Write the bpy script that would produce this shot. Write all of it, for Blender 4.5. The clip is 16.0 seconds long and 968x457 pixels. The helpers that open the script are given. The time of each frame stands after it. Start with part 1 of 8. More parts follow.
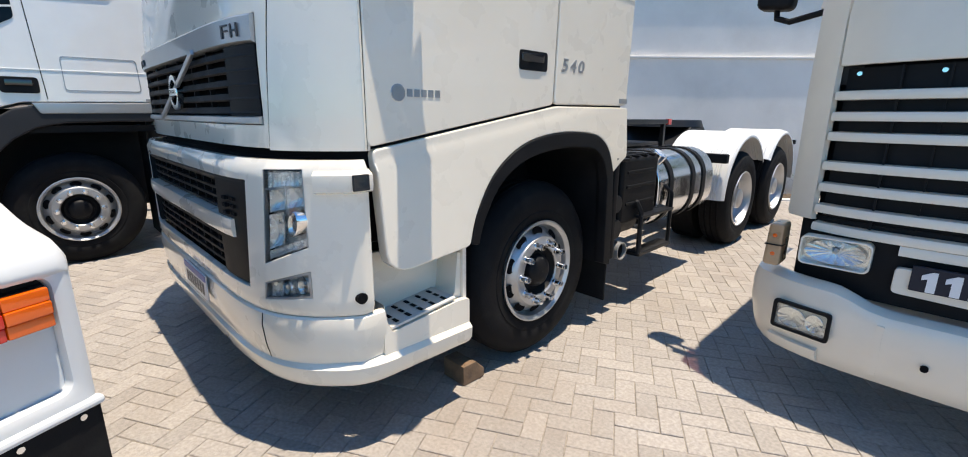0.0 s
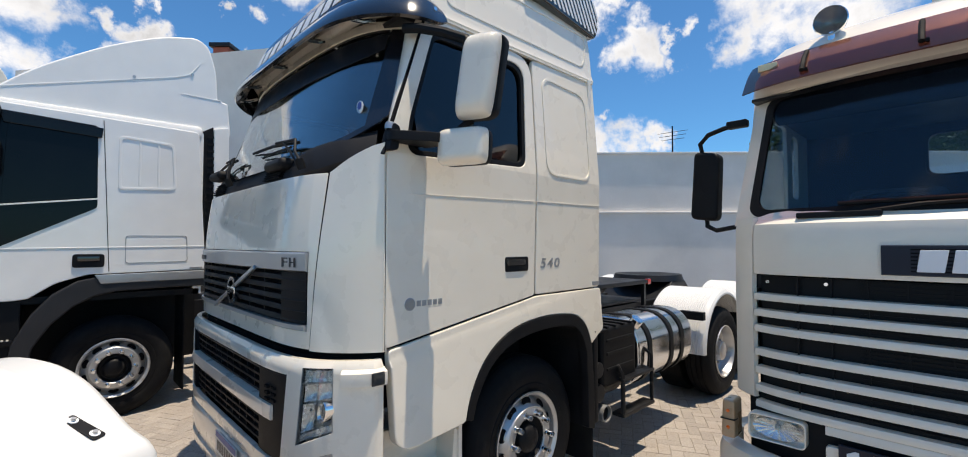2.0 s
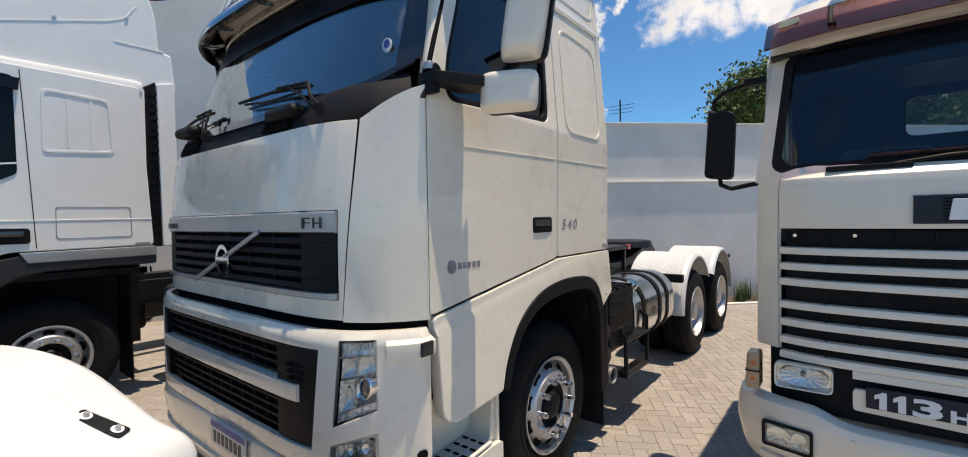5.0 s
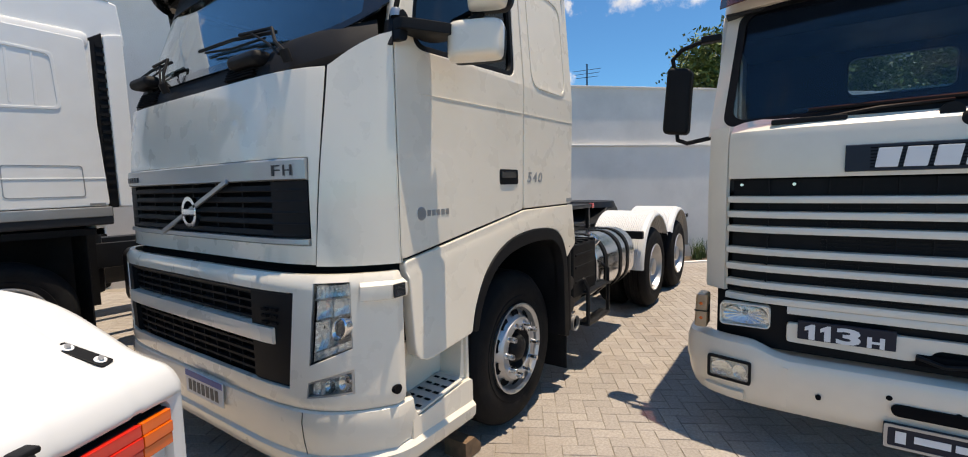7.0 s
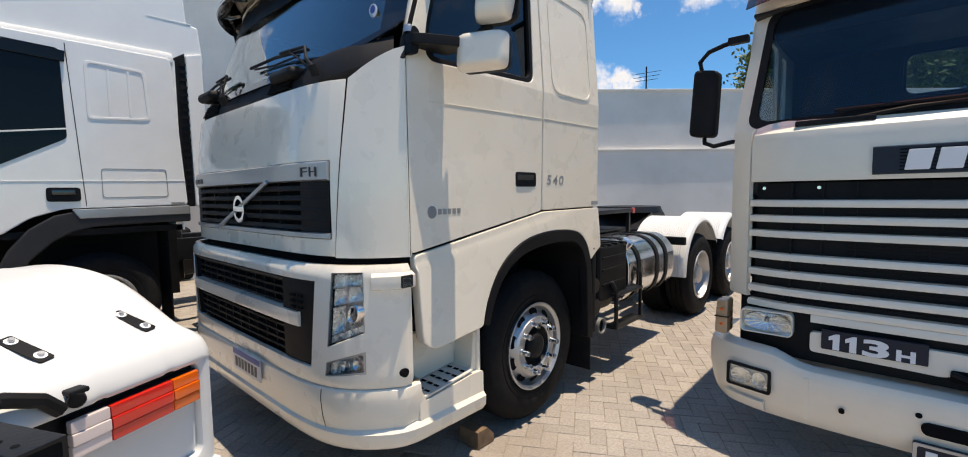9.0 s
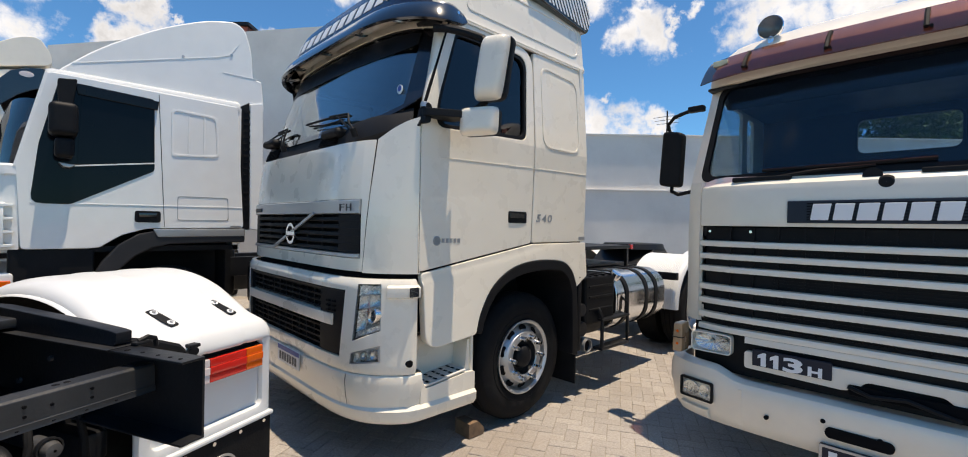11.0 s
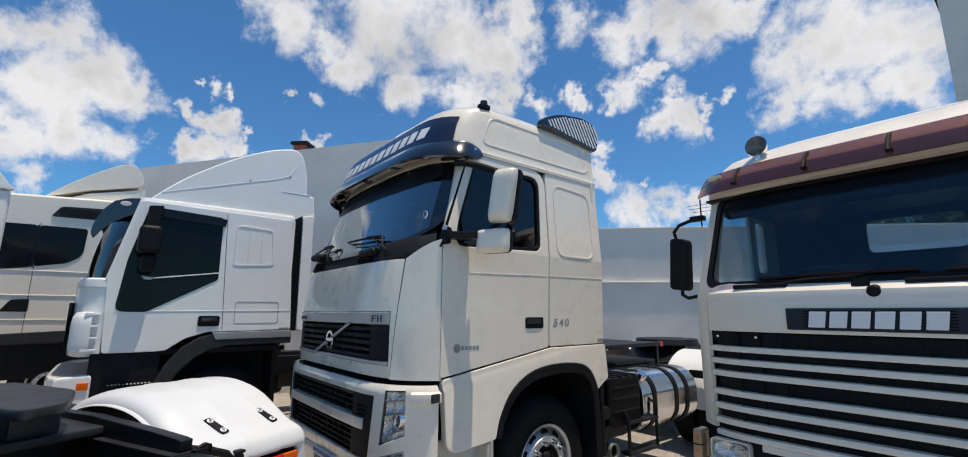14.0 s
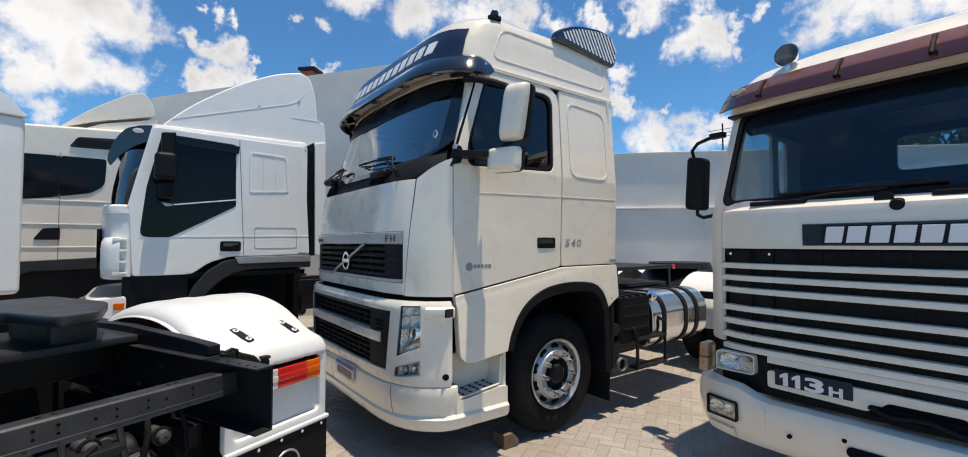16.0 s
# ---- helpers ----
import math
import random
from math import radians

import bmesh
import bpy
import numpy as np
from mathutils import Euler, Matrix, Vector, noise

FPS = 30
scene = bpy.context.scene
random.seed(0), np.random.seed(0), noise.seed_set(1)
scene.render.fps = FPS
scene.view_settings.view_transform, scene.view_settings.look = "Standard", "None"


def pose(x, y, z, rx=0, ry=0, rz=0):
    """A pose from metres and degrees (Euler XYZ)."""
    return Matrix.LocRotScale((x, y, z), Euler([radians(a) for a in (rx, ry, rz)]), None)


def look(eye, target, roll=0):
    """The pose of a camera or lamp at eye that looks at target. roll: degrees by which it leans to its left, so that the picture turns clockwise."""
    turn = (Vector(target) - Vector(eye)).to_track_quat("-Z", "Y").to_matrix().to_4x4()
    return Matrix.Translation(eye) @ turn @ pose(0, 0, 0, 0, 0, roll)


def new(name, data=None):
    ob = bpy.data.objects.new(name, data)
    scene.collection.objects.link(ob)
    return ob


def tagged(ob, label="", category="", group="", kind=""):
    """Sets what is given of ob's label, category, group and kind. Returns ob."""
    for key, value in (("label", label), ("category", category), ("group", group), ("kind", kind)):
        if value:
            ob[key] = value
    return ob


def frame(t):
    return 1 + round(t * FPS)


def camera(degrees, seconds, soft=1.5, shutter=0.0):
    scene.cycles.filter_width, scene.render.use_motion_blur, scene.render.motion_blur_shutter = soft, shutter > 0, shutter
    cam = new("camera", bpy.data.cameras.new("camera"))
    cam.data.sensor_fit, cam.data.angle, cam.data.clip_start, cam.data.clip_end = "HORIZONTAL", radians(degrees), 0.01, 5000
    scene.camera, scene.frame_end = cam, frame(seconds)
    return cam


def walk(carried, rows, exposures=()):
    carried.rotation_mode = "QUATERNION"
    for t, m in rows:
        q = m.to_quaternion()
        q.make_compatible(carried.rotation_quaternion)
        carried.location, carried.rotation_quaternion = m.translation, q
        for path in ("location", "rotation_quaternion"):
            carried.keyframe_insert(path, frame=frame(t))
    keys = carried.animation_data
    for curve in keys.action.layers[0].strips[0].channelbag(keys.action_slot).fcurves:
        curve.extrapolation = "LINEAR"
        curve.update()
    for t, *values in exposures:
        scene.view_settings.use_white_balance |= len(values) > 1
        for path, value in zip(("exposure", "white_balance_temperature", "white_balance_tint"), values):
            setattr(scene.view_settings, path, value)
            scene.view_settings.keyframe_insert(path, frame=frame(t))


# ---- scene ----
cam = camera(93.0, 16.0, soft=1.0)
PATH = [
    (0, (1.506, -1.979, 1.376), (0.122, -0.618, 0.896), 0.4),
    (0.5, (1.757, -2.11, 1.424), (0.34, -0.763, 1.001), 0.9),
    (1, (1.923, -2.177, 1.514), (0.446, -0.846, 1.296), 0.9),
    (1.5, (1.939, -2.228, 1.66), (0.465, -0.877, 1.646), 0.1),
    (2, (1.896, -2.267, 1.754), (0.454, -0.884, 1.821), -0.0),
    (2.5, (1.837, -2.281, 1.78), (0.417, -0.877, 1.888), -0.4),
    (3, (1.795, -2.275, 1.755), (0.405, -0.843, 1.888), -0.5),
    (5.5, (1.36, -2.522, 1.643), (0.152, -0.931, 1.552), -0.9),
    (6, (1.4, -2.54, 1.612), (0.223, -0.928, 1.484), -0.9),
    (6.5, (1.438, -2.538, 1.58), (0.287, -0.91, 1.426), -1.2),
    (7, (1.451, -2.549, 1.573), (0.32, -0.91, 1.393), -1.2),
    (7.5, (1.465, -2.556, 1.555), (0.35, -0.906, 1.364), -1.1),
    (8, (1.528, -2.531, 1.54), (0.338, -0.935, 1.347), -1.3),
    (8.5, (1.649, -2.451, 1.523), (0.321, -0.969, 1.333), -0.6),
    (9, (1.748, -2.491, 1.546), (0.407, -1.015, 1.394), -0.8),
    (11.5, (2.537, -2.913, 1.566), (1.074, -1.549, 1.569), 1.7),
    (12, (2.675, -2.972, 1.578), (1.198, -1.623, 1.588), 2.1),
    (12.5, (2.765, -2.915, 1.569), (1.285, -1.57, 1.603), 2.1),
    (13, (2.8, -2.903, 1.585), (1.312, -1.568, 1.628), 2.0),
    (13.5, (2.777, -2.917, 1.618), (1.272, -1.608, 1.772), 1.1),
    (14, (2.774, -2.931, 1.708), (1.238, -1.702, 2.07), 0.3),
    (14.5, (2.791, -2.931, 1.71), (1.246, -1.731, 2.126), -0.0),
    (15, (2.785, -2.912, 1.689), (1.207, -1.734, 2.038), -0.1),
    (15.5, (2.805, -2.871, 1.649), (1.2, -1.694, 1.845), -0.2),
    (16, (2.762, -2.887, 1.626), (1.161, -1.689, 1.691), -0.0),
]
walk(cam, [(t, look(eye, target, roll)) for t, eye, target, roll in PATH],
     exposures=[(0, 0.74, 7350, 11), (1.0, 0.72, 7500, 11), (2.5, 0.26, 7800, 12), (5.5, 0.34, 8100, 13), (9, 0.43, 8050, 13), (11.5, 0.38, 7950, 12), (13, 0.42, 7850, 12), (14, 0.09, 7450, 11), (15, 0.0, 7550, 11), (15.6, 0.18, 7650, 11), (16, 0.30, 7750, 11)])

# ---- world, sun ----
SUN_DIR = Vector((0.15, 0.085, 1.0)).normalized()
elev = math.asin(SUN_DIR.z)
azim = math.atan2(SUN_DIR.x, SUN_DIR.y)
world = bpy.data.worlds.new("sky")
scene.world = world
world.use_nodes = True
wn, wl = world.node_tree.nodes, world.node_tree.links
wn.clear()
w_out = wn.new("ShaderNodeOutputWorld")
w_bg = wn.new("ShaderNodeBackground")
w_sky = wn.new("ShaderNodeTexSky")
w_sky.sky_type = "NISHITA"
w_sky.sun_disc = False
w_sky.sun_elevation, w_sky.sun_rotation = elev, azim
w_sky.altitude, w_sky.air_density, w_sky.dust_density, w_sky.ozone_density = 900, 1.0, 0.3, 2.0
w_co = wn.new("ShaderNodeTexCoord")
w_sep = wn.new("ShaderNodeSeparateXYZ")
wl.new(w_co.outputs["Generated"], w_sep.inputs[0])


def wmath(op, a, b=None, c=None):
    n = wn.new("ShaderNodeMath")
    n.operation = op
    for k, v in enumerate((a, b, c)):
        if v is None:
            continue
        if isinstance(v, (int, float)):
            n.inputs[k].default_value = v
        else:
            wl.new(v, n.inputs[k])
    return n.outputs[0]


# clouds: heaps in given directions, broken up by noise
n1 = wn.new("ShaderNodeTexNoise")
n1.inputs["Scale"].default_value, n1.inputs["Detail"].default_value = 10.0, 10.0
n1.inputs["Roughness"].default_value, n1.inputs["Distortion"].default_value = 0.62, 0.25
wl.new(w_co.outputs["Generated"], n1.inputs["Vector"])
n2 = wn.new("ShaderNodeTexNoise")
n2.inputs["Scale"].default_value, n2.inputs["Detail"].default_value = 7.0, 8.0
wl.new(w_co.outputs["Generated"], n2.inputs["Vector"])
# cumulus heaps of the view: bearing, height and size in degrees; elsewhere the noise alone makes broken cloud
BANKS = [(-170.0, 23.6, 3.4), (-172.8, 24.7, 3.3), (-172.6, 20.0, 4.3), (-176.2, 21.8, 3.6), (-179.2, 21.2, 2.8), (-171.7, 15.3, 3.0), (-175.0, 16.8, 3.3), (-178.4, 16.2, 2.4), (-172.6, 11.7, 2.1),
         (166.7, 33.4, 4.3), (162.0, 30.3, 2.8), (158.7, 27.8, 3.1), (154.3, 33.0, 7.9), (146.0, 32.9, 7.3), (151.6, 27.2, 3.2), (143.8, 26.9, 4.0), (139.3, 31.0, 4.2), (137.6, 35.3, 3.4),
         (134.4, 25.7, 2.0), (138.5, 26.2, 2.6), (128.8, 34.1, 3.6), (122.9, 32.7, 3.9), (117.7, 32.1, 4.3), (112.8, 31.4, 3.5), (109.0, 31.0, 2.5), (104.6, 27.4, 3.8), (101.3, 27.5, 4.3),
         (98.1, 25.5, 4.6), (94.7, 24.3, 4.3), (106.2, 21.1, 2.4), (103.4, 22.0, 3.3), (100.1, 21.6, 2.8), (96.5, 21.1, 2.8)]
PUFFS = [(175.8, 23.7, 0.7), (174.3, 23.7, 1.1), (172.5, 23.5, 0.8), (176.2, 20.7, 0.9), (174.5, 20.3, 1.4), (172.5, 20.4, 1.4), (170.0, 19.7, 0.6), (175.3, 17.2, 1.5), (172.9, 17.5, 1.8),
         (170.6, 17.7, 1.3), (163.9, 24.7, 1.1), (162.6, 19.5, 1.0), (166.8, 24.4, 0.6), (122.6, 25.9, 2.4), (124.3, 24.8, 1.7), (120.4, 27.8, 1.3), (129.9, 26.4, 1.4), (128.9, 24.9, 1.1),
         (118.8, 21.8, 2.2), (116.1, 21.7, 2.6), (113.9, 20.2, 1.3), (117.3, 24.0, 1.7), (111.8, 23.6, 1.0), (113.6, 22.9, 0.9), (126.8, 19.4, 1.7), (126.4, 16.5, 1.5), (122.6, 11.8, 3.7),
         (118.8, 12.3, 2.9), (115.8, 12.0, 1.8), (120.3, 15.3, 0.9)]
# ragged outlines: the directions are stirred by a fine noise
n3 = wn.new("ShaderNodeTexNoise")
n3.inputs["Scale"].default_value, n3.inputs["Detail"].default_value, n3.inputs["Roughness"].default_value = 17.0, 8.0, 0.62
wl.new(w_co.outputs["Generated"], n3.inputs["Vector"])
stir = wn.new("ShaderNodeVectorMath")
stir.operation = "MULTIPLY_ADD"
wl.new(n3.outputs["Color"], stir.inputs[0])
stir.inputs[1].default_value = (0.15, 0.15, 0.11)
wl.new(w_co.outputs["Generated"], stir.inputs[2])
toward = wn.new("ShaderNodeVectorMath")
toward.operation = "DOT_PRODUCT"
wl.new(w_co.outputs["Generated"], toward.inputs[0])
toward.inputs[1].default_value = (-0.70, 0.54, 0.47)
rest = wn.new("ShaderNodeMapRange")
rest.inputs[1].default_value, rest.inputs[2].default_value = 0.25, 0.6
rest.inputs[3].default_value, rest.inputs[4].default_value = -0.20, -0.85
wl.new(toward.outputs["Value"], rest.inputs[0])
field = rest.outputs[0]
for az_, el_, hr_ in BANKS + PUFFS:
    dist = wn.new("ShaderNodeVectorMath")
    dist.operation = "DISTANCE"
    wl.new(stir.outputs[0], dist.inputs[0])
    az_, el_, hr_ = radians(az_), radians(el_), radians(hr_ + 0.2)
    dist.inputs[1].default_value = (math.cos(el_) * math.cos(az_) + 0.075, math.cos(el_) * math.sin(az_) + 0.075, math.sin(el_) + 0.055)
    field = wmath("SMOOTH_MAX", field, wmath("MULTIPLY_ADD", dist.outputs["Value"], -1.0 / hr_, 1.0), 0.15)
heap = wmath("ADD", field, wmath("MULTIPLY", wmath("SUBTRACT", n1.outputs[0], 0.5), 2.2))
cover = wn.new("ShaderNodeMapRange")
cover.interpolation_type = "SMOOTHSTEP"
cover.inputs[1].default_value, cover.inputs[2].default_value = -0.10, 0.72
wl.new(heap, cover.inputs[0])
shade = wn.new("ShaderNodeMapRange")
shade.inputs[1].default_value, shade.inputs[2].default_value = 0.55, 1.0
shade.inputs[3].default_value, shade.inputs[4].default_value = 1.0, 0.58
wl.new(wmath("ADD", wmath("MULTIPLY", heap, 0.26), n2.outputs[0]), shade.inputs[0])
w_cloud = wn.new("ShaderNodeMix")
w_cloud.data_type = "RGBA"
w_cloud.inputs[6].default_value = (0, 0, 0, 1)
w_cloud.inputs[7].default_value = (7.55, 8.2, 9.4, 1)
wl.new(shade.outputs[0], w_cloud.inputs[0])
w_mix = wn.new("ShaderNodeMix")
w_mix.data_type = "RGBA"
wl.new(cover.outputs[0], w_mix.inputs[0])
w_tint = wn.new("ShaderNodeMix")
w_tint.data_type, w_tint.blend_type = "RGBA", "MULTIPLY"
w_tint.inputs[0].default_value = 1.0
w_tint.inputs[7].default_value = (0.43, 1.00, 1.43, 1)
wl.new(w_sky.outputs[0], w_tint.inputs[6])
wl.new(w_tint.outputs[2], w_mix.inputs[6])
wl.new(w_cloud.outputs[2], w_mix.inputs[7])
wl.new(w_mix.outputs[2], w_bg.inputs[0])
w_bg.inputs[1].default_value = 0.096
wl.new(w_bg.outputs[0], w_out.inputs[0])

sun = new("sun", bpy.data.lights.new("sun", "SUN"))
sun.data.energy, sun.data.angle, sun.data.color = 4.2, radians(0.53), (1.0, 0.95, 0.87)
sun.matrix_world = look(SUN_DIR * 60, (0, 0, 0))


# ---- materials ----
def mat(name, base, rough=0.5, metal=0.0, coat=0.0, var=0.08, scale=6.0, bump=0.0, bscale=80.0, rvar=0.1, island=0.0, spec=0.5, dirt=None, dscale=1.3, damt=0.35):
    """A node material: the base colour varied at two scales, with optional fine relief, stains and per-piece change."""
    m = bpy.data.materials.new(name)
    m.use_nodes = True
    n, l = m.node_tree.nodes, m.node_tree.links
    b = n["Principled BSDF"]
    b.inputs["Metallic"].default_value = metal
    b.inputs["Coat Weight"].default_value = coat
    b.inputs["Coat Roughness"].default_value = 0.04
    b.inputs["Specular IOR Level"].default_value = spec
    co = n.new("ShaderNodeTexCoord")
    geo = n.new("ShaderNodeNewGeometry")
    a = n.new("ShaderNodeTexNoise")
    a.inputs["Scale"].default_value, a.inputs["Detail"].default_value = scale, 8
    l.new(geo.outputs["Position"], a.inputs["Vector"])
    r = n.new("ShaderNodeMapRange")
    r.inputs[1].default_value, r.inputs[2].default_value = 0.3, 0.7
    r.inputs[3].default_value, r.inputs[4].default_value = 1 - var, 1 + var
    l.new(a.outputs[0], r.inputs[0])
    mul = n.new("ShaderNodeMix")
    mul.data_type, mul.blend_type = "RGBA", "MULTIPLY"
    mul.inputs[0].default_value = 1
    mul.inputs[6].default_value = (*base, 1)
    l.new(r.outputs[0], mul.inputs[7])
    colour = mul.outputs[2]
    if dirt:
        d = n.new("ShaderNodeTexNoise")
        d.inputs["Scale"].default_value, d.inputs["Detail"].default_value = dscale, 10
        d.inputs["Roughness"].default_value = 0.65
        l.new(geo.outputs["Position"], d.inputs["Vector"])
        dr = n.new("ShaderNodeMapRange")
        dr.inputs[1].default_value, dr.inputs[2].default_value = 0.48, 0.75
        dr.inputs[3].default_value, dr.inputs[4].default_value = 0, damt
        l.new(d.outputs[0], dr.inputs[0])
        dm = n.new("ShaderNodeMix")
        dm.data_type = "RGBA"
        l.new(dr.outputs[0], dm.inputs[0])
        l.new(colour, dm.inputs[6])
        dm.inputs[7].default_value = (*dirt, 1)
        colour = dm.outputs[2]
    if island:
        info = n.new("ShaderNodeObjectInfo")
        add = n.new("ShaderNodeMath")
        add.operation = "ADD"
        l.new(info.outputs["Random"], add.inputs[0])
        l.new(geo.outputs["Random Per Island"], add.inputs[1])
        fr = n.new("ShaderNodeMath")
        fr.operation = "FRACT"
        l.new(add.outputs[0], fr.inputs[0])
        ir = n.new("ShaderNodeMapRange")
        ir.inputs[3].default_value, ir.inputs[4].default_value = 1 - island, 1 + island
        l.new(fr.outputs[0], ir.inputs[0])
        im = n.new("ShaderNodeMix")
        im.data_type, im.blend_type = "RGBA", "MULTIPLY"
        im.inputs[0].default_value = 1
        l.new(colour, im.inputs[6])
        l.new(ir.outputs[0], im.inputs[7])
        colour = im.outputs[2]
    l.new(colour, b.inputs["Base Color"])
    rr = n.new("ShaderNodeMapRange")
    rr.inputs[1].default_value, rr.inputs[2].default_value = 0.3, 0.7
    rr.inputs[3].default_value, rr.inputs[4].default_value = max(0.02, rough - rvar * rough), min(1, rough + rvar)
    l.new(a.outputs[0], rr.inputs[0])
    l.new(rr.outputs[0], b.inputs["Roughness"])
    if bump:
        f = n.new("ShaderNodeTexNoise")
        f.inputs["Scale"].default_value, f.inputs["Detail"].default_value = bscale, 6
        l.new(geo.outputs["Position"], f.inputs["Vector"])
        bu = n.new("ShaderNodeBump")
        bu.inputs["Strength"].default_value, bu.inputs["Distance"].default_value = bump, 0.01
        l.new(f.outputs[0], bu.inputs["Height"])
        l.new(bu.outputs[0], b.inputs["Normal"])
    return m


M_PEARL = mat("pearl_white_paint", (0.83, 0.757, 0.635), 0.26, coat=1.0, var=0.015, dirt=(0.6, 0.56, 0.48), damt=0.06, dscale=0.9)
M_WHITE = mat("white_paint", (0.86, 0.855, 0.825), 0.32, coat=0.9, var=0.02, dirt=(0.6, 0.58, 0.52), damt=0.10, dscale=0.9)
M_CREAM = mat("cream_white_paint", (0.80, 0.735, 0.625), 0.35, coat=0.7, var=0.03, dirt=(0.5, 0.46, 0.4), damt=0.14)
M_WHITE_PLASTIC = mat("white_plastic", (0.63, 0.64, 0.64), 0.4, coat=0.3, var=0.02)
M_SILVER = mat("silver_paint", (0.42, 0.43, 0.44), 0.32, metal=0.7, coat=0.4, var=0.05)
M_BLACK = mat("black_plastic", (0.008, 0.0085, 0.010), 0.5, var=0.2, bump=0.05, bscale=300, spec=0.16, dirt=(0.024, 0.022, 0.02), damt=0.3, dscale=3)
M_GREYPLASTIC = mat("grey_plastic", (0.026, 0.027, 0.030), 0.5, spec=0.25, var=0.12, bump=0.05, bscale=300)
M_SCUTTLE = mat("scuttle_plastic", (0.014, 0.015, 0.018), 0.6, spec=0.14, var=0.12, bump=0.05, bscale=300)
M_GLOSSBLACK = mat("gloss_black", (0.008, 0.008, 0.010), 0.12, coat=1.0, var=0.1)
M_DARKGLASS = mat("dark_side_glass", (0.004, 0.005, 0.007), 0.05, spec=0.18, var=0.1)
# near-black that stands for the shade in gaps, slots and holes
M_GAP = mat("dark_gap", (0.004, 0.004, 0.005), 0.9, spec=0.15)
M_RUBBER = mat("tyre_rubber", (0.009, 0.009, 0.010), 0.7, var=0.25, scale=12, bump=0.15, bscale=120, spec=0.12, dirt=(0.028, 0.03, 0.027), damt=0.4, dscale=5)
M_RIM2 = mat("bright_rim", (0.52, 0.525, 0.53), 0.34, metal=0.8, var=0.08, dirt=(0.25, 0.22, 0.2), damt=0.3, dscale=8)
M_RIM = mat("rim_silver", (0.47, 0.475, 0.48), 0.36, metal=0.72, var=0.08, dirt=(0.2, 0.18, 0.16), damt=0.3, dscale=8)
M_CHROME = mat("chrome", (0.86, 0.87, 0.88), 0.08, metal=1.0, var=0.03)
M_TANK = mat("polished_aluminium", (0.80, 0.81, 0.82), 0.13, metal=1.0, var=0.04)
M_CHASSIS = mat("chassis_black", (0.007, 0.0078, 0.010), 0.40, var=0.25, bump=0.1, bscale=60, spec=0.32, dirt=(0.020, 0.019, 0.018), damt=0.4, dscale=4)
M_SMOKED = mat("smoked_visor", (0.006, 0.0065, 0.008), 0.16, spec=0.2, coat=0.12, var=0.15)
M_IRON = mat("dull_cast_iron", (0.045, 0.046, 0.05), 0.5, var=0.25, bump=0.1, bscale=90, dirt=(0.10, 0.09, 0.08), damt=0.4, dscale=6)
M_BEAM = mat("beam_dark_grey", (0.015, 0.016, 0.018), 0.42, var=0.2, bump=0.08, bscale=90, dirt=(0.06, 0.057, 0.054), damt=0.35, dscale=5)
M_WALL = mat("painted_render", (0.75, 0.71, 0.655), 0.85, var=0.05, scale=1.5, bump=0.25, bscale=60, dirt=(0.42, 0.39, 0.35), damt=0.30, dscale=0.8)
M_PAVER = mat("concrete_paver", (0.335, 0.302, 0.272), 0.60, var=0.22, scale=60, bump=0.6, bscale=220, island=0.10, dirt=(0.23, 0.175, 0.13), damt=0.7, dscale=0.6)
M_JOINT = mat("sand_joint", (0.27, 0.235, 0.195), 0.95, var=0.3, scale=30, bump=0.4)
M_SOIL = mat("soil", (0.09, 0.065, 0.045), 0.95, var=0.3, scale=20, bump=0.6)
M_ORANGE = mat("amber_lens", (0.84, 0.125, 0.005), 0.12, coat=1.0, var=0.06)
M_RED = mat("red_lens", (0.66, 0.018, 0.010), 0.12, coat=1.0, var=0.08)
M_CLEAR = mat("clear_lens", (0.72, 0.62, 0.60), 0.12, coat=1.0, var=0.06)
M_LEAF = mat("leaf_green", (0.095, 0.135, 0.028), 0.55, var=0.4, scale=3, island=0.4)
M_GRASS = mat("grass_blade", (0.06, 0.10, 0.025), 0.6, var=0.3, scale=5, island=0.4)
M_BARK = mat("bark", (0.12, 0.09, 0.06), 0.9, var=0.3, scale=15, bump=0.6)
M_BADGE = mat("badge_dark", (0.012, 0.016, 0.03), 0.4, spec=0.25, coat=0.08, var=0.1)
M_LETTER = mat("letter_white", (0.78, 0.79, 0.80), 0.4, var=0.02)
M_LETTER_DARK = mat("letter_dark", (0.03, 0.03, 0.035), 0.4, var=0.05)
M_WOOD = mat("chock_wood", (0.16, 0.10, 0.06), 0.85, var=0.3, scale=20, bump=0.4)
M_TRIM = mat("cab_trim", (0.02, 0.022, 0.026), 0.9, spec=0.1, var=0.15, scale=3)
M_SEAT = mat("cab_fabric", (0.06, 0.06, 0.065), 0.9, var=0.2, scale=20, bump=0.3)
M_SIGN = mat("sign_navy", (0.010, 0.014, 0.038), 0.2, coat=0.6, var=0.1)
# flat dark tone for the visor's reflection in the windscreen
M_VISOR_REFL = mat("visor_reflection_dark", (0.010, 0.010, 0.012), 0.35, spec=0.25, var=0.15)
M_BLUE = mat("plate_blue", (0.03, 0.07, 0.32), 0.4)
M_PLATE = mat("plate_white", (0.75, 0.75, 0.74), 0.4, var=0.03)
M_YELLOW = mat("pale_lens", (0.75, 0.66, 0.42), 0.3)
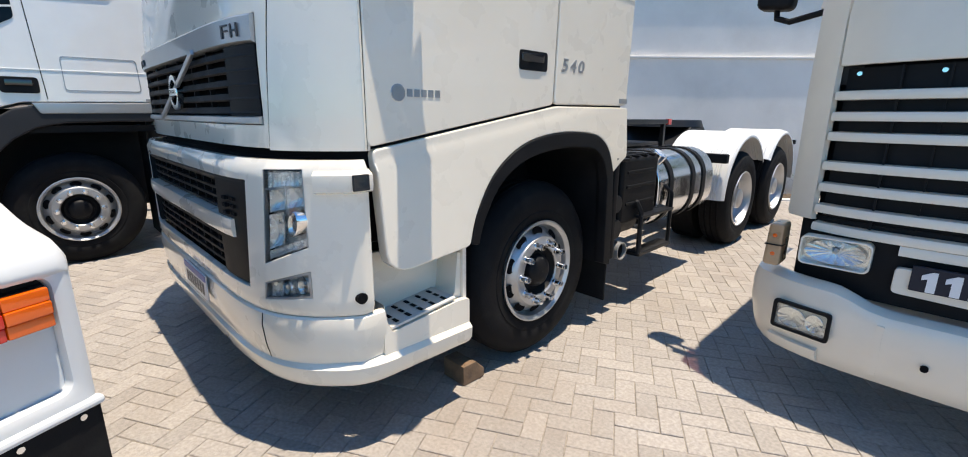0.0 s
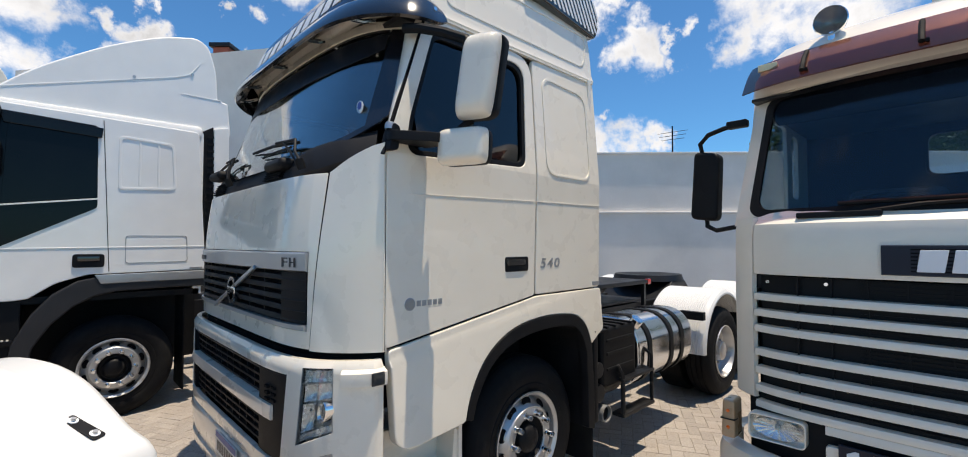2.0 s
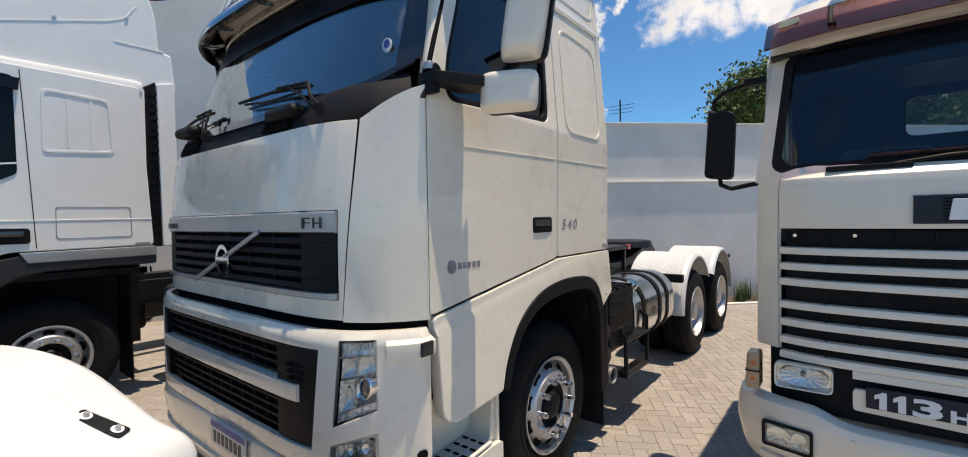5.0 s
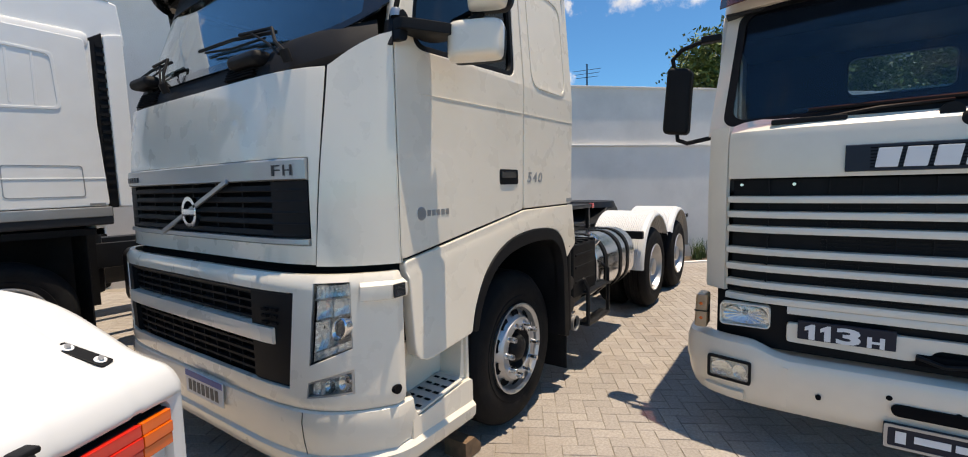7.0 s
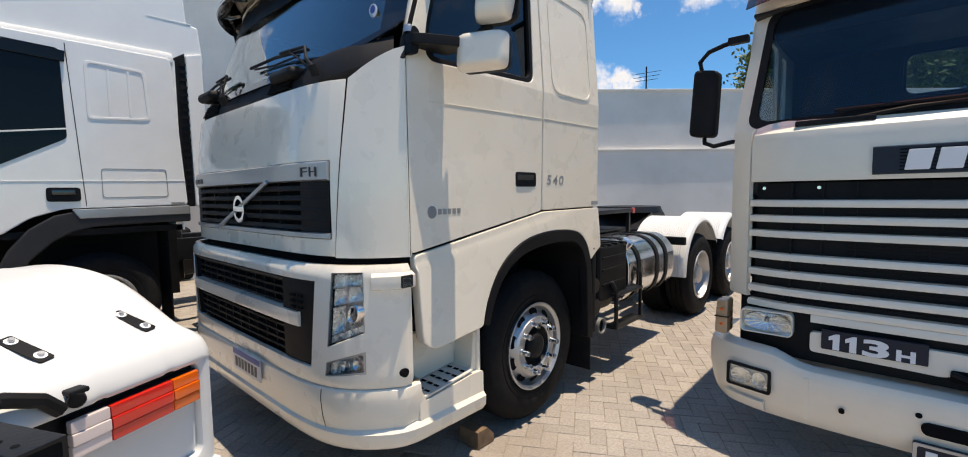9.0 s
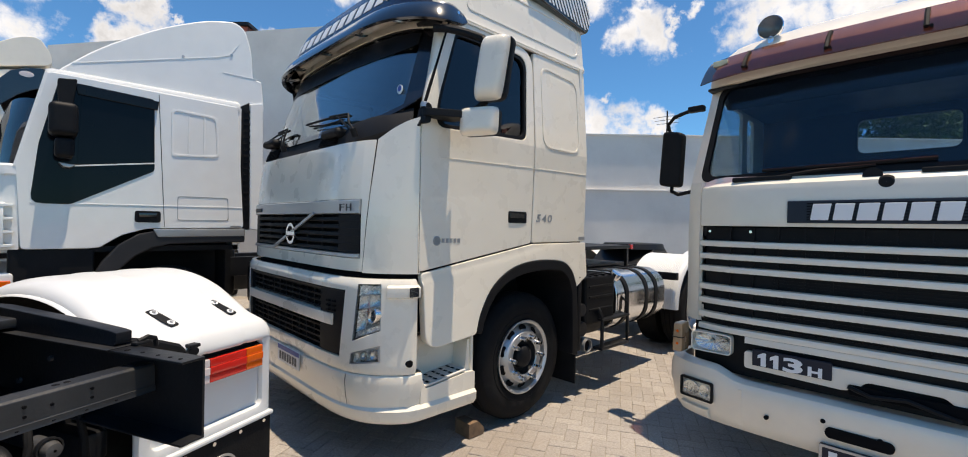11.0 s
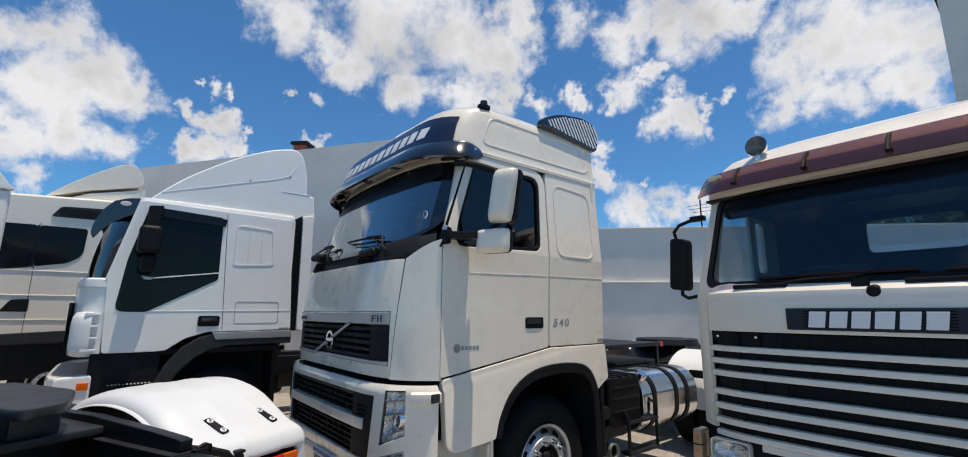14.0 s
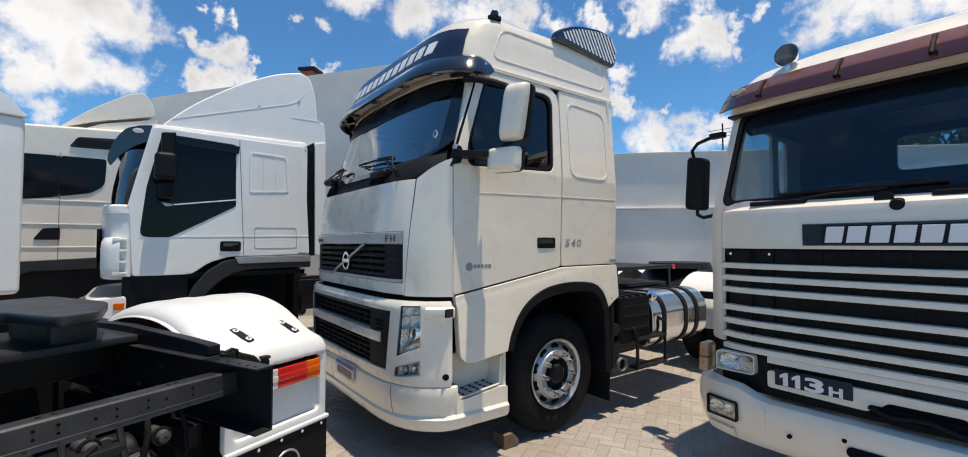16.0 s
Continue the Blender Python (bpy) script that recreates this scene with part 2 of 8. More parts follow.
M_BRICKRED = mat("chimney_brick", (0.3, 0.09, 0.06), 0.9, var=0.2, bump=0.4)
M_TREAD = mat("step_tread", (0.60, 0.58, 0.54), 0.55, metal=0.0, var=0.15, dirt=(0.2, 0.18, 0.16), damt=0.4, dscale=6)


def glass(name, tint=(0.55, 0.62, 0.62), low=0.05, high=0.6):
    """Thin tinted pane: mirror gloss that grows towards grazing, over a tinted see-through."""
    m = bpy.data.materials.new(name)
    m.use_nodes = True
    n, l = m.node_tree.nodes, m.node_tree.links
    n.remove(n["Principled BSDF"])
    tr = n.new("ShaderNodeBsdfTransparent")
    tr.inputs[0].default_value = (*tint, 1)
    gl = n.new("ShaderNodeBsdfGlossy")
    gl.inputs["Roughness"].default_value = 0.015
    gl.inputs[0].default_value = (1, 1, 1, 1)
    lw = n.new("ShaderNodeLayerWeight")
    lw.inputs[0].default_value = 0.5
    pw = n.new("ShaderNodeMath")
    pw.operation = "POWER"
    l.new(lw.outputs["Facing"], pw.inputs[0])
    pw.inputs[1].default_value = 3.0
    mr = n.new("ShaderNodeMapRange")
    mr.inputs[3].default_value, mr.inputs[4].default_value = low, high
    l.new(pw.outputs[0], mr.inputs[0])
    mx = n.new("ShaderNodeMixShader")
    l.new(mr.outputs[0], mx.inputs[0])
    l.new(tr.outputs[0], mx.inputs[1])
    l.new(gl.outputs[0], mx.inputs[2])
    l.new(mx.outputs[0], n["Material Output"].inputs[0])
    return m


M_GLASS = glass("windscreen_glass", (0.72, 0.80, 0.80), 0.17, 0.75)
M_BOWL = mat("headlamp_bowl", (0.85, 0.86, 0.87), 0.14, metal=0.9, var=0.1, scale=60)
M_REFL = mat("lamp_reflector", (0.78, 0.765, 0.74), 0.22, metal=0.5, var=0.12, scale=40)
M_LENSGLASS = mat("projector_glass", (0.16, 0.165, 0.17), 0.06, metal=0.5, var=0.1)
M_GLASS_CLEAR = glass("clear_glass", (0.80, 0.87, 0.87), 0.06, 0.6)
M_GLASS_FRONT = glass("front_glass", (0.70, 0.79, 0.86), 0.034, 0.22)
M_GLASS_DARK = glass("dark_tinted_glass", (0.16, 0.18, 0.20), 0.045, 0.5)
M_ACRYLIC = glass("brown_acrylic_sheet", (0.52, 0.35, 0.31), 0.05, 0.40)
M_LENS = glass("headlamp_lens", (0.93, 0.95, 0.95))


# ---- mesh helpers ----
def bevelled(bm, w, seg=2, angle=30):
    if w > 0:
        edges = [e for e in bm.edges if len(e.link_faces) == 2 and e.calc_face_angle(0) > radians(angle)]
        bmesh.ops.bevel(bm, geom=edges, offset=w, segments=seg, profile=0.5, affect="EDGES", clamp_overlap=True)
    return bm


def bm_box(x0, x1, y0, y1, z0, z1, bev=0.0, seg=2):
    bm = bmesh.new()
    bmesh.ops.create_cube(bm, size=1, matrix=Matrix.Translation(((x0 + x1) / 2, (y0 + y1) / 2, (z0 + z1) / 2)) @ Matrix.Diagonal((abs(x1 - x0), abs(y1 - y0), abs(z1 - z0), 1)))
    return bevelled(bm, bev, seg)


def bm_prism(pts, axis, a, b, bev=0.0, seg=2):
    """A polygon extruded along an axis from a to b. For x the points are (y, z), for y (x, z), for z (x, y)."""
    bm = bmesh.new()

    def at(p, v):
        return {"x": (v, p[0], p[1]), "y": (p[0], v, p[1]), "z": (p[0], p[1], v)}[axis]

    lo = [bm.verts.new(at(p, a)) for p in pts]
    hi = [bm.verts.new(at(p, b)) for p in pts]
    n = len(pts)
    bm.faces.new(lo)
    bm.faces.new(hi[::-1])
    for i in range(n):
        bm.faces.new((lo[i], hi[i], hi[(i + 1) % n], lo[(i + 1) % n]))
    bmesh.ops.recalc_face_normals(bm, faces=bm.faces)
    return bevelled(bm, bev, seg, 40)


def bm_frame(outer, inner, axis, a, b, bev=0.0):
    """A ring between two polygons with the same count of points, extruded."""
    bm = bmesh.new()

    def at(p, v):
        return {"x": (v, p[0], p[1]), "y": (p[0], v, p[1]), "z": (p[0], p[1], v)}[axis]

    n = len(outer)
    o0, o1 = [bm.verts.new(at(p, a)) for p in outer], [bm.verts.new(at(p, b)) for p in outer]
    i0, i1 = [bm.verts.new(at(p, a)) for p in inner], [bm.verts.new(at(p, b)) for p in inner]
    for k in range(n):
        j = (k + 1) % n
        bm.faces.new((o0[k], o0[j], i0[j], i0[k]))
        bm.faces.new((o1[k], i1[k], i1[j], o1[j]))
        bm.faces.new((o0[k], o1[k], o1[j], o0[j]))
        bm.faces.new((i0[k], i0[j], i1[j], i1[k]))
    bmesh.ops.recalc_face_normals(bm, faces=bm.faces)
    return bevelled(bm, bev, 2, 40)


def bm_cyl(p, q, r, seg=20, r2=None, bev=0.0):
    bm = bmesh.new()
    p, q = Vector(p), Vector(q)
    d = q - p
    m = Matrix.Translation((p + q) / 2) @ d.to_track_quat("Z", "Y").to_matrix().to_4x4()
    bmesh.ops.create_cone(bm, cap_ends=True, segments=seg, radius1=r, radius2=r if r2 is None else r2, depth=d.length, matrix=m)
    return bevelled(bm, bev, 2, 50)


def bm_lathe(profile, centre, axis="x", seg=48):
    """Turn a profile of (along, radius) round an axis through centre."""
    bm = bmesh.new()
    rings = []
    c = Vector(centre)
    for along, r in profile:
        ring = []
        for k in range(seg):
            t = 2 * math.pi * k / seg
            u, v = r * math.cos(t), r * math.sin(t)
            o = {"x": (along, u, v), "y": (u, along, v), "z": (u, v, along)}[axis]
            ring.append(bm.verts.new(c + Vector(o)))
        rings.append(ring)
    for a, b in zip(rings, rings[1:]):
        for k in range(seg):
            j = (k + 1) % seg
            bm.faces.new((a[k], a[j], b[j], b[k]))
    bmesh.ops.recalc_face_normals(bm, faces=bm.faces)
    return bm


def bm_tube(path, r, seg=10):
    """A round bar along a path."""
    bm = bmesh.new()
    pts = [Vector(p) for p in path]
    rings = []
    up = Vector((0.123, 0.31, 0.94))
    for i, p in enumerate(pts):
        d = (pts[min(i + 1, len(pts) - 1)] - pts[max(i - 1, 0)]).normalized()
        a = d.cross(up).normalized()
        b = d.cross(a)
        rings.append([bm.verts.new(p + r * (math.cos(t) * a + math.sin(t) * b)) for t in (2 * math.pi * k / seg for k in range(seg))])
    for a, b in zip(rings, rings[1:]):
        for k in range(seg):
            j = (k + 1) % seg
            bm.faces.new((a[k], a[j], b[j], b[k]))
    bm.faces.new(rings[0][::-1])
    bm.faces.new(rings[-1])
    bmesh.ops.recalc_face_normals(bm, faces=bm.faces)
    return bm


def bm_sheet(f, nu, nv, thick=0.02, flip=False):
    """A sheet of f(u, v), u and v from 0 to 1, given thickness towards its back."""
    bm = bmesh.new()
    g = [[bm.verts.new(f(i / nu, j / nv)) for j in range(nv + 1)] for i in range(nu + 1)]
    for i in range(nu):
        for j in range(nv):
            q = (g[i][j], g[i + 1][j], g[i + 1][j + 1], g[i][j + 1])
            bm.faces.new(q[::-1] if flip else q)
    bm.normal_update()
    if thick:
        back = {v: v.co - v.normal * thick for v in bm.verts}
        faces = list(bm.faces)
        rim = [e for e in bm.edges if e.is_boundary]
        twin = {v: bm.verts.new(c) for v, c in back.items()}
        for fc in faces:
            bm.faces.new([twin[v] for v in reversed(fc.verts)])
        for e in rim:
            fc = e.link_faces[0]
            a, b = e.verts
            for lp in fc.loops:
                if lp.edge == e:
                    a, b = lp.vert, lp.link_loop_next.vert
            bm.faces.new((b, a, twin[a], twin[b]))
        bmesh.ops.recalc_face_normals(bm, faces=bm.faces)
    return bm


def joined(*bms):
    out = bmesh.new()
    for b in bms:
        me = bpy.data.meshes.new("tmp")
        b.to_mesh(me)
        b.free()
        out.from_mesh(me)
        bpy.data.meshes.remove(me)
    return out


def moved(bm, m):
    bmesh.ops.transform(bm, matrix=m, verts=bm.verts)
    return bm


def rounded(x0, x1, y0, y1, r, n=4):
    """The corner-rounded outline of a rectangle."""
    pts = []
    for cx, cy, a0 in ((x1 - r, y0 + r, -90), (x1 - r, y1 - r, 0), (x0 + r, y1 - r, 90), (x0 + r, y0 + r, 180)):
        for k in range(n + 1):
            t = radians(a0 + 90 * k / n)
            pts.append((cx + r * math.cos(t), cy + r * math.sin(t)))
    return pts


def smooth_poly(pts, r=0.05, n=4, radii=None):
    """A polygon with its corners rounded."""
    out = []
    k = len(pts)
    for i in range(k):
        p, a, b = Vector(pts[i]), Vector(pts[i - 1]), Vector(pts[(i + 1) % k])
        rad = (radii or {}).get(i, r)
        da, db = (a - p), (b - p)
        t = min(rad, da.length * 0.45, db.length * 0.45)
        if t < 1e-4:
            out.append(tuple(p))
            continue
        pa, pb = p + da.normalized() * t, p + db.normalized() * t
        for j in range(n + 1):
            s = j / n
            out.append(tuple(pa * (1 - s) ** 2 + p * 2 * s * (1 - s) + pb * s * s))
    return out


def broad_normals(me, limit):
    """Smooth normals weighted by area, so that broad flat faces stay flat beside their rounded edges."""
    near = [[] for _ in me.vertices]
    data = [(p.normal.copy(), p.area) for p in me.polygons]
    for p in me.polygons:
        for v in p.vertices:
            near[v].append(p.index)
    out = []
    for p in me.polygons:
        n0 = data[p.index][0]
        for v in p.vertices:
            s = Vector((0, 0, 0))
            for k in near[v]:
                n1_, a = data[k]
                if n0.dot(n1_) > limit:
                    s += n1_ * a
            out.append(s.normalized() if s.length > 1e-12 else n0)
    me.normals_split_custom_set(out)


def mesh_of(name, bm, material, smooth=35):
    me = bpy.data.meshes.new(name)
    bm.to_mesh(me)
    bm.free()
    if smooth:
        me.polygons.foreach_set("use_smooth", [True] * len(me.polygons))
        if len(me.polygons) < 4000:
            broad_normals(me, math.cos(radians(smooth)))
        else:
            me.set_sharp_from_angle(angle=radians(smooth))
    for m in material if isinstance(material, (list, tuple)) else (material,):
        me.materials.append(m)
    return me


def part(name, bm, material, parent, label="", smooth=35):
    """One mesh object under a thing or under a part; coordinates are the thing's own."""
    ob = new(name, mesh_of(name, bm, material, smooth))
    ob.parent = parent
    return tagged(ob, label)


def thing(name, label, category, m=None, group="", kind=""):
    ob = new(name)
    ob.empty_display_size = 0.2
    if m is not None:
        ob.matrix_world = m
    return tagged(ob, label, category, group, kind)


def solid(name, bm, material, label="", category="", group="", kind="", m=None, smooth=35):
    ob = new(name, mesh_of(name, bm, material, smooth))
    if m is not None:
        ob.matrix_world = m
    return tagged(ob, label, category, group, kind)


def text_bm(body, size, depth, m, width=None, shear=0.0, bold=0.0):
    """Letters of the built-in font as a mesh, standing in the plane of m, origin at the left of the base line."""
    cu = bpy.data.curves.new("letters", "FONT")
    cu.body, cu.size, cu.extrude, cu.shear, cu.offset = body, size, depth, shear, bold
    cu.resolution_u = 3
    ob = bpy.data.objects.new("letters", cu)
    scene.collection.objects.link(ob)
    me = bpy.data.meshes.new_from_object(ob.evaluated_get(bpy.context.evaluated_depsgraph_get()))
    bpy.data.objects.remove(ob)
    bpy.data.curves.remove(cu)
    bm = bmesh.new()
    bm.from_mesh(me)
    bpy.data.meshes.remove(me)
    if width:
        xs = [v.co.x for v in bm.verts]
        w0 = max(xs) - min(xs)
        for v in bm.verts:
            v.co.x = (v.co.x - min(xs)) * width / w0
    return moved(bm, m)


def letters(word, sizes, gap, name, material, parent, origin, plane, depth=0.003, shear=0.0, bold=0.002):
    """A word along a plane, each character a part of its own. sizes: width and height of a character."""
    x = 0.0
    for ch in word:
        w = sizes[0] * (0.45 if ch == "1" else 1.0)
        part(name, text_bm(ch, sizes[1] * 1.42, depth, origin @ Matrix.Translation(plane @ Vector((x, 0, 0))) @ plane, w, shear, bold), material, parent)
        x += w + gap


FRONT = Matrix(((1, 0, 0, 0), (0, 0, -1, 0), (0, 1, 0, 0), (0, 0, 0, 1)))   # reads from -y
SIDE = Matrix(((0, 0, 1, 0), (1, 0, 0, 0), (0, 1, 0, 0), (0, 0, 0, 1)))     # reads from +x


# ---- wheels ----
def wheel(parent, x, y, z, out=1, kind="front", r=0.51, w=0.29, label="", rim=None):
    """A truck wheel whose outer face looks along out*x; x is the tyre's outer side."""
    wl_ = part("wheel", bm_lathe([(0.0, 0.10), (0.0, 0.16)], (x - out * 0.12, y, z), "x", 24), M_CHASSIS, parent, label)

    def prof(pts):
        return [(out * a, b) for a, b in pts]

    h = w
    tyre = bm_lathe(prof([(-h + 0.01, 0.292), (-h, 0.32), (-h - 0.005, 0.40), (-h + 0.01, r - 0.045), (-h + 0.05, r - 0.008), (-h * 0.72, r), (-h * 0.70, r - 0.014), (-h * 0.67, r - 0.014), (-h * 0.65, r),
                          (-h * 0.52, r), (-h * 0.50, r - 0.014), (-h * 0.47, r - 0.014), (-h * 0.45, r), (-h * 0.33, r), (-h * 0.31, r - 0.014), (-h * 0.28, r - 0.014), (-h * 0.26, r),
                          (-0.05, r - 0.008), (-0.012, r - 0.045), (-0.006, r - 0.06), (0.0, 0.43), (0.005, 0.40), (0.002, 0.37), (-0.004, 0.35), (0.0, 0.345), (-0.002, 0.325), (-0.01, 0.30), (-0.02, 0.288)]), (x, y, z), "x", 64)
    part("tyre", tyre, M_RUBBER, wl_, "worn black rubber tyre")
    rim = rim or (M_RIM if kind == "front" else M_RIM2)
    if kind == "front":
        pr = [(-0.22, 0.275), (-0.03, 0.278), (0.0, 0.292), (0.006, 0.296), (0.008, 0.288), (-0.008, 0.270), (-0.06, 0.262), (-0.065, 0.255), (-0.045, 0.246), (-0.008, 0.212), (0.010, 0.200), (0.014, 0.185), (0.014, 0.148), (0.004, 0.138)]
        disc = bm_lathe(prof(pr), (x, y, z), "x", 64)
        part("rim", disc, rim, wl_, "silver steel rim")
        for k in range(10):
            t = 2 * math.pi * (k + 0.5) / 10
            c = Vector((x + out * -0.027, y + 0.230 * math.cos(t), z + 0.230 * math.sin(t)))
            hole = bm_lathe([(0.0, 0.001), (0.0, 0.027), (0.003, 0.029)], (0, 0, 0), "x", 16)
            nrm = Vector((out * 0.88, 0.47 * math.cos(t), 0.47 * math.sin(t)))
            rot = Vector((1, 0, 0)).rotation_difference(nrm).to_matrix().to_4x4()
            sc = Matrix.Rotation(t, 4, "X") @ Matrix.Diagonal((1, 0.95, 1.5, 1))
            part("hand_hole", moved(hole, Matrix.Translation(c + nrm * 0.004) @ rot @ sc), M_GAP, wl_)
            t2 = 2 * math.pi * k / 10
            b = Vector((x, y + 0.167 * math.cos(t2), z + 0.167 * math.sin(t2)))
            part("wheel_nut", joined(bm_cyl(b + Vector((out * 0.010, 0, 0)), b + Vector((out * 0.022, 0, 0)), 0.023, 16, 0.021), bm_cyl(b + Vector((out * 0.016, 0, 0)), b + Vector((out * 0.070, 0, 0)), 0.0175, 12, 0.0165, 0.004), bm_cyl(b + Vector((out * 0.048, 0, 0)), b + Vector((out * 0.056, 0, 0)), 0.0195, 12)), M_CHROME, wl_, "chrome nut cover")
        hub = bm_lathe(prof([(0.008, 0.140), (-0.012, 0.134), (-0.03, 0.118), (-0.028, 0.098), (-0.005, 0.090), (0.012, 0.080), (0.022, 0.06), (0.026, 0.03), (0.028, 0.0005)]), (x, y, z), "x", 32)
        part("hub", hub, M_BLACK, wl_, "dark hub cap")
    else:
        pr = [(-0.005, 0.30), (0.004, 0.294), (0.0, 0.285), (-0.03, 0.275), (-0.10, 0.262), (-0.115, 0.25), (-0.12, 0.19), (-0.112, 0.16), (-0.13, 0.13), (-0.13, 0.125), (-0.03, 0.105), (-0.02, 0.09), (-0.02, 0.001)]
        part("rim", bm_lathe(prof(pr), (x, y, z), "x", 48), rim, wl_, "silver dished steel rim")
        for k in range(10):
            t = 2 * math.pi * k / 10
            b = Vector((x - out * 0.122, y + 0.167 * math.cos(t), z + 0.167 * math.sin(t)))
            part("wheel_nut", bm_cyl(b, b + Vector((out * 0.03, 0, 0)), 0.015, 8), M_RIM, wl_)
        inner = bm_lathe(prof([(-0.36, 0.29), (-0.35, r - 0.04), (-0.38, r - 0.005), (-0.60, r - 0.005), (-0.63, r - 0.04), (-0.62, 0.29)]), (x, y, z), "x", 48)
        part("inner_tyre", inner, M_RUBBER, wl_)
    return wl_


def bm_wrap(pts, prof, thick=0.02, hole=None):
    """A sheet that follows a plan line (left to right, seen from -y) with a profile of (outward offset, z). hole(x, z) leaves faces out."""
    bm = bmesh.new()
    P = [Vector(p) for p in pts]
    N = []
    for i in range(len(P)):
        d = P[min(i + 1, len(P) - 1)] - P[max(i - 1, 0)]
        N.append(Vector((d.y, -d.x)).normalized())

    def put(i, off, z):
        q = P[i] + N[i] * off
        return (q.x, q.y, z)

    outer = [[bm.verts.new(put(i, o, z)) for o, z in prof] for i in range(len(P))]
    inner = [[bm.verts.new(put(i, o - thick, z)) for o, z in prof] for i in range(len(P))]
    nu, nv = len(P) - 1, len(prof) - 1

    def keep(i, j):
        if not (0 <= i < nu and 0 <= j < nv):
            return False
        if hole is None:
            return True
        cx = (P[i].x + P[i + 1].x) / 2
        return not hole(cx, (prof[j][1] + prof[j + 1][1]) / 2)

    for i in range(nu):
        for j in range(nv):
            if not keep(i, j):
                continue
            bm.faces.new((outer[i][j], outer[i + 1][j], outer[i + 1][j + 1], outer[i][j + 1]))
            bm.faces.new((inner[i][j], inner[i][j + 1], inner[i + 1][j + 1], inner[i + 1][j]))
            if not keep(i, j - 1):
                bm.faces.new((outer[i][j], inner[i][j], inner[i + 1][j], outer[i + 1][j]))
            if not keep(i, j + 1):
                bm.faces.new((outer[i][j + 1], outer[i + 1][j + 1], inner[i + 1][j + 1], inner[i][j + 1]))
            if not keep(i - 1, j):
                bm.faces.new((outer[i][j], outer[i][j + 1], inner[i][j + 1], inner[i][j]))
            if not keep(i + 1, j):
                bm.faces.new((outer[i + 1][j], inner[i + 1][j], inner[i + 1][j + 1], outer[i + 1][j + 1]))
    loose = [v for v in bm.verts if not v.link_faces]
    bmesh.ops.delete(bm, geom=loose, context="VERTS")
    bmesh.ops.recalc_face_normals(bm, faces=bm.faces)
    return bm


def span(a, b, n, *cuts):
    """Even steps from a to b that also hit the cuts."""
    v = sorted(set([a + (b - a) * k / n for k in range(n + 1)] + list(cuts)))
    out = [v[0]]
    for q in v[1:]:
        if q - out[-1] > 0.004 or q in cuts or q == v[-1]:
            if q - out[-1] <= 0.004:
                out[-1] = q
            else:
                out.append(q)
    return out


def plan(xs, cx, hw, yc, d, p=7):
    return [(x, yc + d * min(1.0, abs(x - cx) / hw) ** p) for x in xs]


def around(cx, hw, yc, d, yend, n=40, p=7, right=True, left=True):
    """A plan line: back end of one side, round the front, to the back end of the other, with rounded corners."""
    xs = [cx - hw * math.cos(math.pi * k / n) for k in range(n + 1)]
    pts = [q for q in plan(xs, cx, hw, yc, d, p) if abs(q[0] - cx) < hw * 0.962]
    a, c = Vector((cx + hw * 0.965, yc + d * 0.965 ** p)), Vector((cx + hw, yc + d * 0.99))
    b = c + Vector((0, min(0.10, 0.4 * (yend - c.y))))
    turn = [(a * (1 - f) ** 2 + c * 2 * f * (1 - f) + b * f * f)[:] for f in (0.0, 0.2, 0.4, 0.6, 0.8, 1.0)]
    side = [(cx + hw, b.y + (yend - b.y) * k / 3) for k in range(1, 4)]
    run = turn + side
    other = [(2 * cx - x, y) for x, y in reversed(run)]
    return (other if left else []) + pts + (run if right else [])


def zprof(off, zs):
    return [(off, z) for z in zs]


# ---- ground and walls ----
ground = solid("ground", bm_box(-150, 150, -150, 150, -0.30, -0.006), M_JOINT, "sandy joint bed under concrete pavers", "ground", kind="structure")

WALL_M = Matrix.Translation((0, 8.3, 0)) @ Matrix.Rotation(radians(45), 4, "Z")   # local x runs along the wall, -y looks at the yard


def wx(x):
    return x * math.sqrt(2)


solid("wall_back", bm_box(wx(-5.6), wx(14), 0, 0.2, -0.1, 2.33), M_WALL, "smooth light grey rendered yard wall", "wall", kind="structure", m=WALL_M)
solid("wall_back_upper", bm_box(wx(-5.6), wx(14), 0.05, 0.2, 2.33, 3.48), M_WALL, "upper course of a beige rendered yard wall", "wall", kind="structure", m=WALL_M)
solid("trim_ledge", bm_box(wx(-5.6), wx(14), -0.03, 0.05, 2.33, 2.37, 0.008), M_WALL, "narrow ledge along the yard wall", "trim", kind="structure", m=WALL_M)
solid("trim_coping", bm_box(wx(-5.6), wx(14), 0.02, 0.24, 3.48, 3.52, 0.008), M_WALL, "thin coping on the yard wall", "trim", kind="structure", m=WALL_M)
tall = [(wx(-11), -0.1), (wx(-5.6), -0.1), (wx(-5.6), 5.78), (wx(-11), 5.17)]
solid("wall_building", bm_prism(tall, "y", -0.06, 0.25), M_WALL, "tall beige rendered building wall with a sloping top", "wall", kind="structure", m=WALL_M)
solid("wall_building_side", bm_box(wx(-11), wx(-11) + 0.25, 0.25, 9, -0.1, 5.15), M_WALL, "plain side wall of a beige building", "wall", kind="structure", m=WALL_M)
